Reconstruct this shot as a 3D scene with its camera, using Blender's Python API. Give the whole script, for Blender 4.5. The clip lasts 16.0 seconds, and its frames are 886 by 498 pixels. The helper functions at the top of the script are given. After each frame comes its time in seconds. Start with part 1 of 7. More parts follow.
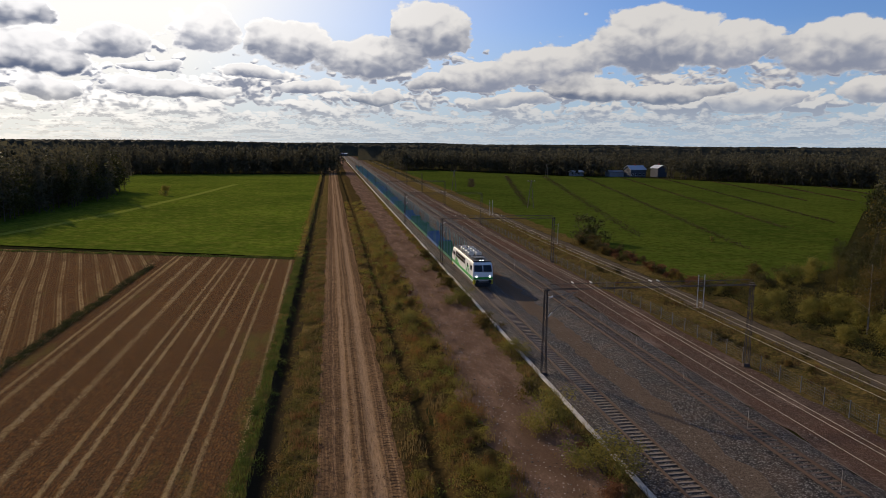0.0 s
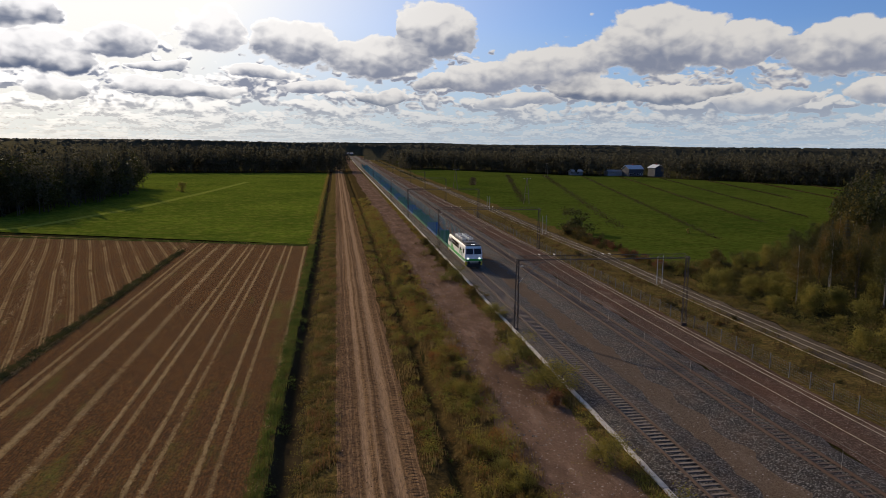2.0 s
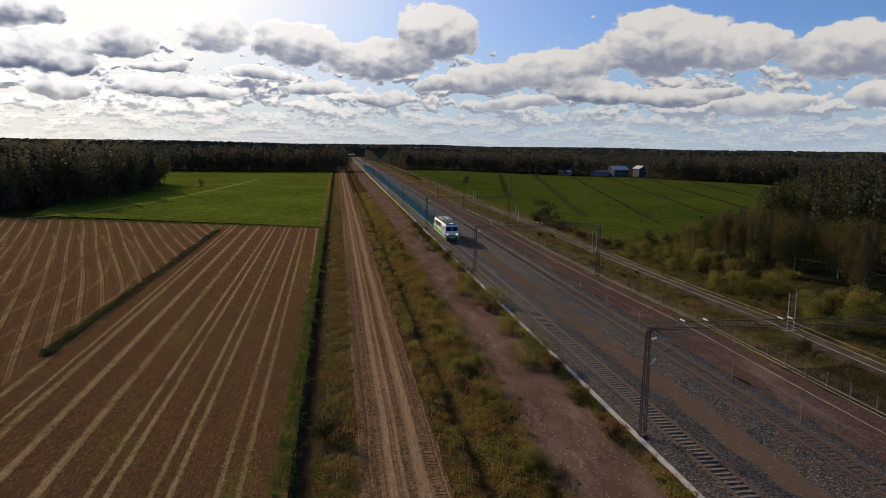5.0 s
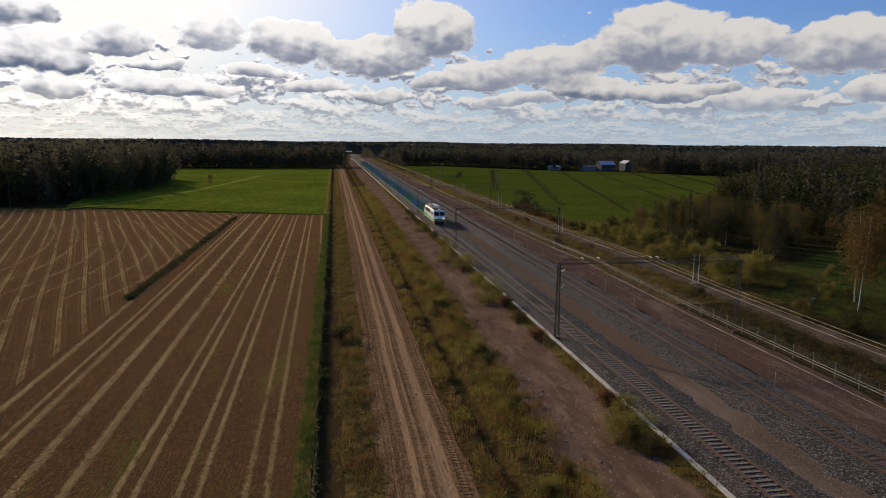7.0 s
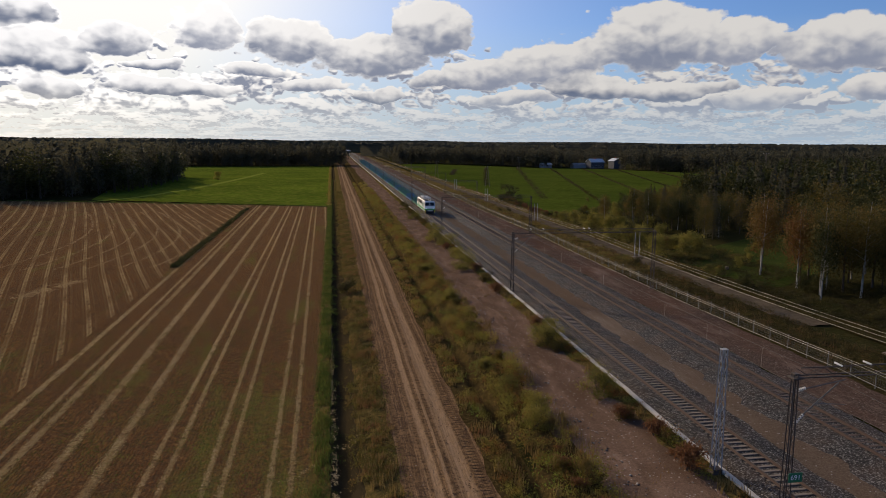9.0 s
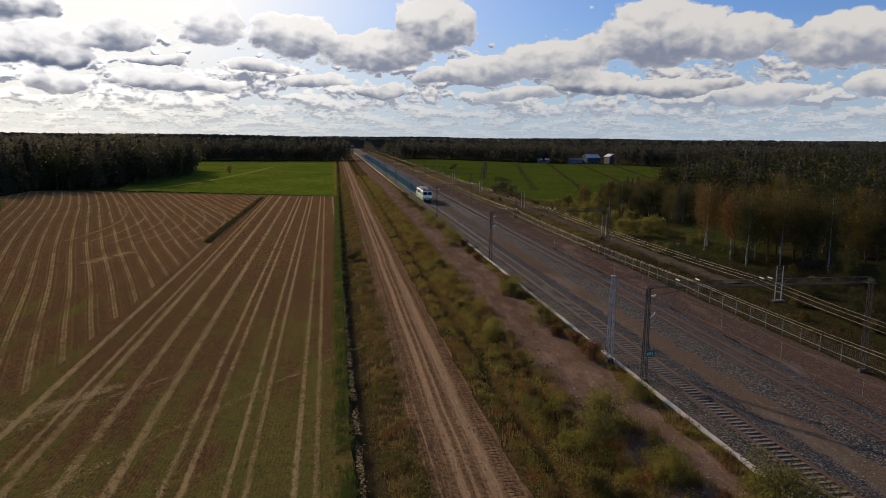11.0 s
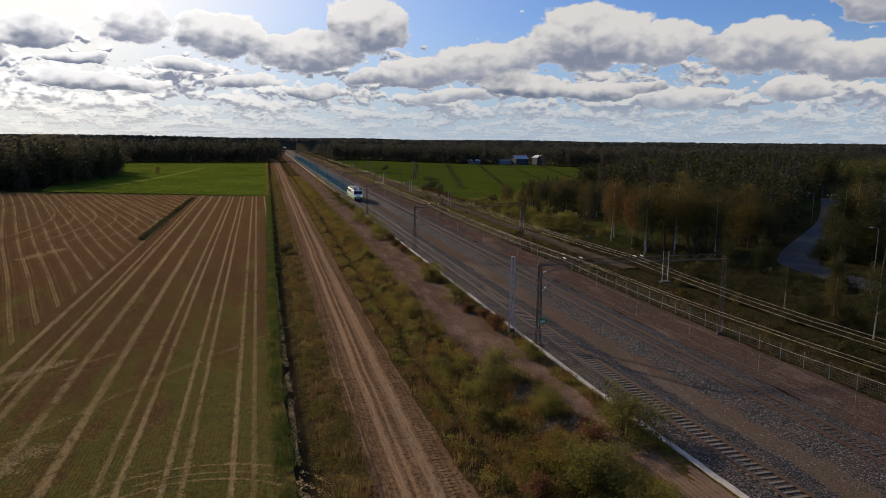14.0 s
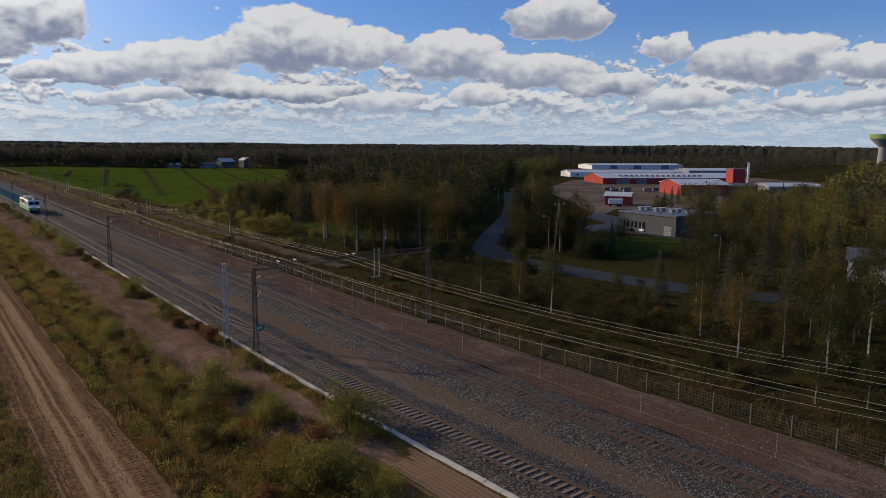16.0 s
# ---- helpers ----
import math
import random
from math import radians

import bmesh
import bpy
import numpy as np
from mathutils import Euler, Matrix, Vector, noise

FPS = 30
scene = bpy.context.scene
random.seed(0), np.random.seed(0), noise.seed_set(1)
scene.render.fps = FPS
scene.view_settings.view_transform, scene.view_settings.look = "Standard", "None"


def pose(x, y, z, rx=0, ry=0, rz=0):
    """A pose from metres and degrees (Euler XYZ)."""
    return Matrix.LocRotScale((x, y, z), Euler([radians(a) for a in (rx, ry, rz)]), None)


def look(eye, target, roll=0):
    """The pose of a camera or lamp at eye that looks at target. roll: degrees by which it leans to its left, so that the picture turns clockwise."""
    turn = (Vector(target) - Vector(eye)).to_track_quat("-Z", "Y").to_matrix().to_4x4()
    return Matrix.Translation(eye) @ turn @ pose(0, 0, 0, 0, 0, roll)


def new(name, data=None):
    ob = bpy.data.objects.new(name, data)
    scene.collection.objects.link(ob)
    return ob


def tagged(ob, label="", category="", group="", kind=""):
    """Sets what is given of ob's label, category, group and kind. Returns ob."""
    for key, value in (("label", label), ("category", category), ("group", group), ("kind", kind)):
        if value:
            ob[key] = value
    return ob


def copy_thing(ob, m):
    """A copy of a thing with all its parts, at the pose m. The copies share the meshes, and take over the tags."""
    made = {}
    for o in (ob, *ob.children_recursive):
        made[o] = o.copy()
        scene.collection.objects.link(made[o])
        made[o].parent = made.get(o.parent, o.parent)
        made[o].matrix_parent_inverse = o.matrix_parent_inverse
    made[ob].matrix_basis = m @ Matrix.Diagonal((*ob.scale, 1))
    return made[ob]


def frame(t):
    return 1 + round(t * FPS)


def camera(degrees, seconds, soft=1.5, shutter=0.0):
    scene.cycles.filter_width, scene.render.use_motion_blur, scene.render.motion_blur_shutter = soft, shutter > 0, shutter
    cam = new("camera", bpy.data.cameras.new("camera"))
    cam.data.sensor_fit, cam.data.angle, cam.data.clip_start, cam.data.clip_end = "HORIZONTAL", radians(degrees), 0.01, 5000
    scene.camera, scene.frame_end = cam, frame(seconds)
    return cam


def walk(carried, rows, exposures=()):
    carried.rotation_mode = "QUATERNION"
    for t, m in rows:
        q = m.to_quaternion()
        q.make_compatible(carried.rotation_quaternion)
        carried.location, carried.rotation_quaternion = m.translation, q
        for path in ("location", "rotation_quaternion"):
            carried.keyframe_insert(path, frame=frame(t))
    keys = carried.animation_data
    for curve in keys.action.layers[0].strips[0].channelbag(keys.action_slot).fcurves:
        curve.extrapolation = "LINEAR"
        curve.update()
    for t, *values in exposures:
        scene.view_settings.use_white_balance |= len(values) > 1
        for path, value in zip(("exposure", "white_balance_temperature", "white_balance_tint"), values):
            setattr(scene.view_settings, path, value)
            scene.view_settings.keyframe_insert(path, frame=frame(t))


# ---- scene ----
cam = camera(65.1, 16.0, soft=0.7)
PATH = [
    (0, (3.411, -0.035, 21.726), (3.728, 1.917, 21.428), 0.6),
    (0.5, (3.117, -3.689, 21.684), (3.435, -1.737, 21.386), 0.6),
    (1, (2.864, -7.479, 21.626), (3.178, -5.526, 21.328), 0.7),
    (1.5, (2.655, -11.534, 21.574), (2.964, -9.581, 21.275), 0.7),
    (2, (2.436, -15.9, 21.555), (2.739, -13.945, 21.257), 0.7),
    (2.5, (2.224, -20.574, 21.562), (2.518, -18.618, 21.265), 0.5),
    (3, (2.064, -25.593, 21.548), (2.352, -23.636, 21.252), 0.4),
    (3.5, (1.837, -30.94, 21.465), (2.125, -28.983, 21.169), 0.5),
    (4, (1.597, -36.598, 21.396), (1.889, -34.642, 21.102), 0.3),
    (4.2, (1.476, -38.972, 21.382), (1.772, -37.015, 21.091), 0.5),
    (6.3, (-0.082, -64.947, 21.02), (0.221, -62.993, 20.72), 1.1),
    (6.5, (-0.232, -67.363, 21.026), (0.073, -65.41, 20.725), 0.8),
    (7, (-0.56, -73.304, 21.054), (-0.252, -71.351, 20.753), 0.6),
    (7.5, (-0.97, -79.193, 21.047), (-0.659, -77.241, 20.744), 0.7),
    (8, (-1.257, -85.027, 21.006), (-0.944, -83.075, 20.702), 0.8),
    (8.5, (-1.493, -90.824, 20.969), (-1.179, -88.872, 20.664), 0.8),
    (9, (-1.732, -96.567, 20.938), (-1.42, -94.615, 20.634), 0.5),
    (9.2, (-1.847, -98.759, 20.934), (-1.538, -96.807, 20.629), 0.6),
    (11.3, (-3.013, -120.38, 20.641), (-2.711, -118.428, 20.326), 0.6),
    (11.5, (-3.061, -121.949, 20.63), (-2.76, -119.997, 20.319), 0.6),
    (12, (-3.133, -124.714, 20.659), (-2.837, -122.761, 20.348), 0.6),
    (12.5, (-3.149, -126.372, 20.647), (-2.858, -124.418, 20.333), 0.6),
    (13, (-3.122, -127.056, 20.551), (-2.83, -125.102, 20.236), 0.8),
    (13.5, (-3.043, -127.142, 20.508), (-2.7, -125.197, 20.195), 0.8),
    (14, (-2.962, -127.091, 20.469), (-2.476, -125.176, 20.161), 0.7),
    (14.5, (-2.957, -126.974, 20.416), (-2.306, -125.107, 20.111), 0.7),
    (15, (-2.931, -126.934, 20.377), (-2.124, -125.129, 20.077), 0.6),
    (15.5, (-2.884, -126.953, 20.404), (-1.91, -125.232, 20.106), 0.5),
    (16, (-2.823, -127.105, 20.441), (-1.612, -125.541, 20.146), 0.4),
]
walk(cam, [(t, look(eye, target, roll)) for t, eye, target, roll in PATH],
     exposures=[(0, -0.3, 6500, 10), (13.2, -0.3, 6500, 10), (16, -0.3, 6150, 10)])


# ---- light: sky with broken cumulus, low sun ahead and to one side ----
SUN_AZ, SUN_EL = radians(-31), radians(23)  # azimuth from +y towards +x
SUN_DIR = Vector((math.sin(SUN_AZ) * math.cos(SUN_EL), math.cos(SUN_AZ) * math.cos(SUN_EL), math.sin(SUN_EL)))


class Nodes:
    """Short hand for building a node tree."""

    def __init__(self, tree):
        self.t, self.n, self.l = tree, tree.nodes, tree.links

    def put(self, sock, v):
        if isinstance(v, bpy.types.NodeSocket):
            self.l.new(v, sock)
        elif isinstance(v, (tuple, list)) and len(v) == 3 and sock.type == "RGBA":
            sock.default_value = (*v, 1)
        else:
            sock.default_value = v

    def math(self, op, a, b=0.0, c=0.0, clamp=False):
        n = self.n.new("ShaderNodeMath")
        n.operation, n.use_clamp = op, clamp
        for i, v in enumerate((a, b, c)):
            self.put(n.inputs[i], v)
        return n.outputs[0]

    def ramp(self, fac, stops, mode="LINEAR"):
        n = self.n.new("ShaderNodeValToRGB")
        n.color_ramp.interpolation = mode
        els = n.color_ramp.elements
        while len(els) < len(stops):
            els.new(0.5)
        for e, (p, c) in zip(els, stops):
            e.position = p
            e.color = (*c, 1) if isinstance(c, (tuple, list)) else (c, c, c, 1)
        self.put(n.inputs[0], fac)
        return n.outputs[0]

    def mix(self, fac, a, b, mode="MIX"):
        n = self.n.new("ShaderNodeMix")
        n.data_type, n.blend_type = "RGBA", mode
        n.clamp_factor = True
        self.put(n.inputs[0], fac)
        self.put(n.inputs[6], a)
        self.put(n.inputs[7], b)
        return n.outputs[2]

    def noise(self, vec, scale, detail=4.0, rough=0.55, dist=0.0):
        n = self.n.new("ShaderNodeTexNoise")
        if vec is not None:
            self.put(n.inputs["Vector"], vec)
        n.inputs["Scale"].default_value = scale
        n.inputs["Detail"].default_value = detail
        n.inputs["Roughness"].default_value = rough
        n.inputs["Distortion"].default_value = dist
        return n.outputs["Fac"]

    def voronoi(self, vec, scale, out="Color", feature="F1"):
        n = self.n.new("ShaderNodeTexVoronoi")
        n.feature = feature
        self.put(n.inputs["Vector"], vec)
        n.inputs["Scale"].default_value = scale
        return n.outputs[out]

    def scaled(self, vec, s, off=(0, 0, 0)):
        n = self.n.new("ShaderNodeMapping")
        self.put(n.inputs[0], vec)
        n.inputs["Scale"].default_value = s
        n.inputs["Location"].default_value = off
        return n.outputs[0]

    def pos(self):
        return self.n.new("ShaderNodeNewGeometry").outputs["Position"]

    def xyz(self, vec):
        n = self.n.new("ShaderNodeSeparateXYZ")
        self.put(n.inputs[0], vec)
        return n.outputs

    def join(self, x, y, z):
        n = self.n.new("ShaderNodeCombineXYZ")
        for i, v in enumerate((x, y, z)):
            self.put(n.inputs[i], v)
        return n.outputs[0]


world = bpy.data.worlds.new("sky")
scene.world = world
world.use_nodes = True
W = Nodes(world.node_tree)
back = W.n["Background"]
sky = W.n.new("ShaderNodeTexSky")
sky.sky_type = "NISHITA"
sky.sun_disc = False
sky.sun_elevation, sky.sun_rotation = SUN_EL, SUN_AZ
sky.air_density, sky.dust_density, sky.ozone_density = 1.0, 0.25, 3.0
direction = W.n.new("ShaderNodeTexCoord").outputs["Generated"]
dx, dy, dz = W.xyz(direction)
up = W.math("MAXIMUM", dz, 0.0)


az = W.math("ARCTAN2", dx, dy)
# the larger cumulus, west to east: azimuth, height in the sky, half width, half height, how grey its base is
HEAPS = [(-0.375, 0.103, 0.085, 0.034, 1.0), (-0.385, 0.150, 0.05, 0.028, 0.8), (-0.277, 0.122, 0.05, 0.024, 0.7), (-0.345, 0.064, 0.05, 0.018, 0.9), (-0.16, 0.140, 0.045, 0.036, 0.25),
         (-0.055, 0.132, 0.062, 0.036, 0.55), (0.055, 0.112, 0.085, 0.030, 0.55), (0.137, 0.148, 0.058, 0.050, 0.6), (0.215, 0.094, 0.07, 0.022, 0.45), (0.32, 0.108, 0.085, 0.034, 0.45),
         (0.445, 0.134, 0.095, 0.050, 0.6), (0.545, 0.126, 0.06, 0.036, 0.4), (0.672, 0.118, 0.085, 0.040, 0.5), (0.82, 0.172, 0.075, 0.038, 0.5), (0.79, 0.102, 0.09, 0.030, 0.45),
         (0.965, 0.126, 0.03, 0.026, 0.35), (1.085, 0.106, 0.10, 0.038, 0.55), (1.215, 0.096, 0.06, 0.026, 0.5), (0.89, 0.080, 0.075, 0.022, 0.7)]
# flatter clouds below them
SHELVES = [(-0.205, 0.067, 0.085, 0.013, 1.0), (-0.10, 0.094, 0.05, 0.013, 0.6), (0.07, 0.066, 0.03, 0.013, 1.0), (0.362, 0.077, 0.07, 0.018, 1.0), (0.466, 0.070, 0.07, 0.017, 0.9),
           (0.575, 0.057, 0.05, 0.016, 0.4), (0.71, 0.066, 0.05, 0.020, 0.5), (1.17, 0.054, 0.10, 0.014, 0.7), (0.25, 0.062, 0.06, 0.014, 0.5), (0.155, 0.084, 0.05, 0.014, 0.7),
           (-0.22, 0.094, 0.04, 0.010, 0.8), (0.99, 0.062, 0.06, 0.016, 0.6), (-0.02, 0.078, 0.05, 0.012, 0.6)]


def total(*terms):
    s = 0.0
    for k, v in terms:
        s = W.math("MULTIPLY_ADD", v, k, s)
    return s


def smooth(v, lo, hi):
    n = W.n.new("ShaderNodeMapRange")
    n.interpolation_type = "SMOOTHSTEP"
    W.put(n.inputs[0], v)
    n.inputs[1].default_value, n.inputs[2].default_value = lo, hi
    return n.outputs[0]


def billow(a0, e0, scale, seed, detail=4.0):
    """Rounded lumps that meet in sharp creases, 0 to about 1."""
    n = W.noise(W.join(a0, e0, seed), scale, detail, 0.5)
    return W.math("MULTIPLY", W.math("ABSOLUTE", W.math("SUBTRACT", n, 0.5)), 4.0)


def lumps_at(a0, e0, fine):
    """The cauliflower relief of the clouds, aside by a0 and higher by e0."""
    x, y = W.math("ADD", az, a0), W.math("MULTIPLY", W.math("ADD", up, e0), 1.35)
    return total((0.5, billow(x, y, 13.0, 3.1, 2.0)), (0.42, billow(x, y, 31.0, 8.4, 2.0)), (fine, billow(x, y, 72.0, 5.0, 3.0)))


sun_side = W.n.new("ShaderNodeVectorMath")
sun_side.operation = "DOT_PRODUCT"
W.put(sun_side.inputs[0], direction)
sun_side.inputs[1].default_value = SUN_DIR
glow = W.math("POWER", W.math("MAXIMUM", sun_side.outputs["Value"], 0.0), 8.0)
warp = W.n.new("ShaderNodeTexNoise")
W.put(warp.inputs["Vector"], W.join(az, W.math("MULTIPLY", up, 1.6), 7.7))
warp.inputs["Scale"].default_value, warp.inputs["Detail"].default_value, warp.inputs["Roughness"].default_value = 14.0, 4.0, 0.55
w1, w2, w3 = W.xyz(warp.outputs["Color"])
az_w = W.math("MULTIPLY_ADD", W.math("SUBTRACT", w1, 0.5), 0.11, az)
el_w = W.math("MULTIPLY_ADD", W.math("SUBTRACT", w2, 0.5), 0.035, up)
relief = lumps_at(0.0, 0.0, 0.26)
away, toward = lumps_at(0.005, -0.005, 0.07), lumps_at(-0.005, 0.005, 0.07)
heap, weight, tall, grey_sum = 0.0, 0.0001, 0.0, 0.0
for a, e, sa, se, gr in HEAPS + SHELVES:
    u = W.math("DIVIDE", W.math("SUBTRACT", az_w, a), sa * 1.16)
    v = W.math("DIVIDE", W.math("SUBTRACT", el_w, e), se * 1.16)
    flat = W.math("MAXIMUM", v, W.math("MULTIPLY", v, -1.35))
    m = W.math("MAXIMUM", W.math("SUBTRACT", 1.0, W.math("MULTIPLY_ADD", u, u, W.math("MULTIPLY", flat, flat))), 0.0)
    heap = W.math("MAXIMUM", heap, m)
    weight = W.math("ADD", weight, m)
    tall = W.math("MULTIPLY_ADD", m, v, tall)
    grey_sum = W.math("MULTIPLY_ADD", m, gr, grey_sum)
tall, grey_sum = W.math("DIVIDE", tall, weight), W.math("DIVIDE", grey_sum, weight)


def rows_at(lift):
    """Small cumulus in ranks, smaller towards the horizon."""
    el = W.math("ADD", up, lift)
    lg = W.math("LOGARITHM", W.math("ADD", el, 0.012), 2.718)
    x = W.math("MULTIPLY_ADD", W.math("SUBTRACT", w1, 0.5), 0.02, az)
    coarse = total((0.72, W.noise(W.join(W.math("MULTIPLY", x, 15.0), W.math("MULTIPLY", lg, 3.6), 1.3), 1.0, 3.0, 0.5)), (0.22, billow(x, W.math("MULTIPLY", el, 1.6), 44.0, 2.2, 2.0)))
    tiny = total((0.72, W.noise(W.join(W.math("MULTIPLY", x, 28.0), W.math("MULTIPLY", lg, 5.0), 4.3), 1.0, 3.0, 0.5)), (0.2, billow(x, W.math("MULTIPLY", el, 2.6), 80.0, 2.9, 2.0)))
    k = smooth(up, 0.025, 0.05)
    d = W.math("ADD", W.math("MULTIPLY", coarse, k), W.math("MULTIPLY", tiny, W.math("SUBTRACT", 1.0, k)))
    return d


row_here, row_over, row_under = rows_at(0.0), rows_at(0.006), rows_at(-0.004)
row_den = W.math("SUBTRACT", row_here, W.ramp(up, [(0.0, 0.33), (0.05, 0.345), (0.09, 0.37), (0.12, 0.46), (0.16, 0.66)]))
row_cover = smooth(row_den, -0.01, 0.08)
row_lit = smooth(W.math("SUBTRACT", row_under, row_over), -0.12, 0.10)
row_lit = W.math("MAXIMUM", row_lit, W.math("MULTIPLY", smooth(row_den, 0.09, 0.0), 0.7))

den = W.math("ADD", W.math("MULTIPLY", heap, 1.6), W.math("MULTIPLY_ADD", relief, 0.5, -0.55))
den = W.math("MULTIPLY", den, smooth(heap, 0.0, 0.12))
big_cover = smooth(den, 0.0, 0.24)
edge = smooth(den, 0.5, 0.1)
rise = W.math("ADD", W.math("MULTIPLY", tall, 1.1), W.math("MULTIPLY", W.math("SUBTRACT", away, toward), 0.75))
rise = W.math("ADD", rise, W.math("MULTIPLY", W.math("SUBTRACT", w3, 0.5), 0.6))
big_lit = smooth(rise, -0.55, 0.55)
against = W.math("MULTIPLY", W.math("MULTIPLY", glow, 1.4, clamp=True), 0.42)
big_lit = W.math("ADD", W.math("MULTIPLY", big_lit, W.math("SUBTRACT", 1.0, against)), W.math("MULTIPLY", edge, against))
big_lit = W.math("MAXIMUM", big_lit, W.math("MULTIPLY", edge, W.math("MULTIPLY_ADD", glow, 0.7, 0.3)))

cover = W.math("MAXIMUM", row_cover, big_cover)
lit = W.math("ADD", W.math("MULTIPLY", big_lit, big_cover), W.math("MULTIPLY", row_lit, W.math("SUBTRACT", 1.0, big_cover)))
base_grey = W.math("ADD", W.math("MULTIPLY", grey_sum, big_cover), W.math("MULTIPLY", 0.45, W.math("SUBTRACT", 1.0, big_cover)))
far_pale = W.ramp(dz, [(0.0, 1.0), (0.025, 0.72), (0.07, 0.0)])
white = W.n.new("ShaderNodeVectorMath")
white.operation = "SCALE"
white.inputs[0].default_value = (1.0, 0.965, 0.93)
W.put(white.inputs["Scale"], W.math("ADD", 9.2, W.math("MULTIPLY", glow, 18.0)))
shade_col = W.mix(base_grey, (5.0, 5.3, 6.4), (1.8, 2.2, 3.3))
cloud_col = W.mix(lit, shade_col, white.outputs[0])
pale = W.mix(glow, (5.2, 6.5, 8.0), (17.0, 15.6, 12.6))
cloud_col = W.mix(W.math("MULTIPLY", far_pale, 0.85), cloud_col, W.mix(1.0, pale, (1.12, 1.06, 1.0), "MULTIPLY"))
haze = W.math("MULTIPLY", glow, 2.2, clamp=True)
clear = W.mix(1.0, sky.outputs[0], (0.86, 1.06, 1.52), "MULTIPLY")
clear = W.mix(haze, clear, (14.0, 13.7, 13.2))
clear = W.mix(W.ramp(dz, [(0.0, 0.95), (0.04, 0.75), (0.1, 0.3), (0.16, 0.0)]), clear, pale)
final = W.mix(cover, clear, cloud_col)
W.put(back.inputs[0], final)
back.inputs[1].default_value = 0.09

sun = new("sun", bpy.data.lights.new("sun", "SUN"))
sun.data.energy, sun.data.angle, sun.data.color = 4.6, radians(0.6), (1.0, 0.785, 0.545)
sun.matrix_world = look(SUN_DIR * 100, (0, 0, 0))


# ---- materials ----
def material(name, rough=0.9, metal=0.0, spec=0.3):
    m = bpy.data.materials.new(name)
    m.use_nodes = True
    N = Nodes(m.node_tree)
    b = N.n["Principled BSDF"]
    b.inputs["Roughness"].default_value, b.inputs["Metallic"].default_value = rough, metal
    b.inputs["Specular IOR Level"].default_value = spec
    return m, N, b


def bump(N, b, height, strength, dist=0.05):
    n = N.n.new("ShaderNodeBump")
    n.inputs["Strength"].default_value, n.inputs["Distance"].default_value = strength, dist
    N.put(n.inputs["Height"], height)
    N.put(b.inputs["Normal"], n.outputs[0])


def earth(name, dark, lite, speck, big=0.12, fine=6.0, bumps=0.6, dist=0.12):
    """Soil or grit: patches at the scale of metres, clods at that of hands, pale stones."""
    m, N, b = material(name, 0.95, 0, 0.0)
    p = N.pos()
    patch = N.noise(p, big, 5.0, 0.6)
    clod = N.noise(p, fine, 6.0, 0.7)
    c = N.mix(N.ramp(patch, [(0.35, 0.0), (0.65, 1.0)]), dark, lite)
    c = N.mix(N.ramp(clod, [(0.35, 0.55), (0.7, 0.0)]), c, tuple(v * 0.45 for v in dark))
    st = N.ramp(N.voronoi(p, fine * 0.8, "Distance"), [(0.0, 1.0), (0.16, 0.0)])
    c = N.mix(N.math("MULTIPLY", st, N.ramp(N.noise(p, fine * 0.3, 2.0), [(0.5, 0.0), (0.62, 0.8)])), c, speck)
    N.put(b.inputs["Base Color"], c)
    bump(N, b, N.math("ADD", clod, N.math("MULTIPLY", patch, 0.6)), bumps, dist)
    return m


def stones(name, cols, size=14.0, tint=0.25):
    """Crushed stone: cells of several greys with deep joints."""
    m, N, b = material(name, 0.9, 0, 0.12)
    p = N.pos()
    cell = N.voronoi(p, size, "Color")
    dist = N.voronoi(p, size, "Distance")
    v = N.xyz(cell)[0]
    c = N.ramp(v, cols, "LINEAR")
    c = N.mix(N.ramp(dist, [(0.25, 0.0), (0.65, 0.85)]), c, (0.012, 0.011, 0.01))
    c = N.mix(N.math("MULTIPLY", N.ramp(N.noise(p, 0.35, 5.0, 0.65), [(0.42, 0.0), (0.66, 1.0)]), tint), c, (0.16, 0.1, 0.065))
    N.put(b.inputs["Base Color"], c)
    bump(N, b, N.math("SUBTRACT", 1.0, dist), 1.0, 0.06)
    return m


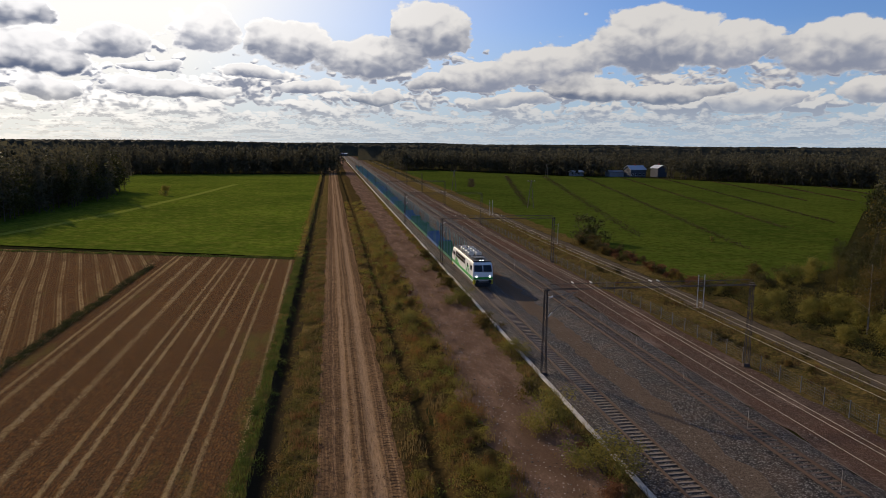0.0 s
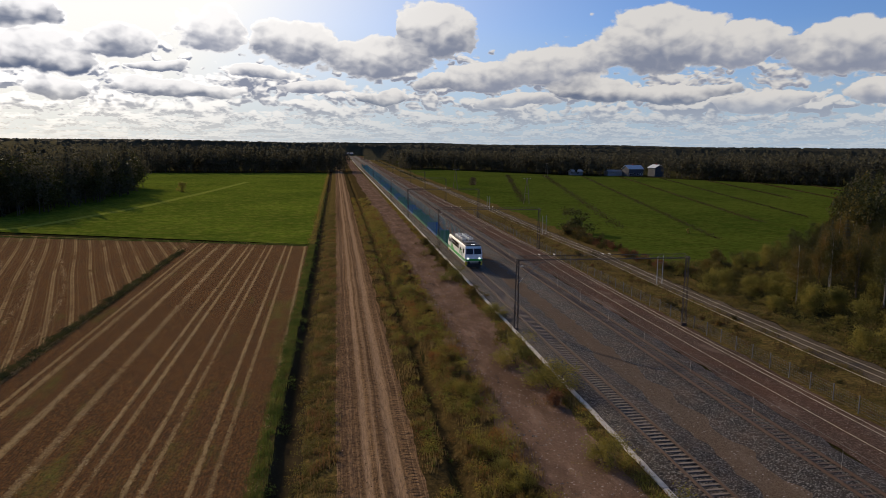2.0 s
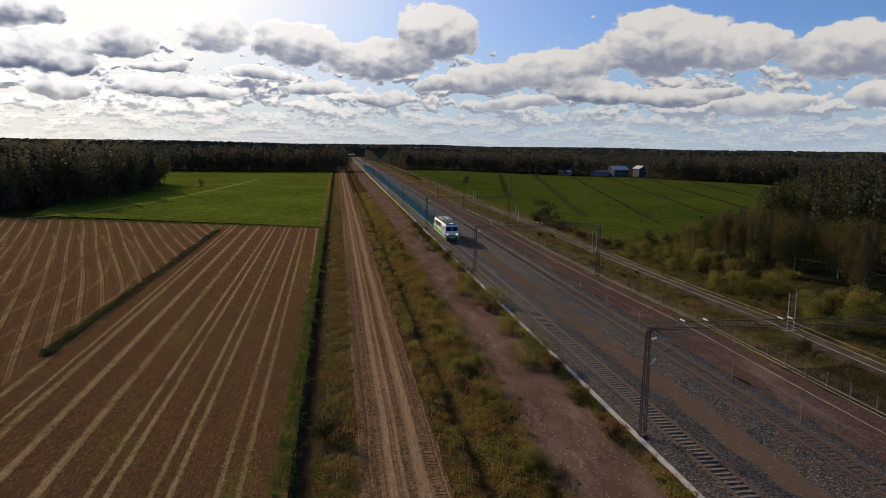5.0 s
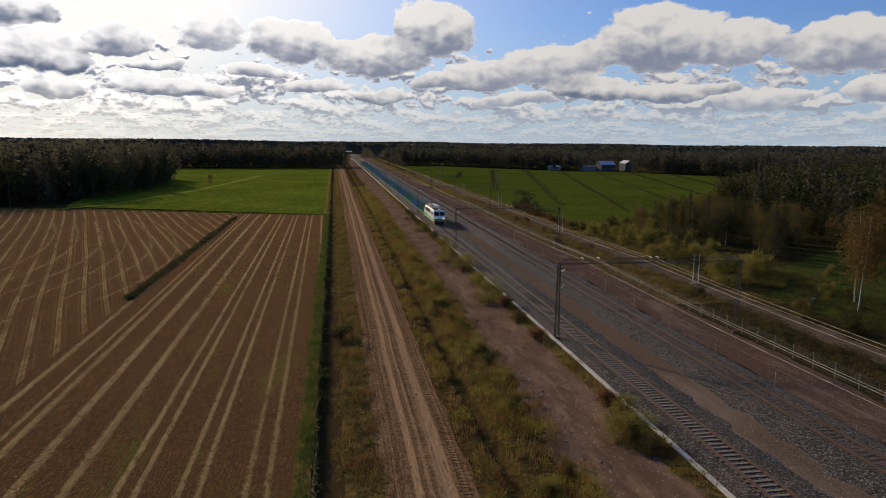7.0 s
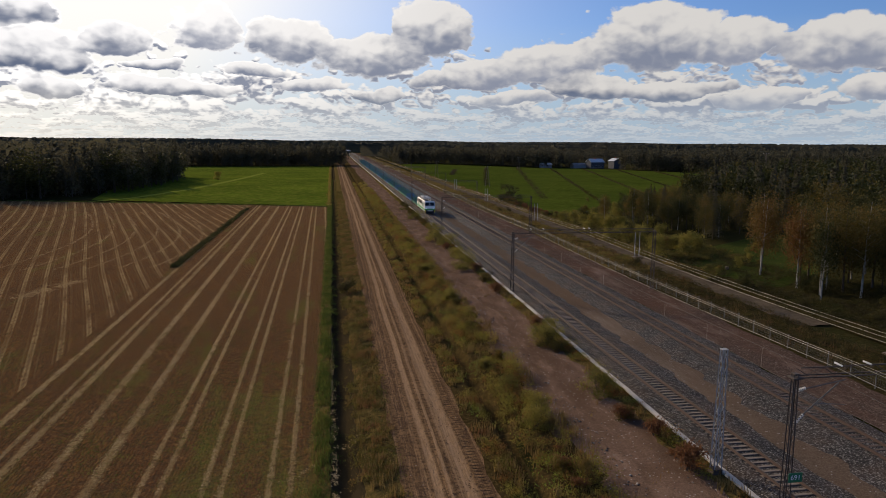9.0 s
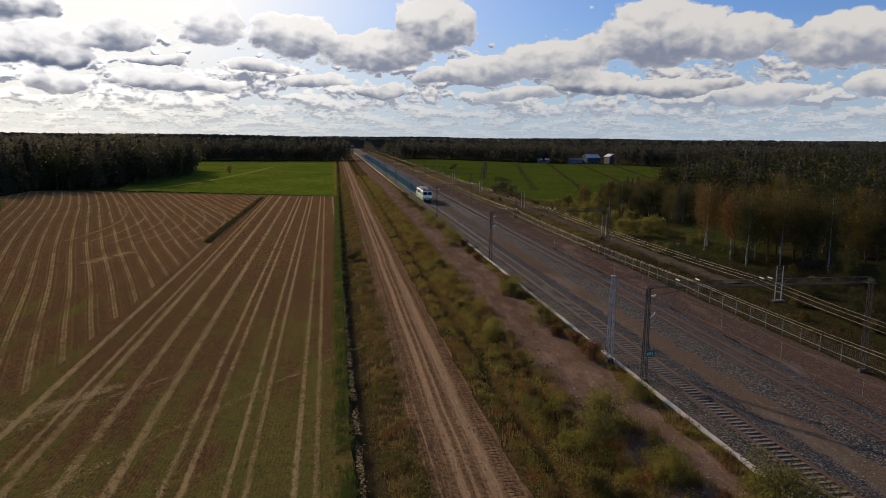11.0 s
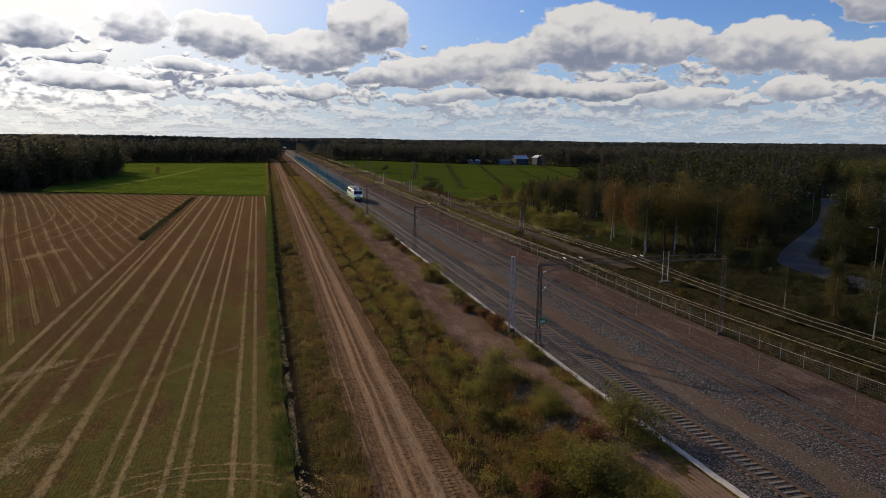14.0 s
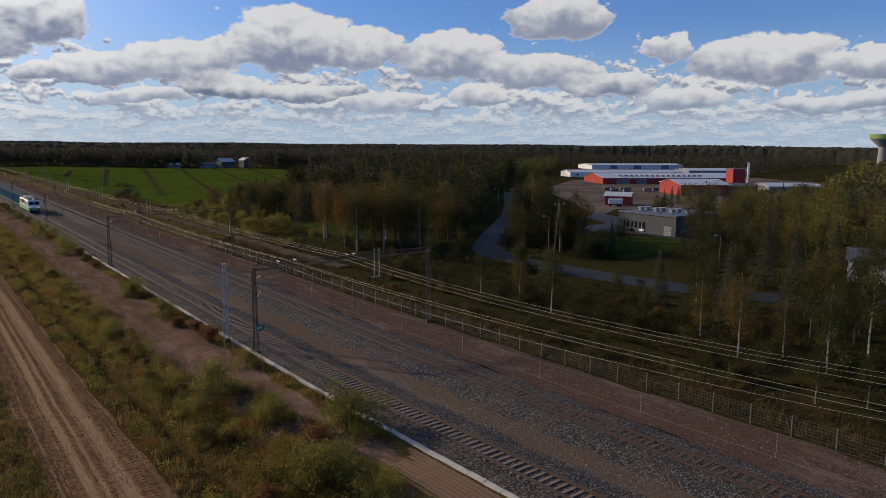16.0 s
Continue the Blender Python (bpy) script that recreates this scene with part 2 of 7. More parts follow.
def grit(name, cols, size, dark=0.7, tint=(0.1, 0.06, 0.04), amount=0.4, pale=(0.4, 0.35, 0.3), freq=0.25):
    """Gravelly soil: mixed stones in earth, with damp and dusty patches."""
    m, N, b = material(name, 0.95, 0, 0.0)
    p = N.pos()
    cell = N.voronoi(p, size, "Color")
    dist = N.voronoi(p, size, "Distance")
    r = N.xyz(cell)
    c = N.ramp(N.math("ADD", N.math("MULTIPLY", r[0], 0.65), N.math("MULTIPLY", N.noise(p, size * 0.22, 5.0, 0.7), 0.35)), cols)
    c = N.mix(N.math("MULTIPLY", N.ramp(dist, [(0.3, 0.0), (0.7, 1.0)]), dark), c, tuple(v * 0.3 for v in cols[0][1]))
    c = N.mix(N.math("MULTIPLY", N.ramp(N.noise(N.scaled(p, (1, 0.4, 1)), freq, 6.0, 0.65), [(0.42, 0.0), (0.6, 1.0)]), amount), c, tint)
    dust = N.noise(N.scaled(p, (1.0, 0.3, 1), (5, 2, 0)), freq * 1.7, 6.0, 0.7)
    c = N.mix(N.ramp(dust, [(0.52, 0.0), (0.68, 0.55)]), c, tuple(v * 1.35 for v in cols[2][1]))
    c = N.mix(N.math("MULTIPLY", N.math("GREATER_THAN", r[1], 0.985), 0.6), c, pale)
    N.put(b.inputs["Base Color"], c)
    bump(N, b, N.math("SUBTRACT", N.noise(p, size * 0.4, 4.0), dist), 0.9, 0.08)
    return m


def turf(name, a, bcol, dry, amount=0.35, scale=0.06, fine=3.0):
    m, N, b = material(name, 0.95, 0, 0.0)
    p = N.pos()
    big = N.noise(p, scale, 5.0, 0.6)
    mid = N.noise(p, scale * 9, 4.0, 0.6)
    sm = N.noise(p, fine, 5.0, 0.7)
    c = N.mix(N.ramp(big, [(0.35, 0.0), (0.65, 1.0)]), a, bcol)
    c = N.mix(N.math("MULTIPLY", N.ramp(mid, [(0.45, 0.0), (0.68, 1.0)]), amount), c, dry)
    c = N.mix(N.ramp(sm, [(0.36, 0.6), (0.6, 0.0)]), c, tuple(v * 0.4 for v in a))
    N.put(b.inputs["Base Color"], c)
    bump(N, b, N.math("ADD", sm, mid), 0.8, 0.2)
    return m


def foliage(name, cols, trans=0.35, rough=0.65):
    """Leaves: hue by tree and by leaf clump; some light passes through."""
    m, N, b = material(name, rough, 0, 0.1)
    rnd = N.n.new("ShaderNodeObjectInfo").outputs["Random"]
    isl = N.n.new("ShaderNodeNewGeometry").outputs["Random Per Island"]
    patchy = N.math("ADD", N.math("MULTIPLY", N.math("SUBTRACT", N.noise(N.pos(), 0.45, 4.0, 0.6), 0.5), 2.8), 0.5)
    k = N.math("ADD", N.math("MULTIPLY", rnd, 0.35), N.math("MULTIPLY", patchy, 0.65))
    c = N.ramp(k, cols)
    c = N.mix(N.math("MULTIPLY", isl, 0.5), c, N.mix(0.5, c, (0.012, 0.012, 0.006)))
    N.put(b.inputs["Base Color"], c)
    tr = N.n.new("ShaderNodeBsdfTranslucent")
    N.put(tr.inputs[0], c)
    ms = N.n.new("ShaderNodeMixShader")
    ms.inputs[0].default_value = trans
    N.l.new(b.outputs[0], ms.inputs[1])
    N.l.new(tr.outputs[0], ms.inputs[2])
    N.l.new(ms.outputs[0], N.n["Material Output"].inputs[0])
    return m


def paint(name, col, rough=0.5, metal=0.0, dirt=0.3, dirtcol=(0.08, 0.06, 0.05), scale=2.0):
    m, N, b = material(name, rough, metal, 0.4)
    p = N.n.new("ShaderNodeTexCoord").outputs["Object"]
    n1 = N.noise(p, scale, 6.0, 0.65)
    c = N.mix(N.math("MULTIPLY", N.ramp(n1, [(0.45, 0.0), (0.75, 1.0)]), dirt), col, dirtcol)
    N.put(b.inputs["Base Color"], c)
    N.put(b.inputs["Roughness"], N.math("ADD", rough - 0.1, N.math("MULTIPLY", n1, 0.25)))
    bump(N, b, N.noise(p, scale * 12, 3.0), 0.12, 0.01)
    return m


# straw rows of the stubble field where they cross y = 33: place and half width; they run slightly aslant
SWATHS = [(-2.95, 0.3), (-5.7, 0.25), (-7.0, 0.25), (-9.85, 0.25), (-11.0, 0.25), (-13.6, 0.27), (-14.8, 0.27), (-17.9, 0.45), (-21.0, 0.45), (-24.0, 0.4), (-25.1, 0.25), (-27.6, 0.4)]
SLANT = 0.0125


def field_rows(name):
    """Stubble with straw swaths along the rows and green regrowth."""
    m, N, b = material(name, 0.95, 0, 0.0)
    p = N.pos()
    x, y, z = N.xyz(p)
    wob = N.math("MULTIPLY", N.math("SINE", N.math("ADD", N.math("MULTIPLY", y, 0.045), 1.0)), 0.22)
    side = N.math("GREATER_THAN", -28.3, x)
    lean = N.math("MULTIPLY", side, N.math("MULTIPLY", N.math("SUBTRACT", y, 60.0), 0.33))
    drift = N.math("MULTIPLY", side, N.math("MULTIPLY", N.math("SUBTRACT", N.noise(p, 0.012, 1.0, 0.5), 0.5), 2.5))
    xx = N.math("ADD", N.math("ADD", N.math("ADD", x, wob), lean), drift)
    ph = N.math("FRACT", N.math("DIVIDE", N.math("ADD", xx, 500.0), 2.78))
    tri = N.math("ABSOLUTE", N.math("SUBTRACT", ph, 0.5))
    swath = N.ramp(tri, [(0.0, 0.55), (0.03, 0.6), (0.05, 1.0), (0.085, 0.85), (0.125, 0.0)])
    ph2 = N.math("FRACT", N.math("DIVIDE", N.math("ADD", xx, 501.3), 1.39))
    minor = N.math("MULTIPLY", side, N.ramp(N.math("ABSOLUTE", N.math("SUBTRACT", ph2, 0.5)), [(0.0, 0.3), (0.1, 0.0)]))
    swath = N.math("MULTIPLY", swath, side)
    along_x = N.math("ADD", N.math("MULTIPLY_ADD", y, SLANT, N.math("ADD", x, -33 * SLANT)), N.math("MULTIPLY", N.math("SUBTRACT", N.noise(p, 1.6, 4.0, 0.7), 0.5), 0.45))
    for c0, hw in SWATHS:
        off = N.math("DIVIDE", N.math("ABSOLUTE", N.math("SUBTRACT", along_x, c0)), hw)
        swath = N.math("MAXIMUM", swath, N.math("MULTIPLY", N.ramp(off, [(0.4, 0.9), (0.95, 0.0)]), N.math("SUBTRACT", 1.0, side)))
    fine = N.noise(N.scaled(p, (6, 1.5, 1)), 1.0, 5.0, 0.75)
    clump = N.noise(p, 2.2, 5.0, 0.7)
    row_noise = N.noise(N.scaled(p, (0.5, 0.035, 1)), 1.0, 4.0, 0.6)
    soil = N.mix(N.ramp(row_noise, [(0.35, 0.0), (0.65, 1.0)]), (0.225, 0.075, 0.016), (0.31, 0.115, 0.027))
    soil = N.mix(N.ramp(fine, [(0.4, 0.9), (0.56, 0.0)]), soil, (0.055, 0.027, 0.01))
    soil = N.mix(N.ramp(fine, [(0.55, 0.0), (0.64, 0.7)]), soil, (0.40, 0.22, 0.065))
    clods = N.voronoi(N.scaled(p, (5.2, 3.0, 1)), 1.0, "Distance")
    soil = N.mix(N.ramp(clods, [(0.35, 0.0), (0.7, 0.65)]), soil, (0.055, 0.026, 0.01))
    comb = N.math("ABSOLUTE", N.math("SUBTRACT", N.math("FRACT", N.math("DIVIDE", N.math("ADD", xx, N.math("MULTIPLY", clump, 0.3)), 0.26)), 0.5))
    soil = N.mix(N.math("MULTIPLY", N.ramp(comb, [(0.12, 0.0), (0.42, 0.38)]), N.ramp(N.noise(p, 1.3, 3.0), [(0.35, 0.3), (0.6, 1.0)])), soil, (0.07, 0.03, 0.01))
    gmask = N.math("MULTIPLY_ADD", N.math("SUBTRACT", N.noise(p, 0.085, 4.0, 0.6), 0.5), 0.55, N.noise(N.scaled(p, (0.35, 0.05, 1), (9, 3, 0)), 1.0, 5.0, 0.6))
    near = N.math("SUBTRACT", N.ramp(N.math("DIVIDE", N.math("ADD", y, 135.0), 140.0, clamp=True), [(0.0, 1.0), (0.22, 0.82), (0.42, 0.5), (0.6, 0.36), (1.0, 0.26)]), 0.4)
    edge = N.ramp(N.math("DIVIDE", N.math("ADD", x, 12.0), 9.0, clamp=True), [(0.0, 0.0), (1.0, 0.07)])
    g = N.ramp(N.math("ADD", gmask, N.math("ADD", near, edge)), [(0.47, 0.0), (0.63, 0.9)])
    g = N.math("MULTIPLY", g, N.ramp(clump, [(0.35, 0.25), (0.6, 1.0)]))
    soil = N.mix(N.math("MULTIPLY", g, 0.85), soil, (0.14, 0.192, 0.014))
    speck = N.noise(N.scaled(p, (6.5, 4.5, 1)), 1.0, 4.0, 0.8)
    soil = N.mix(N.ramp(speck, [(0.4, 0.8), (0.5, 0.0)]), soil, (0.05, 0.022, 0.005))
    soil = N.mix(N.ramp(speck, [(0.56, 0.0), (0.66, 0.5)]), soil, (0.44, 0.235, 0.055))
    straw = N.math("MULTIPLY", N.math("MAXIMUM", swath, minor), N.ramp(N.noise(N.scaled(p, (2.6, 1.1, 1)), 1.0, 6.0, 0.78), [(0.40, 0.1), (0.5, 1.0)]))
    straw = N.math("MULTIPLY", straw, N.ramp(N.noise(N.scaled(p, (0.36, 0.02, 1), (1, 7, 0)), 1.0, 2.0), [(0.36, 0.3), (0.58, 1.0)]))
    straw = N.math("MULTIPLY", straw, N.math("SUBTRACT", 1.0, N.math("MULTIPLY", side, 0.12)))
    c = N.mix(N.math("MULTIPLY", straw, 0.95), soil, (0.62, 0.44, 0.20))
    N.put(b.inputs["Base Color"], c)
    b.inputs["Sheen Weight"].default_value, b.inputs["Sheen Roughness"].default_value = 0.24, 0.4
    b.inputs["Sheen Tint"].default_value = (1.0, 0.8, 0.5, 1)
    bump(N, b, N.math("ADD", N.math("MULTIPLY", straw, 0.7), N.math("SUBTRACT", N.math("ADD", N.math("ADD", fine, clump), N.math("MULTIPLY", speck, 0.6)), N.math("MULTIPLY", comb, 0.4))), 1.0, 0.5)
    return m


def rutted(name):
    """Dirt road: packed pale wheel tracks, tyre-printed shoulder, loose crown."""
    m, N, b = material(name, 0.95, 0, 0.0)
    p = N.pos()
    x, y, z = N.xyz(p)
    wob = N.math("MULTIPLY", N.math("SUBTRACT", N.noise(N.scaled(p, (0, 1, 0)), 0.05, 2.0), 0.5), 0.5)
    xx = N.math("ADD", x, wob)
    clod = N.noise(p, 3.2, 6.0, 0.75)
    grain = N.noise(N.scaled(p, (7, 0.6, 1)), 1.0, 5.0, 0.7)
    base = N.mix(N.ramp(N.noise(p, 0.3, 4.0), [(0.35, 0.0), (0.65, 1.0)]), (0.178, 0.107, 0.053), (0.248, 0.153, 0.08))
    base = N.mix(N.ramp(clod, [(0.4, 0.9), (0.54, 0.0)]), base, (0.07, 0.045, 0.026))
    furrow = N.noise(N.join(N.math("MULTIPLY", xx, 3.6), N.math("MULTIPLY", y, 0.012), 0.0), 1.0, 5.0, 0.7)
    base = N.mix(N.ramp(furrow, [(0.36, 0.7), (0.5, 0.0)]), base, (0.075, 0.046, 0.026))
    base = N.mix(N.ramp(furrow, [(0.52, 0.0), (0.66, 0.75)]), base, (0.335, 0.216, 0.12))
    def band(c, w):
        d = N.math("DIVIDE", N.math("ABSOLUTE", N.math("SUBTRACT", xx, c)), w)
        return N.ramp(d, [(0.5, 1.0), (1.0, 0.0)])
    tr = N.math("MAXIMUM", N.math("MAXIMUM", band(4.35, 0.34), band(6.25, 0.5)), N.math("MULTIPLY", band(5.1, 0.16), 0.6))
    tr = N.math("MULTIPLY", tr, N.ramp(grain, [(0.35, 0.35), (0.62, 0.95)]))
    c = N.mix(tr, base, (0.35, 0.23, 0.132))
    lug = N.ramp(N.math("FRACT", N.math("MULTIPLY", y, 2.4)), [(0.3, 0.0), (0.5, 1.0), (0.7, 0.0)])
    prints = N.math("MULTIPLY", N.math("MULTIPLY", band(7.25, 0.36), lug), 0.85)
    c = N.mix(prints, c, (0.06, 0.04, 0.025))
    lines = N.math("MULTIPLY", band(3.2, 0.6), N.ramp(grain, [(0.4, 0.7), (0.55, 0.0)]))
    c = N.mix(lines, c, (0.07, 0.045, 0.03))
    N.put(b.inputs["Base Color"], c)
    bump(N, b, N.math("ADD", clod, N.math("SUBTRACT", N.math("MULTIPLY", grain, 0.8), prints)), 0.9, 0.14)
    return m


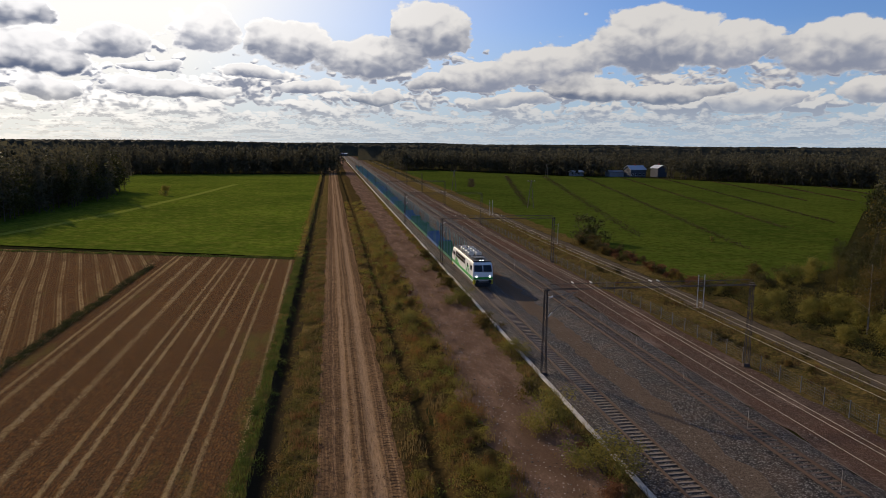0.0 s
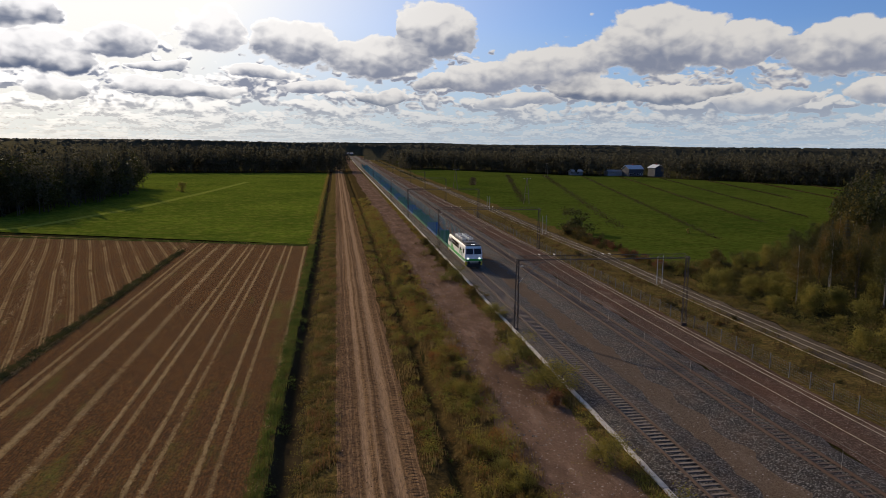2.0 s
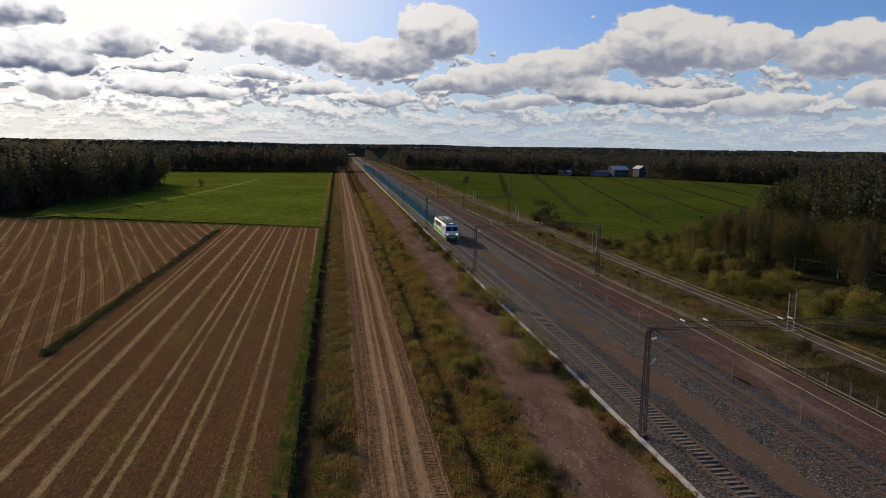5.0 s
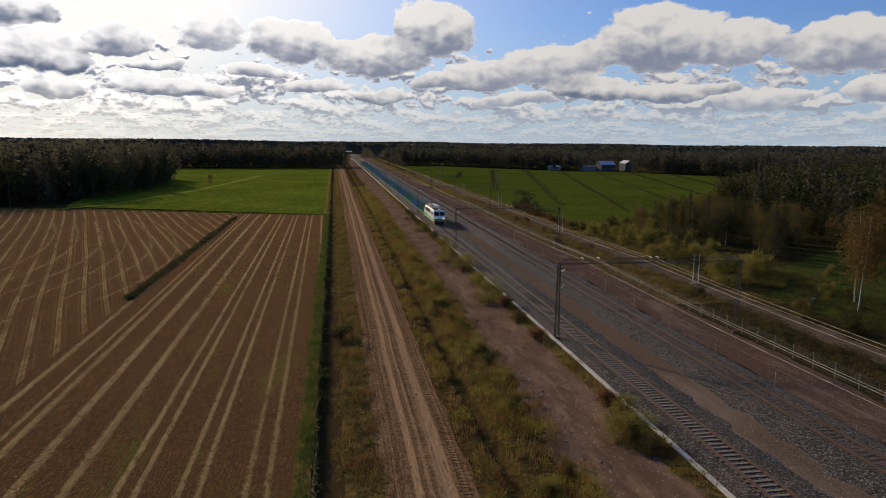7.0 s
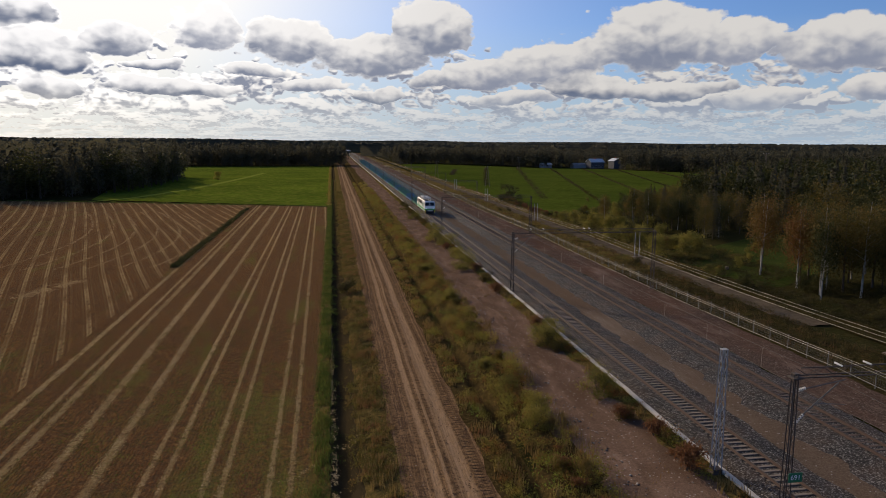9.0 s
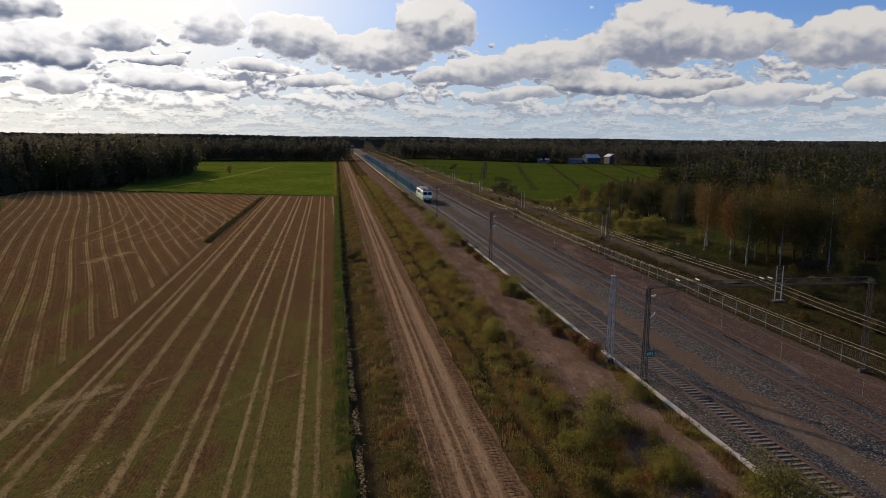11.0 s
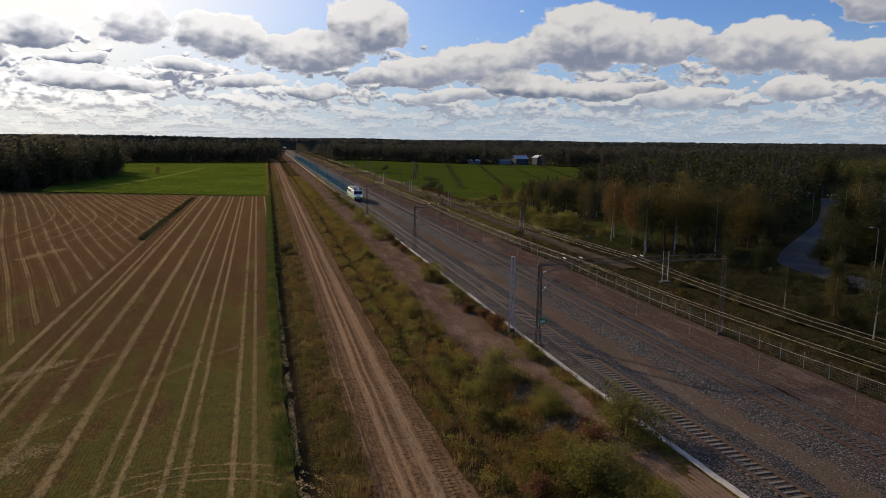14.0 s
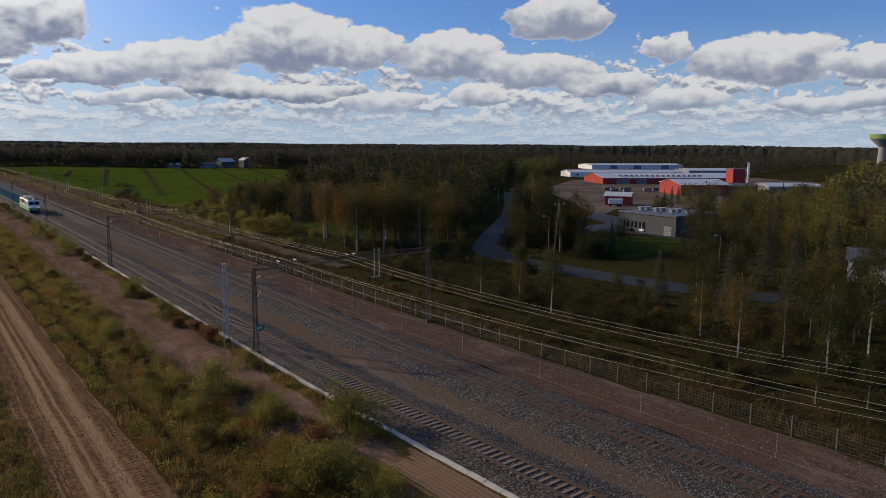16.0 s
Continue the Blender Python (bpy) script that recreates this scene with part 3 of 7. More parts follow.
MAT = dict(
    ground=turf("mixed_grass", (0.028, 0.029, 0.011), (0.042, 0.039, 0.014), (0.07, 0.05, 0.021)),
    stubble=field_rows("stubble"),
    meadow=turf("green_crop", (0.068, 0.102, 0.012), (0.122, 0.163, 0.018), (0.172, 0.178, 0.03), 0.65, 0.03, 0.6),
    # same crop east of the line, its greens lowered to hold cloud shadow
    meadow_east=turf("shaded_green_crop", (0.044, 0.068, 0.010), (0.072, 0.098, 0.014), (0.10, 0.108, 0.02), 0.5, 0.02, 0.7),
    lawn=turf("lawn", (0.033, 0.05, 0.012), (0.05, 0.068, 0.015), (0.08, 0.075, 0.024), 0.5, 0.1),
    verge=turf("dry_verge", (0.085, 0.068, 0.022), (0.13, 0.095, 0.032), (0.23, 0.145, 0.05), 0.6, 0.25, 2.4),
    lawn_pale=turf("pale_grass", (0.17, 0.21, 0.03), (0.21, 0.245, 0.04), (0.25, 0.25, 0.06), 0.5, 0.1),
    straw_pale=foliage("loose_straw", [(0.25, (0.52, 0.36, 0.165)), (0.5, (0.64, 0.46, 0.22)), (0.75, (0.70, 0.52, 0.27))], 0.25, 0.85),
    leaf_olive=foliage("leaves_olive", [(0.25, (0.085, 0.09, 0.024)), (0.5, (0.13, 0.13, 0.03)), (0.75, (0.19, 0.165, 0.036))], 0.35),
    plank=paint("brown_boards", (0.17, 0.105, 0.065), 0.9, 0, 0.5, (0.07, 0.045, 0.03), 4.0),
    willow=foliage("willow_leaves", [(0.25, (0.13, 0.125, 0.03)), (0.5, (0.2, 0.18, 0.04)), (0.75, (0.28, 0.23, 0.05))], 0.5),
    verge_leaf=foliage("dull_weed_leaves", [(0.22, (0.105, 0.07, 0.026)), (0.4, (0.10, 0.092, 0.024)), (0.6, (0.15, 0.13, 0.03)), (0.78, (0.19, 0.125, 0.038))], 0.45),
    # soil below the scrub, darkened for the shadows in gaps between clumps
    scrub_floor=turf("shaded_weedy_soil", (0.05, 0.036, 0.014), (0.085, 0.06, 0.022), (0.15, 0.10, 0.036), 0.6, 0.3, 2.6),
    # darker copy of the dry stalks, with the eastern shade in its colour
    straw_dim=foliage("shaded_stalks", [(0.25, (0.10, 0.07, 0.028)), (0.5, (0.14, 0.10, 0.04)), (0.75, (0.12, 0.07, 0.03))], 0.35, 0.85),
    pale_stone=stones("pale_stone", [(0.0, (0.2, 0.18, 0.16)), (0.6, (0.34, 0.31, 0.28)), (1.0, (0.5, 0.47, 0.43))], 3.0, 0.2),
    # wall grey set darker to include the shade on the grey building's front
    facade=paint("shaded_grey_render", (0.075, 0.08, 0.092), 0.85, 0, 0.3, (0.05, 0.05, 0.055), 0.4),
    # verge and scrub leaves east of the line, darkened for cloud and tree shadow
    verge_dim=turf("shaded_verge", (0.034, 0.03, 0.012), (0.053, 0.043, 0.016), (0.09, 0.06, 0.023), 0.5, 0.2, 2.0),
    scrub_dim=foliage("shaded_scrub_leaves", [(0.28, (0.044, 0.036, 0.014)), (0.45, (0.058, 0.052, 0.016)), (0.6, (0.08, 0.068, 0.019)), (0.75, (0.095, 0.055, 0.022))], 0.35),
    ditch=earth("ditch_mud", (0.035, 0.027, 0.015), (0.06, 0.046, 0.024), (0.08, 0.07, 0.035)),
    road=rutted("dirt_road"),
    bare=grit("bare_earth", [(0.15, (0.142, 0.09, 0.061)), (0.5, (0.178, 0.114, 0.077)), (0.85, (0.215, 0.142, 0.099))], 11.0, 0.12, (0.10, 0.062, 0.04), 0.8, (0.5, 0.45, 0.4), 0.3),
    tan=grit("sandy_grit", [(0.15, (0.095, 0.072, 0.052)), (0.5, (0.13, 0.10, 0.074)), (0.85, (0.175, 0.14, 0.108))], 9.0, 0.4, (0.128, 0.084, 0.054), 0.6, (0.36, 0.33, 0.3), 0.05),
    red=grit("reddish_grit", [(0.15, (0.072, 0.05, 0.039)), (0.5, (0.11, 0.078, 0.061)), (0.85, (0.165, 0.12, 0.096))], 9.0, 0.55, (0.105, 0.056, 0.037), 0.5, (0.3, 0.26, 0.23), 0.16),
    service=earth("service_track", (0.085, 0.068, 0.048), (0.135, 0.108, 0.078), (0.26, 0.22, 0.18), 0.3, 2.2, 0.5),
    yard=earth("yard_grit", (0.10, 0.082, 0.07), (0.19, 0.16, 0.135), (0.35, 0.31, 0.28), 0.05, 1.0, 0.4),
    ballast=stones("ballast", [(0.0, (0.032, 0.03, 0.027)), (0.5, (0.09, 0.084, 0.077)), (1.0, (0.28, 0.265, 0.245))], 9.0, 0.25),
    concrete=paint("pale_concrete", (0.46, 0.43, 0.38), 0.85, 0, 0.5, (0.14, 0.12, 0.09), 1.4),
    sleeper=paint("sleeper_concrete", (0.172, 0.138, 0.11), 0.9, 0, 0.7, (0.075, 0.055, 0.042), 2.2),
    sleeper_old=paint("sleeper_rusty", (0.09, 0.064, 0.051), 0.9, 0, 0.6, (0.045, 0.03, 0.024), 3.0),
    rust=paint("rail_rust", (0.056, 0.034, 0.027), 0.9, 0.0, 0.4, (0.035, 0.023, 0.019), 4.0),
    shine=paint("rail_head", (0.062, 0.044, 0.036), 0.8, 0.0, 0.4, (0.04, 0.026, 0.02), 3.0),
    steel=paint("galvanised_steel", (0.13, 0.128, 0.12), 0.75, 0.1, 0.4, (0.07, 0.06, 0.05), 3.0),
    steel_new=paint("new_galvanised_steel", (0.32, 0.325, 0.33), 0.75, 0.1, 0.2, (0.2, 0.2, 0.2), 3.0),
    steel_dark=paint("weathered_steel", (0.075, 0.06, 0.05), 0.85, 0.0, 0.4, (0.045, 0.033, 0.025), 3.0),
    wire=paint("wire_metal", (0.40, 0.37, 0.31), 0.5, 0.5, 0.1, (0.2, 0.17, 0.14), 1.0),
    porcelain=paint("porcelain", (0.7, 0.68, 0.64), 0.25, 0, 0.2),
    wood=paint("grey_wood", (0.17, 0.135, 0.10), 0.85, 0, 0.5, (0.05, 0.04, 0.03), 5.0),
    asphalt=paint("damp_asphalt", (0.010, 0.012, 0.016), 0.75, 0, 0.4, (0.006, 0.006, 0.008), 0.3),
    bark=paint("bark", (0.075, 0.055, 0.042), 0.95, 0, 0.4, (0.03, 0.025, 0.02), 4.0),
    birch_bark=paint("birch_bark", (0.34, 0.31, 0.27), 0.85, 0, 0.8, (0.045, 0.04, 0.035), 2.2),
    leaf_green=foliage("leaves_green", [(0.25, (0.03, 0.036, 0.012)), (0.5, (0.052, 0.055, 0.016)), (0.75, (0.088, 0.08, 0.021))], 0.3),
    leaf_yellow=foliage("leaves_yellow", [(0.25, (0.085, 0.07, 0.018)), (0.5, (0.13, 0.10, 0.023)), (0.75, (0.19, 0.115, 0.028))]),
    leaf_rust=foliage("leaves_rust", [(0.25, (0.13, 0.085, 0.025)), (0.5, (0.19, 0.105, 0.03)), (0.75, (0.17, 0.075, 0.025))]),
    # needle colours raised so the far woods look veiled by haze
    needle=foliage("hazy_needles", [(0.25, (0.078, 0.074, 0.051)), (0.5, (0.094, 0.088, 0.056)), (0.75, (0.118, 0.105, 0.06))], 0.4, 0.9),
    nettle=foliage("nettle_leaves", [(0.25, (0.12, 0.17, 0.03)), (0.5, (0.18, 0.23, 0.04)), (0.75, (0.27, 0.27, 0.06))], 0.6),
    stalk=foliage("stubble_stalks", [(0.25, (0.19, 0.072, 0.022)), (0.5, (0.27, 0.115, 0.033)), (0.75, (0.38, 0.20, 0.065))], 0.6, 0.85),
    rusty=foliage("withered_leaves", [(0.25, (0.15, 0.07, 0.034)), (0.5, (0.20, 0.092, 0.042)), (0.75, (0.24, 0.125, 0.055))], 0.4, 0.85),
    bank=foliage("bank_grass", [(0.25, (0.06, 0.085, 0.018)), (0.5, (0.09, 0.12, 0.024)), (0.75, (0.14, 0.14, 0.035))], 0.5),
    straw=foliage("dry_stalks", [(0.25, (0.18, 0.115, 0.04)), (0.5, (0.25, 0.18, 0.065)), (0.75, (0.22, 0.115, 0.048))], 0.4, 0.85),
    scrub=foliage("scrub_leaves", [(0.2, (0.26, 0.115, 0.035)), (0.33, (0.18, 0.145, 0.03)), (0.48, (0.235, 0.215, 0.04)), (0.62, (0.31, 0.25, 0.048)), (0.8, (0.38, 0.165, 0.05))], 0.5),
    white=paint("white_lacquer", (0.78, 0.78, 0.76), 0.4, 0, 0.2, (0.3, 0.26, 0.22), 1.2),
    green=paint("green_lacquer", (0.03, 0.36, 0.06), 0.4, 0, 0.2, (0.05, 0.1, 0.04), 1.2),
    grey=paint("grey_lacquer", (0.16, 0.16, 0.165), 0.5, 0, 0.4, (0.05, 0.045, 0.04), 1.2),
    black=paint("black_metal", (0.02, 0.02, 0.022), 0.6, 0.2, 0.3, (0.05, 0.04, 0.03), 2.0),
    alu=paint("bare_aluminium", (0.72, 0.73, 0.74), 0.3, 0.9, 0.15, (0.3, 0.28, 0.25), 2.0),
    wagon_green=paint("wagon_green", (0.03, 0.17, 0.085), 0.55, 0, 0.35, (0.05, 0.05, 0.035), 1.5),
    wagon_blue=paint("wagon_blue", (0.03, 0.11, 0.30), 0.55, 0, 0.35, (0.04, 0.05, 0.06), 1.5),
    teal=paint("stanchion_teal", (0.13, 0.25, 0.25), 0.5, 0.3, 0.3, (0.08, 0.07, 0.06), 2.0),
    glass=paint("dark_glass", (0.012, 0.014, 0.016), 0.08, 0, 0.0),
    yellow=paint("warning_yellow", (0.65, 0.5, 0.03), 0.5, 0, 0.2),
    brick=paint("red_cladding", (0.30, 0.035, 0.028), 0.75, 0, 0.3, (0.12, 0.03, 0.025), 0.3),
    plaster=paint("pale_plaster", (0.24, 0.245, 0.255), 0.85, 0, 0.3, (0.14, 0.135, 0.13), 0.4),
    roof_pale=paint("pale_sheet_roof", (0.5, 0.52, 0.54), 0.45, 0.2, 0.3, (0.25, 0.24, 0.23), 0.15),
    roof_dark=paint("dark_sheet_roof", (0.10, 0.11, 0.125), 0.5, 0.1, 0.3, (0.06, 0.055, 0.05), 0.3),
    sign=paint("sign_green", (0.02, 0.16, 0.07), 0.5, 0, 0.1),
    tower_green=paint("tower_green", (0.16, 0.26, 0.06), 0.6, 0, 0.2),
)
lamp_mat, LN, lb = material("lamp_glass", 0.2)
lb.inputs["Emission Color"].default_value, lb.inputs["Emission Strength"].default_value = (1, 0.97, 0.9, 1), 2.5
MAT["lamp"] = lamp_mat


# ---- mesh helpers ----
def mesh_np(name, verts, faces, mats=(), index=None, smooth=False):
    """A mesh from arrays: verts (n, 3), faces (m, 3 or 4)."""
    verts, faces = np.asarray(verts, np.float32), np.asarray(faces, np.int32)
    me = bpy.data.meshes.new(name)
    me.vertices.add(len(verts))
    me.vertices.foreach_set("co", verts.ravel())
    k = faces.shape[1]
    me.loops.add(faces.size)
    me.loops.foreach_set("vertex_index", faces.ravel())
    me.polygons.add(len(faces))
    me.polygons.foreach_set("loop_start", np.arange(0, faces.size, k, dtype=np.int32))
    for m in mats:
        me.materials.append(m)
    if index is not None:
        me.polygons.foreach_set("material_index", np.asarray(index, np.int32))
    if smooth:
        me.polygons.foreach_set("use_smooth", np.ones(len(faces), bool))
    me.update(calc_edges=True)
    return me


def to_mesh(name, bm, mat):
    me = bpy.data.meshes.new(name)
    bm.to_mesh(me)
    bm.free()
    for m in mat if isinstance(mat, (list, tuple)) else [mat]:
        me.materials.append(m)
    return me


def part(name, bm, mat, parent, label=""):
    me = bm if isinstance(bm, bpy.types.Mesh) else to_mesh(name, bm, mat)
    ob = new(name, me)
    ob.parent = parent
    return tagged(ob, label) if label else ob


def box(bm, x0, x1, y0, y1, z0, z1, bev=0.0):
    r = bmesh.ops.create_cube(bm, size=1)
    for v in r["verts"]:
        v.co = ((x0 + x1) / 2 + v.co.x * (x1 - x0), (y0 + y1) / 2 + v.co.y * (y1 - y0), (z0 + z1) / 2 + v.co.z * (z1 - z0))
    if bev:
        es = list({e for v in r["verts"] for e in v.link_edges})
        bmesh.ops.bevel(bm, geom=es, offset=bev, segments=1, affect="EDGES", profile=0.5)
    return bm


def cuboid(*a, bev=0.0):
    return box(bmesh.new(), *a, bev=bev)


def beam(bm, a, b, r, seg=4, r2=None):
    """A bar from a to b."""
    a, b = Vector(a), Vector(b)
    d = b - a
    q = d.to_track_quat("Z", "Y").to_matrix().to_4x4()
    bmesh.ops.create_cone(bm, cap_ends=True, segments=seg, radius1=r, radius2=r if r2 is None else r2, depth=d.length,
                          matrix=Matrix.Translation((a + b) / 2) @ q @ pose(0, 0, 0, 0, 0, 45 if seg == 4 else 0))
    return bm


def bar(a, b, r, seg=4, r2=None):
    return beam(bmesh.new(), a, b, r, seg, r2)


def disc(bm, c, r, depth, axis="X", seg=16):
    rot = {"X": pose(0, 0, 0, 0, 90, 0), "Y": pose(0, 0, 0, 90, 0, 0), "Z": pose(0, 0, 0)}[axis]
    bmesh.ops.create_cone(bm, cap_ends=True, segments=seg, radius1=r, radius2=r, depth=depth, matrix=Matrix.Translation(c) @ rot)
    return bm


def empty(name, m, label, category, group="", kind=""):
    ob = new(name)
    ob.matrix_basis = m
    return tagged(ob, label, category, group, kind)


rng = np.random.default_rng(11)


def wave(x, y, s=1.0, seed=0.0):
    """Smooth pseudo-random height, about -1 to 1, on arrays."""
    x, y = np.asarray(x) * s + seed, np.asarray(y) * s - seed * 0.7
    return (np.sin(1.7 * x + 2.3 * np.sin(0.6 * y)) + np.sin(1.3 * y + 1.9 * np.sin(0.8 * x + 1.1)) + 0.6 * np.sin(3.9 * x - 2.7 * y) + 0.5 * np.sin(5.3 * y + 3.1 * x)) / 3.1


# ---- the lie of the land ----
PROFILE_X = np.array([-400, -3.6, -2.2, -1.6, -0.9, -0.1, 0.9, 2.2, 5.0, 7.9, 9.8, 10.2, 10.8, 11.3, 15, 19, 22.6, 23.3, 24.1, 24.78, 24.9, 26.7, 26.82, 27.5, 28.7, 31.6, 33.3, 34.18, 34.3, 36.1, 36.22, 37.0, 38.2, 44, 46, 53, 56, 59, 70, 900])
PROFILE_Z = np.array([-0.3, -0.3, -0.15, -0.8, -0.85, -0.3, -0.05, 0.05, 0.12, 0.05, -0.08, -0.62, -0.62, -0.1, 0.0, 0.0, 0.0, 0.04, 0.27, 0.262, 0.2, 0.2, 0.262, 0.27, 0.04, 0.04, 0.27, 0.262, 0.215, 0.215, 0.262, 0.27, 0.04, 0.0, -0.15, 0.0, 0.0, -0.3, -0.35, -0.35])


def bend(y):
    """The line swings slightly to one side near the southern end."""
    return 0.00055 * np.maximum(0.0, -60.0 - np.asarray(y, float)) ** 2


def land(x, y):
    """Ground height at x (before the bend), y."""
    x, y = np.asarray(x, float), np.asarray(y, float)
    rough = np.where((x > -3.3) & (x < 22.5), 0.07, np.where(x > 45, 0.12, 0.03))
    rough = np.where((x > 1.8) & (x < 8.2), 0.03, rough)
    rough = np.where((x > 22.7) & (x < 44.5), 0.018, rough)
    ruts = np.where((x > 2) & (x < 8), -0.05 * np.exp(-((x - 4.35) / 0.3) ** 2) - 0.06 * np.exp(-((x - 6.25) / 0.4) ** 2), 0)
    x = x + np.where((x > 8.3) & (x < 13.5), 0.35 * wave(0 * x, y, 0.22, 4.0), 0.0)
    return np.interp(x, PROFILE_X, PROFILE_Z) + rough * wave(x, y, 0.9) + ruts


YS = np.concatenate([np.arange(-150, 130, 1.0), 130 + np.cumsum(np.geomspace(1.2, 60, 70))])


def zone(name, mat, x0, x1, label, category, nx=8, y0=-150, y1=1300, w0=0.0, w1=0.0, lift=0.0, freq=0.5):
    """A strip of ground along the line, with wavering edges."""
    ys = YS[(YS >= y0) & (YS <= y1)]
    u = np.linspace(0, 1, nx)
    a = x0 + w0 * wave(ys * 0 + x0, ys, freq, x0)
    b = x1 + w1 * wave(ys * 0 + x1, ys, freq, x1)
    X = a[:, None] * (1 - u) + b[:, None] * u
    Y = np.repeat(ys[:, None], nx, 1)
    Z = land(X, Y) + lift
    V = np.stack([X + bend(Y), Y, Z], -1).reshape(-1, 3)
    i = np.arange(len(ys) - 1)[:, None] * nx + np.arange(nx - 1)[None, :]
    i = i.ravel()
    F = np.stack([i, i + 1, i + 1 + nx, i + nx], -1)
    return tagged(new(name, mesh_np(name, V, F, [mat], smooth=True)), label, category, kind="structure")


def patch(name, mat, pts, z, label, category, step=0.0, kind="structure"):
    """A flat piece of ground inside a polygon."""
    bm = bmesh.new()
    bm.faces.new([bm.verts.new((x, y, z)) for x, y in pts])
    bmesh.ops.triangulate(bm, faces=bm.faces[:])
    bmesh.ops.recalc_face_normals(bm, faces=bm.faces[:])
    for f in bm.faces:
        if f.normal.z < 0:
            f.normal_flip()
    return tagged(new(name, to_mesh(name, bm, mat)), label, category, kind=kind)


def ribbon(name, mat, pts, width, z, label, category):
    """A road along a smooth line through pts."""
    P = np.array(pts, float)
    t = np.arange(len(P))
    tt = np.linspace(0, len(P) - 1, 14 * len(P))
    C = np.stack([np.interp(tt, t, P[:, 0]), np.interp(tt, t, P[:, 1])], -1)
    for _ in range(12):
        C[1:-1] = (C[:-2] + C[1:-1] + C[2:]) / 3
    d = np.gradient(C, axis=0)
    d /= np.linalg.norm(d, axis=1)[:, None]
    n = np.stack([-d[:, 1], d[:, 0]], -1)
    L, R = C + n * width / 2, C - n * width / 2
    V = np.concatenate([np.c_[L, np.full(len(L), z)], np.c_[R, np.full(len(R), z)]])
    k = len(C)
    i = np.arange(k - 1)
    F = np.stack([i, i + k, i + k + 1, i + 1], -1)
    ob = tagged(new(name, mesh_np(name, V, F, [mat])), label, category, kind="structure")
    return ob, C, n


# ground sheet
gx = np.concatenate([-np.geomspace(4000, 6, 30), PROFILE_X[2:-1], np.geomspace(80, 4000, 30)])
gx = np.unique(gx)
gy = np.concatenate([-np.geomspace(4000, 160, 8), YS[::2], np.geomspace(1700, 4500, 10)])
gy = np.unique(gy)
GX, GY = np.meshgrid(gx, gy)
GZ = np.interp(GX, PROFILE_X, PROFILE_Z) - 0.16
GV = np.stack([GX + np.where(np.abs(GX) < 60, bend(np.maximum(GY, -150)), 0), GY, GZ], -1).reshape(-1, 3)
gi = (np.arange(len(gy) - 1)[:, None] * len(gx) + np.arange(len(gx) - 1)[None, :]).ravel()
tagged(new("ground", mesh_np("ground", GV, np.stack([gi, gi + 1, gi + 1 + len(gx), gi + len(gx)], -1), [MAT["ground"]])),
       "rough olive autumn grassland reaching the horizon", "ground", kind="structure")

patch("stubble_field", MAT["stubble"], [(-115, -150), (-3.0, -150), (-3.0, 133), (-70, 155), (-115, 161)], -0.29, "harvested stubble field with pale straw rows", "field")
patch("hay_field", MAT["lawn"], [(-400, -150), (-117, -150), (-117, 162), (-400, 250)], -0.26, "short green grass beyond the stubble", "field")
patch("green_field", MAT["meadow"], [(-3.4, 136), (-3.4, 505), (-150, 488), (-110, 300), (-86, 165)], -0.25, "bright green young crop field", "field")
patch("green_field_east", MAT["meadow_east"], [(59, 99), (70, 101), (97, 115), (192, 221), (330, 345), (296, 345), (262, 407), (216, 478), (176, 491), (85, 600), (59, 560)], -0.45, "green crop field with dark drainage ditches", "field")

zone("field_edge", MAT["verge"], -3.5, -2.2, "weedy field margin", "verge", 5, w1=0.12)
zone("ditch", MAT["ditch"], -2.2, -0.1, "deep dark drainage ditch with muddy sides", "ditch", 10, y1=700, w0=0.12, w1=0.2)
zone("verge_west", MAT["verge"], -0.1, 2.2, "dry grass verge beside the dirt road", "verge", 6, y1=700, w0=0.2, w1=0.22)
zone("dirt_road", MAT["road"], 2.2, 7.9, "dirt road with packed wheel ruts", "road", 24, y1=900, w0=0.22, w1=0.25)
zone("scrub_strip", MAT["scrub_floor"], 7.9, 14.6, "rough weedy strip of autumn grass", "verge", 26, y1=900, w0=0.25, w1=1.3)
zone("earth_track", MAT["bare"], 14.6, 21.4, "bare stony brown earth beside the railway", "path", 10, w0=1.3, w1=0.7)
zone("weed_strip", MAT["verge"], 21.4, 22.72, "weedy strip along the cable trough", "verge", 5, w0=0.7)
zone("ballast_west", MAT["ballast"], 23.16, 28.9, "grey crushed stone ballast bed", "ballast", 48, w1=0.5, freq=0.8)
zone("grit_strip", MAT["tan"], 28.9, 31.4, "brown grit between the two tracks", "gravel", 8, w0=0.5, w1=0.7, freq=0.8)
zone("ballast_east", MAT["ballast"], 31.4, 38.2, "grey crushed stone ballast bed under rusty track", "ballast", 54, w0=0.7, w1=0.4, freq=0.8)
zone("red_grit", MAT["red"], 38.2, 44.6, "reddish gravel shoulder of the railway", "gravel", 10, w0=0.4, w1=0.5)
# south of y = 12 the eastern verges take the colour darkened for shadow
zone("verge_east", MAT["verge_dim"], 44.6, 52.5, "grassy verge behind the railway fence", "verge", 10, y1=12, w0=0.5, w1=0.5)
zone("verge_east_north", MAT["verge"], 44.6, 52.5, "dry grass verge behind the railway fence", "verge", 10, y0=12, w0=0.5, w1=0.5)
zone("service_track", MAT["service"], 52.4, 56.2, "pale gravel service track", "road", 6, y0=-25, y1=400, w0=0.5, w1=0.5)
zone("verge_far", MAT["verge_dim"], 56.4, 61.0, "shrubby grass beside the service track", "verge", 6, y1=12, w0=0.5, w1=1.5)
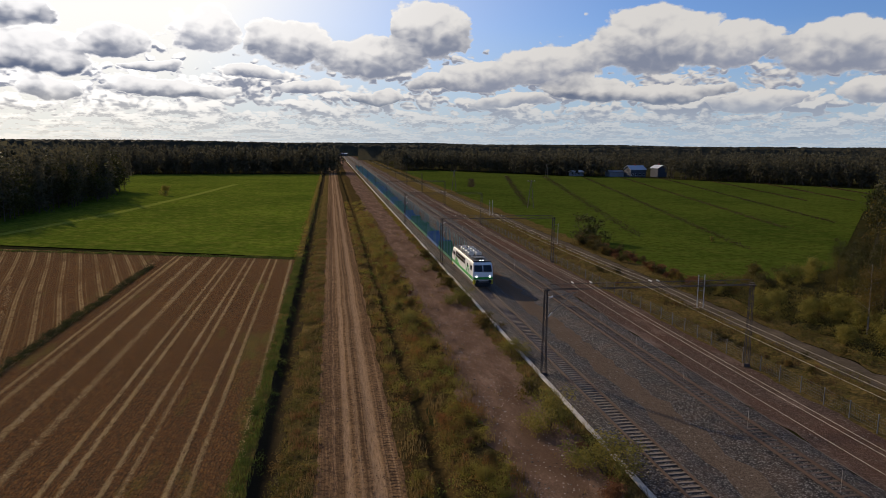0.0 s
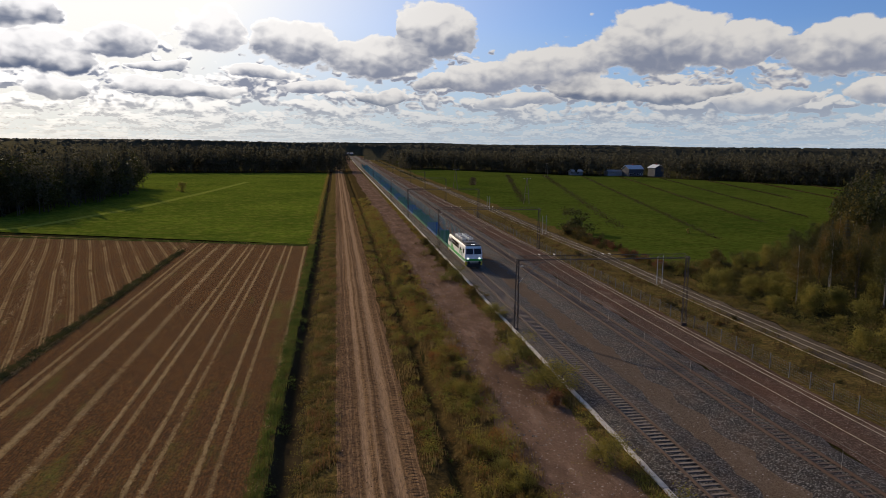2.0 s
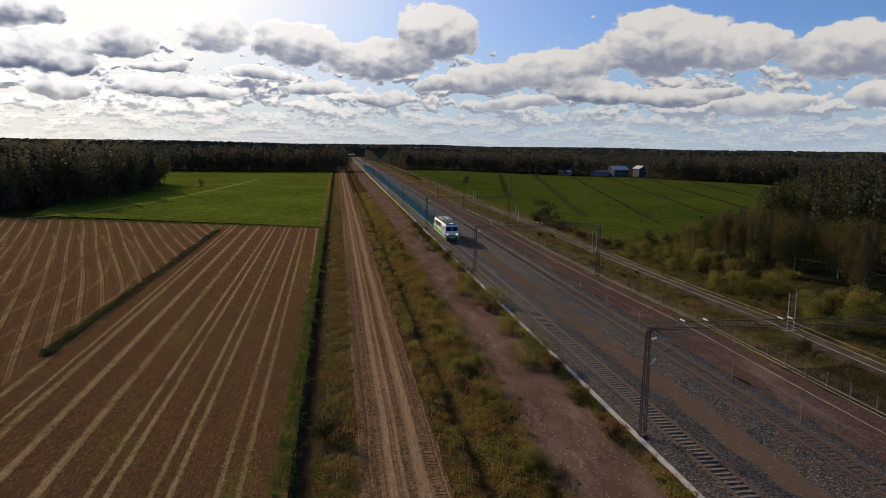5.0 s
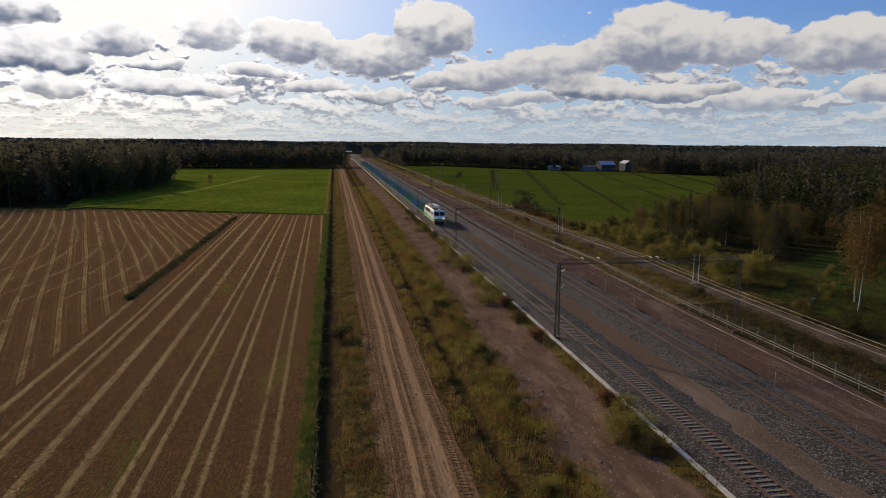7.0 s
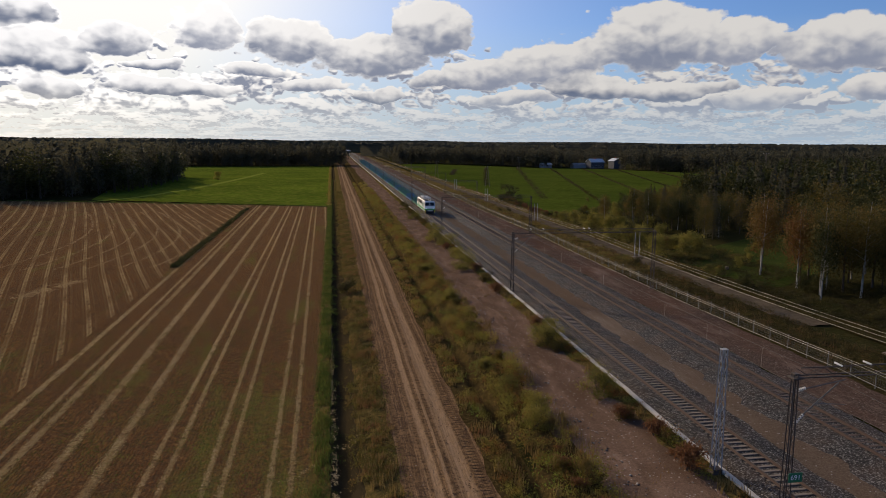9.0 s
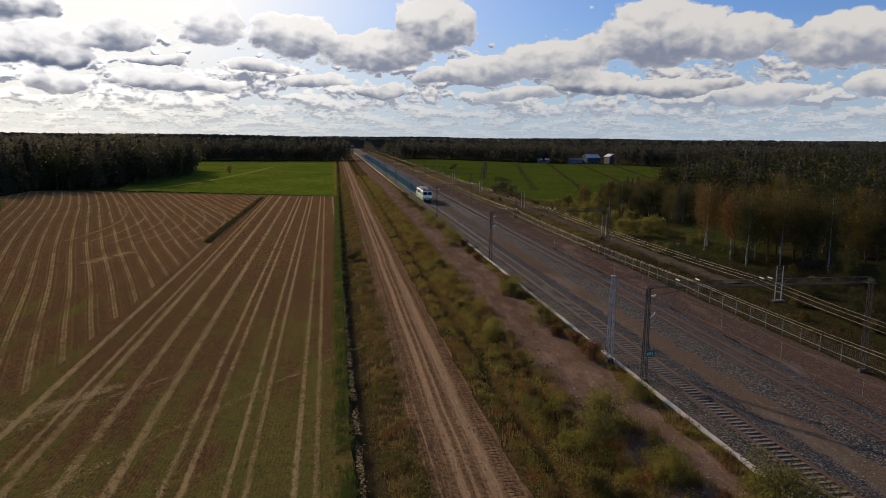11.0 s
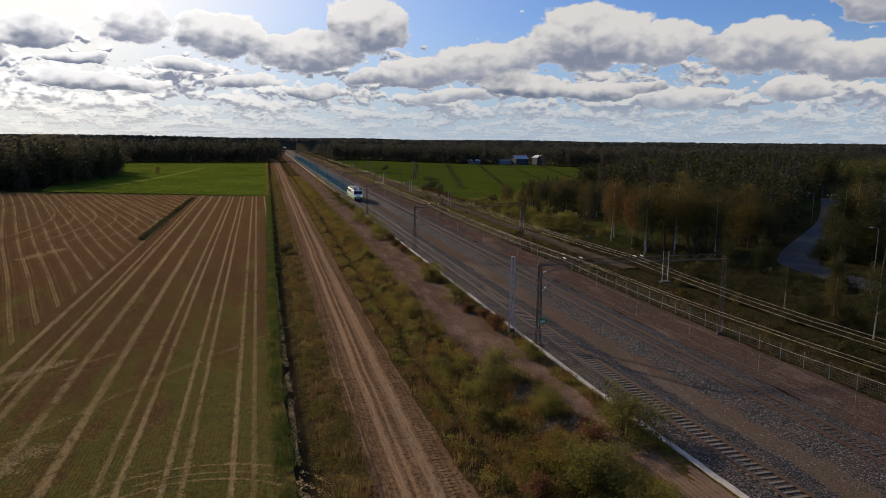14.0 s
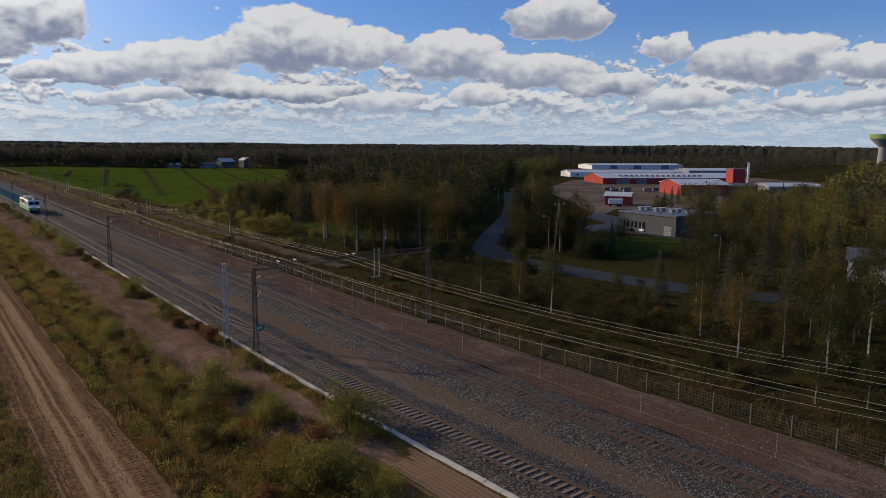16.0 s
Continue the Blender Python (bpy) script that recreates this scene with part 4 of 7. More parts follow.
zone("verge_far_north", MAT["verge"], 56.4, 61.0, "dry shrubby grass beside the service track", "verge", 6, y0=12, w0=0.5, w1=1.5)


# ---- railway: tracks, cable trough, fence ----
def along(x0, z0, profile, ys, name, mat, x_of=None):
    """A bar of the given cross-section laid along the line at x0, z0."""
    k, m = len(ys), len(profile)
    px = np.array([p[0] for p in profile])
    pz = np.array([p[1] for p in profile])
    X = x0 + px[None, :] + bend(ys)[:, None]
    V = np.stack([X, np.repeat(ys[:, None], m, 1), np.repeat((z0 + pz)[None, :], k, 0)], -1).reshape(-1, 3)
    i = (np.arange(k - 1)[:, None] * m + np.arange(m)[None, :]).ravel()
    j = (np.arange(k - 1)[:, None] * m + (np.arange(m)[None, :] + 1) % m).ravel()
    return mesh_np(name, V, np.stack([i, j, j + m, i + m], -1), [mat])


RAIL_YS = np.concatenate([np.arange(-150, 130, 2.0), np.geomspace(130, 1300, 60)])
FOOT = [(-0.095, 0), (0.095, 0), (0.095, 0.02), (0.012, 0.04), (0.012, 0.13), (-0.012, 0.13), (-0.012, 0.04), (-0.095, 0.02)]
HEAD = [(-0.036, 0.13), (0.036, 0.13), (0.036, 0.165), (0.028, 0.172), (-0.028, 0.172), (-0.036, 0.165)]


def sleeper_mesh(mat, name="sleeper"):
    """Concrete sleeper: deep rail seats, low middle, two fastenings at each rail."""
    bm = bmesh.new()
    xs = [-1.3, -1.0, -0.55, 0.55, 1.0, 1.3]
    hs = [0.0, 0.13, 0.10, 0.10, 0.13, 0.0]
    rows = []
    for x, h in zip(xs, hs):
        rows.append([bm.verts.new((x, -0.14, -0.12)), bm.verts.new((x, -0.11, h - 0.1)), bm.verts.new((x, 0.11, h - 0.1)), bm.verts.new((x, 0.14, -0.12))])
    for a, b in zip(rows, rows[1:]):
        for i in range(3):
            bm.faces.new((a[i], b[i], b[i + 1], a[i + 1]))
    bm.faces.new(rows[0])
    bm.faces.new(rows[-1][::-1])
    bmesh.ops.recalc_face_normals(bm, faces=bm.faces[:])
    return to_mesh(name, bm, mat)


def railway(name, xc, mats, label):
    rail_mat, head_mat, sl_mat = mats
    tr = empty(name, pose(0, 0, 0), label, "railway track", kind="structure")
    for sx in (-0.797, 0.797):
        r = part("rail", along(xc + sx, 0.278, FOOT, RAIL_YS, "rail", rail_mat), None, tr)
        part("rail_head", along(xc + sx, 0.278, HEAD, RAIL_YS, "rail_head", head_mat), None, r)
    me = sleeper_mesh(sl_mat)
    ys = -128 + 0.61 * np.arange(300)
    sunk = 0.012 if sl_mat is MAT["sleeper_old"] else 0.0
    for y in ys:
        ob = new("sleeper", me)
        ob.parent = tr
        ob.matrix_basis = pose(xc + float(bend(y)) + random.uniform(-0.02, 0.02), y, 0.255 - sunk + random.uniform(-0.012, 0.008), 0, 0, random.uniform(-0.8, 0.8))
    v0 = np.array([v.co for v in me.vertices])
    f0 = np.array([list(p.vertices) for p in me.polygons if len(p.vertices) == 4])
    far = ys[-1] + 0.61 * np.arange(1, 700)
    V = (v0[None] + np.stack([np.full(len(far), xc), far, np.full(len(far), 0.255)], -1)[:, None]).reshape(-1, 3)
    F = (f0[None] + (np.arange(len(far)) * len(v0))[:, None, None]).reshape(-1, 4)
    tagged(part("far_sleepers", mesh_np("far_sleepers", V, F, [sl_mat]), None, tr), kind="stuff")
    return tr


railway("track_west", 25.8, (MAT["rust"], MAT["shine"], MAT["sleeper"]), "railway track on pale concrete sleepers in grey ballast")
railway("track_east", 35.2, (MAT["rust"], MAT["rust"], MAT["sleeper_old"]), "rusty railway track on brown stained sleepers")

# cable trough: concrete lids laid end to end
trough = empty("cable_trough", pose(0, 0, 0), "pale concrete cable trough along the track", "cable trough", kind="structure")
lid = to_mesh("lid", cuboid(-0.2, 0.2, -0.742, 0.742, 0, 0.16, bev=0.02), MAT["concrete"])
for i in range(160):
    y = -128 + 1.5 * i
    ob = new("lid", lid)
    ob.parent = trough
    ob.matrix_basis = pose(22.93 + float(bend(y)) + random.uniform(-0.02, 0.02), y, 0.03 + random.uniform(-0.015, 0.02), random.uniform(-0.5, 0.5), random.uniform(-1.5, 1.5),
                           math.degrees(math.atan2(-float(bend(y + 1) - bend(y)), 1)) + random.uniform(-0.5, 0.5))
tagged(part("far_lids", along(22.93, 0.03, [(-0.2, 0), (0.2, 0), (0.2, 0.16), (-0.2, 0.16)], np.arange(112, 900, 10.0), "far_lids", MAT["concrete"]), None, trough), kind="stuff")

# wire fence with steel posts
fence = empty("fence", pose(0, 0, 0), "low wire railway fence with grey steel posts", "fence", kind="structure")
post_me = to_mesh("post", box(cuboid(-0.04, 0.04, -0.04, 0.04, -0.1, 1.45, bev=0.01), -0.055, 0.055, -0.055, 0.055, 1.45, 1.48), MAT["steel"])
bm = bmesh.new()
for z in (0.15, 0.4, 0.65, 0.9, 1.15, 1.38):
    box(bm, -0.006, 0.006, 0.02, 2.98, z - 0.005, z + 0.005)
for k in range(1, 12):
    box(bm, -0.003, 0.003, k * 0.25 - 0.003, k * 0.25 + 0.003, 0.15, 1.38)
panel_me = to_mesh("panel", bm, MAT["steel"])
for i in range(110):
    y = -132 + 3.0 * i
    for me, nm in ((post_me, "post"), (panel_me, "panel")):
        ob = new(nm, me)
        ob.parent = fence
        ob.matrix_basis = pose(44.95 + float(bend(y)), y, 0.0, 0, random.uniform(-1, 1), math.degrees(math.atan2(-float(bend(y + 3) - bend(y)), 3)))


# ---- overhead line ----
def lattice_mast(h, w, mat, label, d=None):
    """Steel mast of four corner angles with zigzag bracing, tapering upwards, on a concrete foot."""
    d = d or w
    ob = empty("lattice_mast", pose(0, 0, 0), label, "catenary mast", "masts along the railway")
    part("foot", box(cuboid(-w * 0.72, w * 0.72, -d * 0.72, d * 0.72, -0.5, 0.1, bev=0.04), -w * 0.6, w * 0.6, -d * 0.6, d * 0.6, 0.1, 0.3), MAT["sleeper_old"], ob, "stained concrete footing")
    tw, td = w * 0.62, d * 0.62
    for sx in (-1, 1):
        for sy in (-1, 1):
            part("leg", bar((sx * w / 2, sy * d / 2, 0.3), (sx * tw / 2, sy * td / 2, h), 0.04), mat, ob)
    n = int(h / 0.9)
    for face in ("x", "y"):
        for s in (-1, 1):
            for i in range(n):
                z0, z1 = 0.4 + (h - 0.5) * i / n, 0.4 + (h - 0.5) * (i + 1) / n
                k0, k1 = (z0 / h) * 0.38, (z1 / h) * 0.38
                e = 1 if i % 2 else -1
                if face == "x":
                    bm = bar((e * w / 2 * (1 - k0), s * d / 2 * (1 - k0), z0), (-e * w / 2 * (1 - k1), s * d / 2 * (1 - k1), z1), 0.02)
                else:
                    bm = bar((s * w / 2 * (1 - k0), e * d / 2 * (1 - k0), z0), (s * w / 2 * (1 - k1), -e * d / 2 * (1 - k1), z1), 0.02)
                part("brace", bm, mat, ob)
    part("cap", cuboid(-tw / 2 - 0.04, tw / 2 + 0.04, -td / 2 - 0.04, td / 2 + 0.04, h, h + 0.06), mat, ob)
    return ob


def arms(ob, x_wire, mat):
    """Hinged bracket over the track with insulators and a steady arm."""
    part("bracket_tube", bar((0.15, 0, 7.55), (x_wire + 0.5, 0, 8.05), 0.035, 6), mat, ob)
    part("strut_tube", bar((0.15, 0, 5.7), (x_wire + 0.1, 0, 7.9), 0.04, 6), mat, ob)
    part("steady_arm", bar((x_wire - 1.3, 0, 6.75), (x_wire + 0.6, 0, 6.6), 0.025, 6), mat, ob)
    for z in (5.75, 7.57):
        bm = bmesh.new()
        for k in range(4):
            disc(bm, (0.3 + 0.11 * k, 0, z + (0.11 * k) * (0.28 if z > 7 else 1.0)), 0.09, 0.05, "X", 10)
        part("insulator", bm, MAT["porcelain"], ob)


def portal(y, label):
    """Light truss across both tracks between two masts."""
    ob = empty("portal_beam", pose(0, y, 0), label, "portal beam", "portal beams over the tracks")
    x0, x1 = 23.26, 44.39
    for dy in (-0.22, 0.22):
        part("chord", bar((x0, dy, 8.35), (x1, dy, 8.35), 0.045), MAT["steel_dark"], ob)
    part("chord", bar((x0 + 0.3, 0, 8.85), (x1 - 0.3, 0, 8.85), 0.045), MAT["steel_dark"], ob)
    bm = bmesh.new()
    n = 26
    for i in range(n):
        a, b = x0 + (x1 - x0) * i / n, x0 + (x1 - x0) * (i + 1) / n
        for dy in (-0.22, 0.22):
            e = (8.35, 8.85) if i % 2 else (8.85, 8.35)
            beam(bm, (a, dy if e[0] < 8.5 else 0, e[0]), (b, dy if e[1] < 8.5 else 0, e[1]), 0.018)
    part("bracing", bm, MAT["steel_dark"], ob)
    for dx, s in ((x0, -1), (x1, 1)):
        part("corner_plate", cuboid(dx - 0.3, dx + 0.3, -0.3, 0.3, 8.28, 8.36), MAT["steel_dark"], ob)
    for x in (25.8, 27.6, 33.6, 34.4):
        bm = bmesh.new()
        for k in range(5):
            disc(bm, (x, -0.3 + 0.13 * k - 0.0, 8.98), 0.055, 0.06, "Y", 10)
        part("insulator", bm, MAT["porcelain"], ob)
    return ob


STATIONS = [-127.0, -63.4, -2.6, 61.5, 124, 187, 250, 314, 378, 442, 506, 570]
west = lattice_mast(8.5, 0.42, MAT["steel_dark"], "dark weathered lattice catenary mast beside the track", 0.36)
arms(west, 2.6, MAT["steel"])
west.matrix_basis = pose(23.26 + float(bend(STATIONS[0])), STATIONS[0], 0)
east = lattice_mast(8.5, 0.55, MAT["steel_dark"], "weathered two-legged lattice mast by the fence", 0.3)
east.matrix_basis = pose(44.39 + float(bend(STATIONS[0])), STATIONS[0], 0)
for y in STATIONS[1:]:
    copy_thing(west, pose(23.26, y, 0))
    copy_thing(east, pose(44.39, y, 0))
for y in STATIONS:
    portal(y, "thin dark truss beam spanning both railway tracks")
new_mast = lattice_mast(8.2, 0.5, MAT["steel_new"], "bright new galvanised lattice mast without arms", 0.5)
new_mast.matrix_basis = pose(22.45, -57.7, 0)

# number plate of the section on one mast
plate = empty("section_sign", pose(23.55, -63.75, 2.6, 0, 0, 0), "small green sign with pale figures on a mast", "sign")
part("board", cuboid(-0.42, 0.42, -0.02, 0.02, -0.28, 0.28, bev=0.01), MAT["sign"], plate)
txt = bpy.data.curves.new("figures", "FONT")
txt.body, txt.size, txt.align_x, txt.align_y, txt.extrude = "691", 0.42, "CENTER", "CENTER", 0.004
tmp = new("figures", txt)
dg = bpy.context.evaluated_depsgraph_get()
fig = bpy.data.meshes.new_from_object(tmp.evaluated_get(dg))
bpy.data.objects.remove(tmp)
fig.materials.clear()
fig.materials.append(MAT["white"])
fo = new("figures", fig)
fo.parent = plate
fo.matrix_basis = pose(0, -0.03, 0, 90, 0, 0)
part("bracket", cuboid(-0.3, 0.3, 0.02, 0.3, -0.05, 0.05), MAT["steel"], plate)


def pole_pair(x, y, h):
    """Two small steel posts with cross bars."""
    ob = empty("pole_frame", pose(x, y, 0), "slim twin pole frame of grey steel", "pole", "pole frames")
    for s in (-0.45, 0.45):
        part("pole", bar((s, 0, -0.3), (s, 0, h), 0.075, 8, 0.055), MAT["steel_new"], ob)
    for z in (1.2, 2.4, 3.5, h - 0.3):
        part("crossbar", bar((-0.6, 0, z), (0.6, 0, z), 0.035), MAT["steel"], ob)
    part("footing", cuboid(-0.9, 0.9, -0.35, 0.35, -0.4, 0.05, bev=0.04), MAT["sleeper"], ob)
    return ob


for y in (-36, 25, 85.8, 148, 212):
    pole_pair(54.6 if y < 50 else 53.0, y, 4.6)


def overhead(name, x, z, sag, r, label, span=STATIONS, metal="wire", run=None):
    """A wire hung from station to station."""
    ys, xs, zs = [], [], []
    for a, b in zip(span, span[1:]):
        t = np.linspace(0, 1, 10)[:-1]
        ys += list(a + (b - a) * t)
        zs += list(z - 4 * (sag if a == span[0] else min(sag, 0.3)) * t * (1 - t))
    ys.append(span[-1])
    zs.append(z)
    ys, zs = np.array(ys), np.array(zs)
    xs = x + (bend(ys) if run is None else run * np.clip((span[1] - ys) / (span[1] - span[0]), 0, 1))
    k = len(ys)
    ang = np.array([0, 2.094, 4.189])
    V = np.stack([xs[:, None] + r * np.cos(ang), np.repeat(ys[:, None], 3, 1), zs[:, None] + r * np.sin(ang)], -1).reshape(-1, 3)
    i = (np.arange(k - 1)[:, None] * 3 + np.arange(3)[None]).ravel()
    j = (np.arange(k - 1)[:, None] * 3 + (np.arange(3)[None] + 1) % 3).ravel()
    return tagged(new(name, mesh_np(name, V, np.stack([i, j, j + 3, i + 3], -1), [MAT[metal]], smooth=True)), label, "wire", "overhead wires")


overhead("contact_wire", 25.8, 6.6, 0.05, 0.010, "taut dark contact wire above the track", metal="steel")
overhead("messenger_wire", 25.8, 8.05, 0.5, 0.010, "sagging dark messenger wire above the track", metal="steel")
for x, z, sg, run in ((34.4, 8.75, 1.4, 8.0), (33.6, 8.75, 1.4, 7.6), (32.6, 8.75, 1.4, 7.2), (27.6, 8.75, 0.9, 7.4), (26.9, 8.9, 0.9, 6.4), (25.8, 8.75, 1.4, 8.0)):
    overhead("feeder_wire", x, z, sg, 0.012, "bright sagging feeder wire on insulators", run=run)
bm = bmesh.new()
for a, b in zip(STATIONS, STATIONS[1:6]):
    for k in range(1, 9):
        t = k / 9
        beam(bm, (25.8 + float(bend(a + (b - a) * t)), a + (b - a) * t, 6.6 - 0.2 * t * (1 - t)), (25.8 + float(bend(a + (b - a) * t)), a + (b - a) * t, 8.05 - 2.0 * t * (1 - t)), 0.008, 3)
tagged(new("droppers", to_mesh("droppers", bm, MAT["wire"])), "thin vertical dropper wires of the overhead line", "wire", kind="stuff")


# ---- train ----
def bogie(parent, y, length=3.0, wheels=2, mat=None):
    fr = part("bogie", box(box(cuboid(-1.05, -0.9, y - length / 2, y + length / 2, 0.45, 0.85, bev=0.03), 0.9, 1.05, y - length / 2, y + length / 2, 0.45, 0.85), -1, 1, y - 0.3, y + 0.3, 0.5, 0.8), mat or MAT["black"], parent)
    for i in range(wheels):
        wy = y + (i - (wheels - 1) / 2) * (length - 1.0) / max(1, wheels - 1)
        bm = bmesh.new()
        for sx in (-0.797, 0.797):
            disc(bm, (sx, wy, 0.46), 0.46, 0.13, "X", 18)
        beam(bm, (-0.8, wy, 0.46), (0.8, wy, 0.46), 0.08, 8)
        part("wheelset", bm, MAT["rust"], fr)


def pantograph(parent, y, raised):
    h = 1.35 if raised else 0.25
    fr = part("pantograph", box(cuboid(-0.8, 0.8, y - 0.7, y + 0.7, 4.1, 4.16), -0.06, 0.06, y - 0.9, y + 0.9, 4.16, 4.22), MAT["grey"], parent)
    for sx in (-0.55, 0.55):
        part("arm", beam(bar((sx, y - 0.6, 4.18), (sx * 0.6, y + 0.6, 4.2 + h * 0.5), 0.03), (sx * 0.6, y + 0.6, 4.2 + h * 0.5), (sx * 0.5, y - 0.2, 4.2 + h), 0.03), MAT["black"], fr)
    part("collector", box(cuboid(-0.8, 0.8, y - 0.28, y - 0.2, 4.2 + h, 4.25 + h), -0.8, 0.8, y - 0.2, y - 0.12, 4.2 + h, 4.25 + h), MAT["black"], fr)


def locomotive(y0, zr):
    """Electric locomotive, cab towards the camera's end; y0 is the front."""
    ob = empty("locomotive", pose(25.8, y0, zr), "white electric locomotive with green and grey bands and lit headlights", "locomotive")
    L, W = 18.4, 1.52
    # body shell: raked cab fronts, slightly leaning sides
    prof = [(0.35, 0.95), (0.0, 1.65), (0.12, 2.35), (0.62, 3.62), (1.25, 3.86)]
    bm = bmesh.new()
    rings = []
    for yy, zz in prof:
        rings.append([bm.verts.new((s * (W if zz < 3.2 else W * 0.93 if zz < 3.8 else W * 0.8), yy, zz)) for s in (-1, 1)])
    back_r = []
    for yy, zz in prof:
        back_r.append([bm.verts.new((s * (W if zz < 3.2 else W * 0.93 if zz < 3.8 else W * 0.8), L - yy, zz)) for s in (-1, 1)])
    for R in (rings, back_r):
        for a, b in zip(R, R[1:]):
            bm.faces.new((a[0], a[1], b[1], b[0]))
    for a, b, c, d in zip(rings, rings[1:], back_r, back_r[1:]):
        for s in (0, 1):
            bm.faces.new((a[s], b[s], d[s], c[s]))
    bm.faces.new((rings[-1][0], rings[-1][1], back_r[-1][1], back_r[-1][0]))
    bm.faces.new((rings[0][0], rings[0][1], back_r[0][1], back_r[0][0]))
    bmesh.ops.recalc_face_normals(bm, faces=bm.faces[:])
    bmesh.ops.bevel(bm, geom=[e for e in bm.edges], offset=0.06, segments=2, affect="EDGES", profile=0.6)
    body = part("body", bm, MAT["white"], ob)
    part("underframe", cuboid(-1.5, 1.5, 0.5, L - 0.5, 0.72, 1.18, bev=0.04), MAT["grey"], ob, "grey side skirt")
    for s in (-1, 1):
        part("green_band", cuboid(s * 1.535 - 0.008, s * 1.535 + 0.008, 0.3, L - 0.3, 1.2, 1.62), MAT["green"], body, "green band")
        bm = bmesh.new()
        for k in range(5):
            y, z = 11.2 + 0.55 * k, 1.64 + 0.17 * k
            box(bm, s * 1.533 - 0.006, s * 1.533 + 0.006, y, 15.2 - 0.1 * k, z, z + 0.12)
        part("speed_stripes", bm, MAT["green"], body, "slanted green stripes")
        bm = bmesh.new()
        for a, b in (((5.9, 2.75), (5.1, 1.75)), ((5.1, 1.75), (4.3, 2.75)), ((4.2, 2.75), (3.2, 2.75)), ((3.2, 2.75), (3.3, 2.25)), ((3.3, 2.25), (4.1, 2.2)), ((3.7, 2.2), (2.9, 1.7))):
            beam(bm, (s * 1.535, a[0], a[1]), (s * 1.535, b[0], b[1]), 0.14)
        for v in bm.verts:
            v.co.x = s * 1.535 + (v.co.x - s * 1.535) * 0.06
        part("emblem", bm, MAT["green"], body, "large angular green emblem")
        for k in range(6):
            for z in (2.55, 3.05):
                y = 6.6 + 1.32 * k
                lou = part("louvre", cuboid(s * 1.53 - 0.02, s * 1.53 + 0.02, y, y + 1.15, z, z + 0.42, bev=0.01), MAT["glass"], body, "dark side window")
                part("louvre_frame", box(box(cuboid(s * 1.545 - 0.01, s * 1.545 + 0.01, y - 0.06, y + 1.21, z - 0.06, z), s * 1.545 - 0.01, s * 1.545 + 0.01, y - 0.06, y + 1.21, z + 0.42, z + 0.48), s * 1.545 - 0.01, s * 1.545 + 0.01, y - 0.07, y, z - 0.06, z + 0.48), MAT["alu"], lou)
        for y in (4.6, 15.6):
            part("porthole", disc(bmesh.new(), (s * 1.53, y, 2.8), 0.32, 0.05, "X", 20), MAT["glass"], body)
        for y in (1.35, 16.3):
            part("cab_side_window", cuboid(s * 1.49 - 0.05, s * 1.49 + 0.05, y, y + 0.75, 2.42, 3.2, bev=0.02), MAT["glass"], body)
        for y in (2.4, 15.1):
            d = part("door", cuboid(s * 1.53 - 0.012, s * 1.53 + 0.012, y, y + 0.75, 1.25, 3.35, bev=0.01), MAT["white"], body)
            part("handrail", beam(bar((s * 1.58, y - 0.08, 1.2), (s * 1.58, y - 0.08, 2.7), 0.02, 6), (s * 1.58, y + 0.83, 1.2), (s * 1.58, y + 0.83, 2.7), 0.02, 6), MAT["alu"], d)
    for end in (0, 1):
        f = (lambda y: y) if not end else (lambda y: L - y)
        for s in (-1, 1):
            bm = bmesh.new()
            vs = [bm.verts.new((s * x, f(y), z)) for x, y, z in ((0.08, 0.13, 2.45), (1.36, 0.13, 2.45), (1.28, 0.5, 3.38), (0.08, 0.5, 3.38))]
            fa = bm.faces.new(vs)
            r = bmesh.ops.extrude_face_region(bm, geom=[fa])
            for v in [g for g in r["geom"] if isinstance(g, bmesh.types.BMVert)]:
                v.co.y += -0.05 if not end else 0.05
            bmesh.ops.recalc_face_normals(bm, faces=bm.faces[:])
            part("windscreen", bm, MAT["glass"], body, "dark windscreen pane")
            part("headlight", disc(bmesh.new(), (s * 1.02, f(-0.02), 1.72), 0.14, 0.12, "Y", 14), MAT["lamp"] if not end else MAT["glass"], body, "round headlight")
            part("buffer", disc(disc(bmesh.new(), (s * 0.95, f(-0.35), 1.05), 0.25, 0.08, "Y", 16), (s * 0.95, f(-0.1), 1.05), 0.1, 0.5, "Y", 10), MAT["black"], ob)
            bm = cuboid(s * 1.3 - 0.2, s * 1.3 + 0.2, min(f(0.05), f(0.35)), max(f(0.05), f(0.35)), 0.55, 1.2, bev=0.02)
            part("corner_step", bm, MAT["yellow"], ob, "yellow and black corner guard")
        bm = cuboid(-1.46, 1.46, min(f(-0.02), f(0.06)), max(f(-0.02), f(0.06)), 1.3, 1.66)
        part("front_band", bm, MAT["green"], body, "green nose band")
        part("snow_plough", cuboid(-1.2, 1.2, min(f(0.0), f(0.3)), max(f(0.0), f(0.3)), 0.18, 0.75, bev=0.05), MAT["black"], ob)
        part("roof_lamp", disc(disc(bmesh.new(), (-0.2, f(1.15), 3.98), 0.12, 0.15, "Y", 12), (0.2, f(1.15), 3.98), 0.12, 0.15, "Y", 12), MAT["lamp"] if not end else MAT["glass"], body)
    part("roof", cuboid(-1.34, 1.34, 0.95, L - 0.95, 3.8, 3.97, bev=0.05), MAT["black"], ob, "dark roof deck")
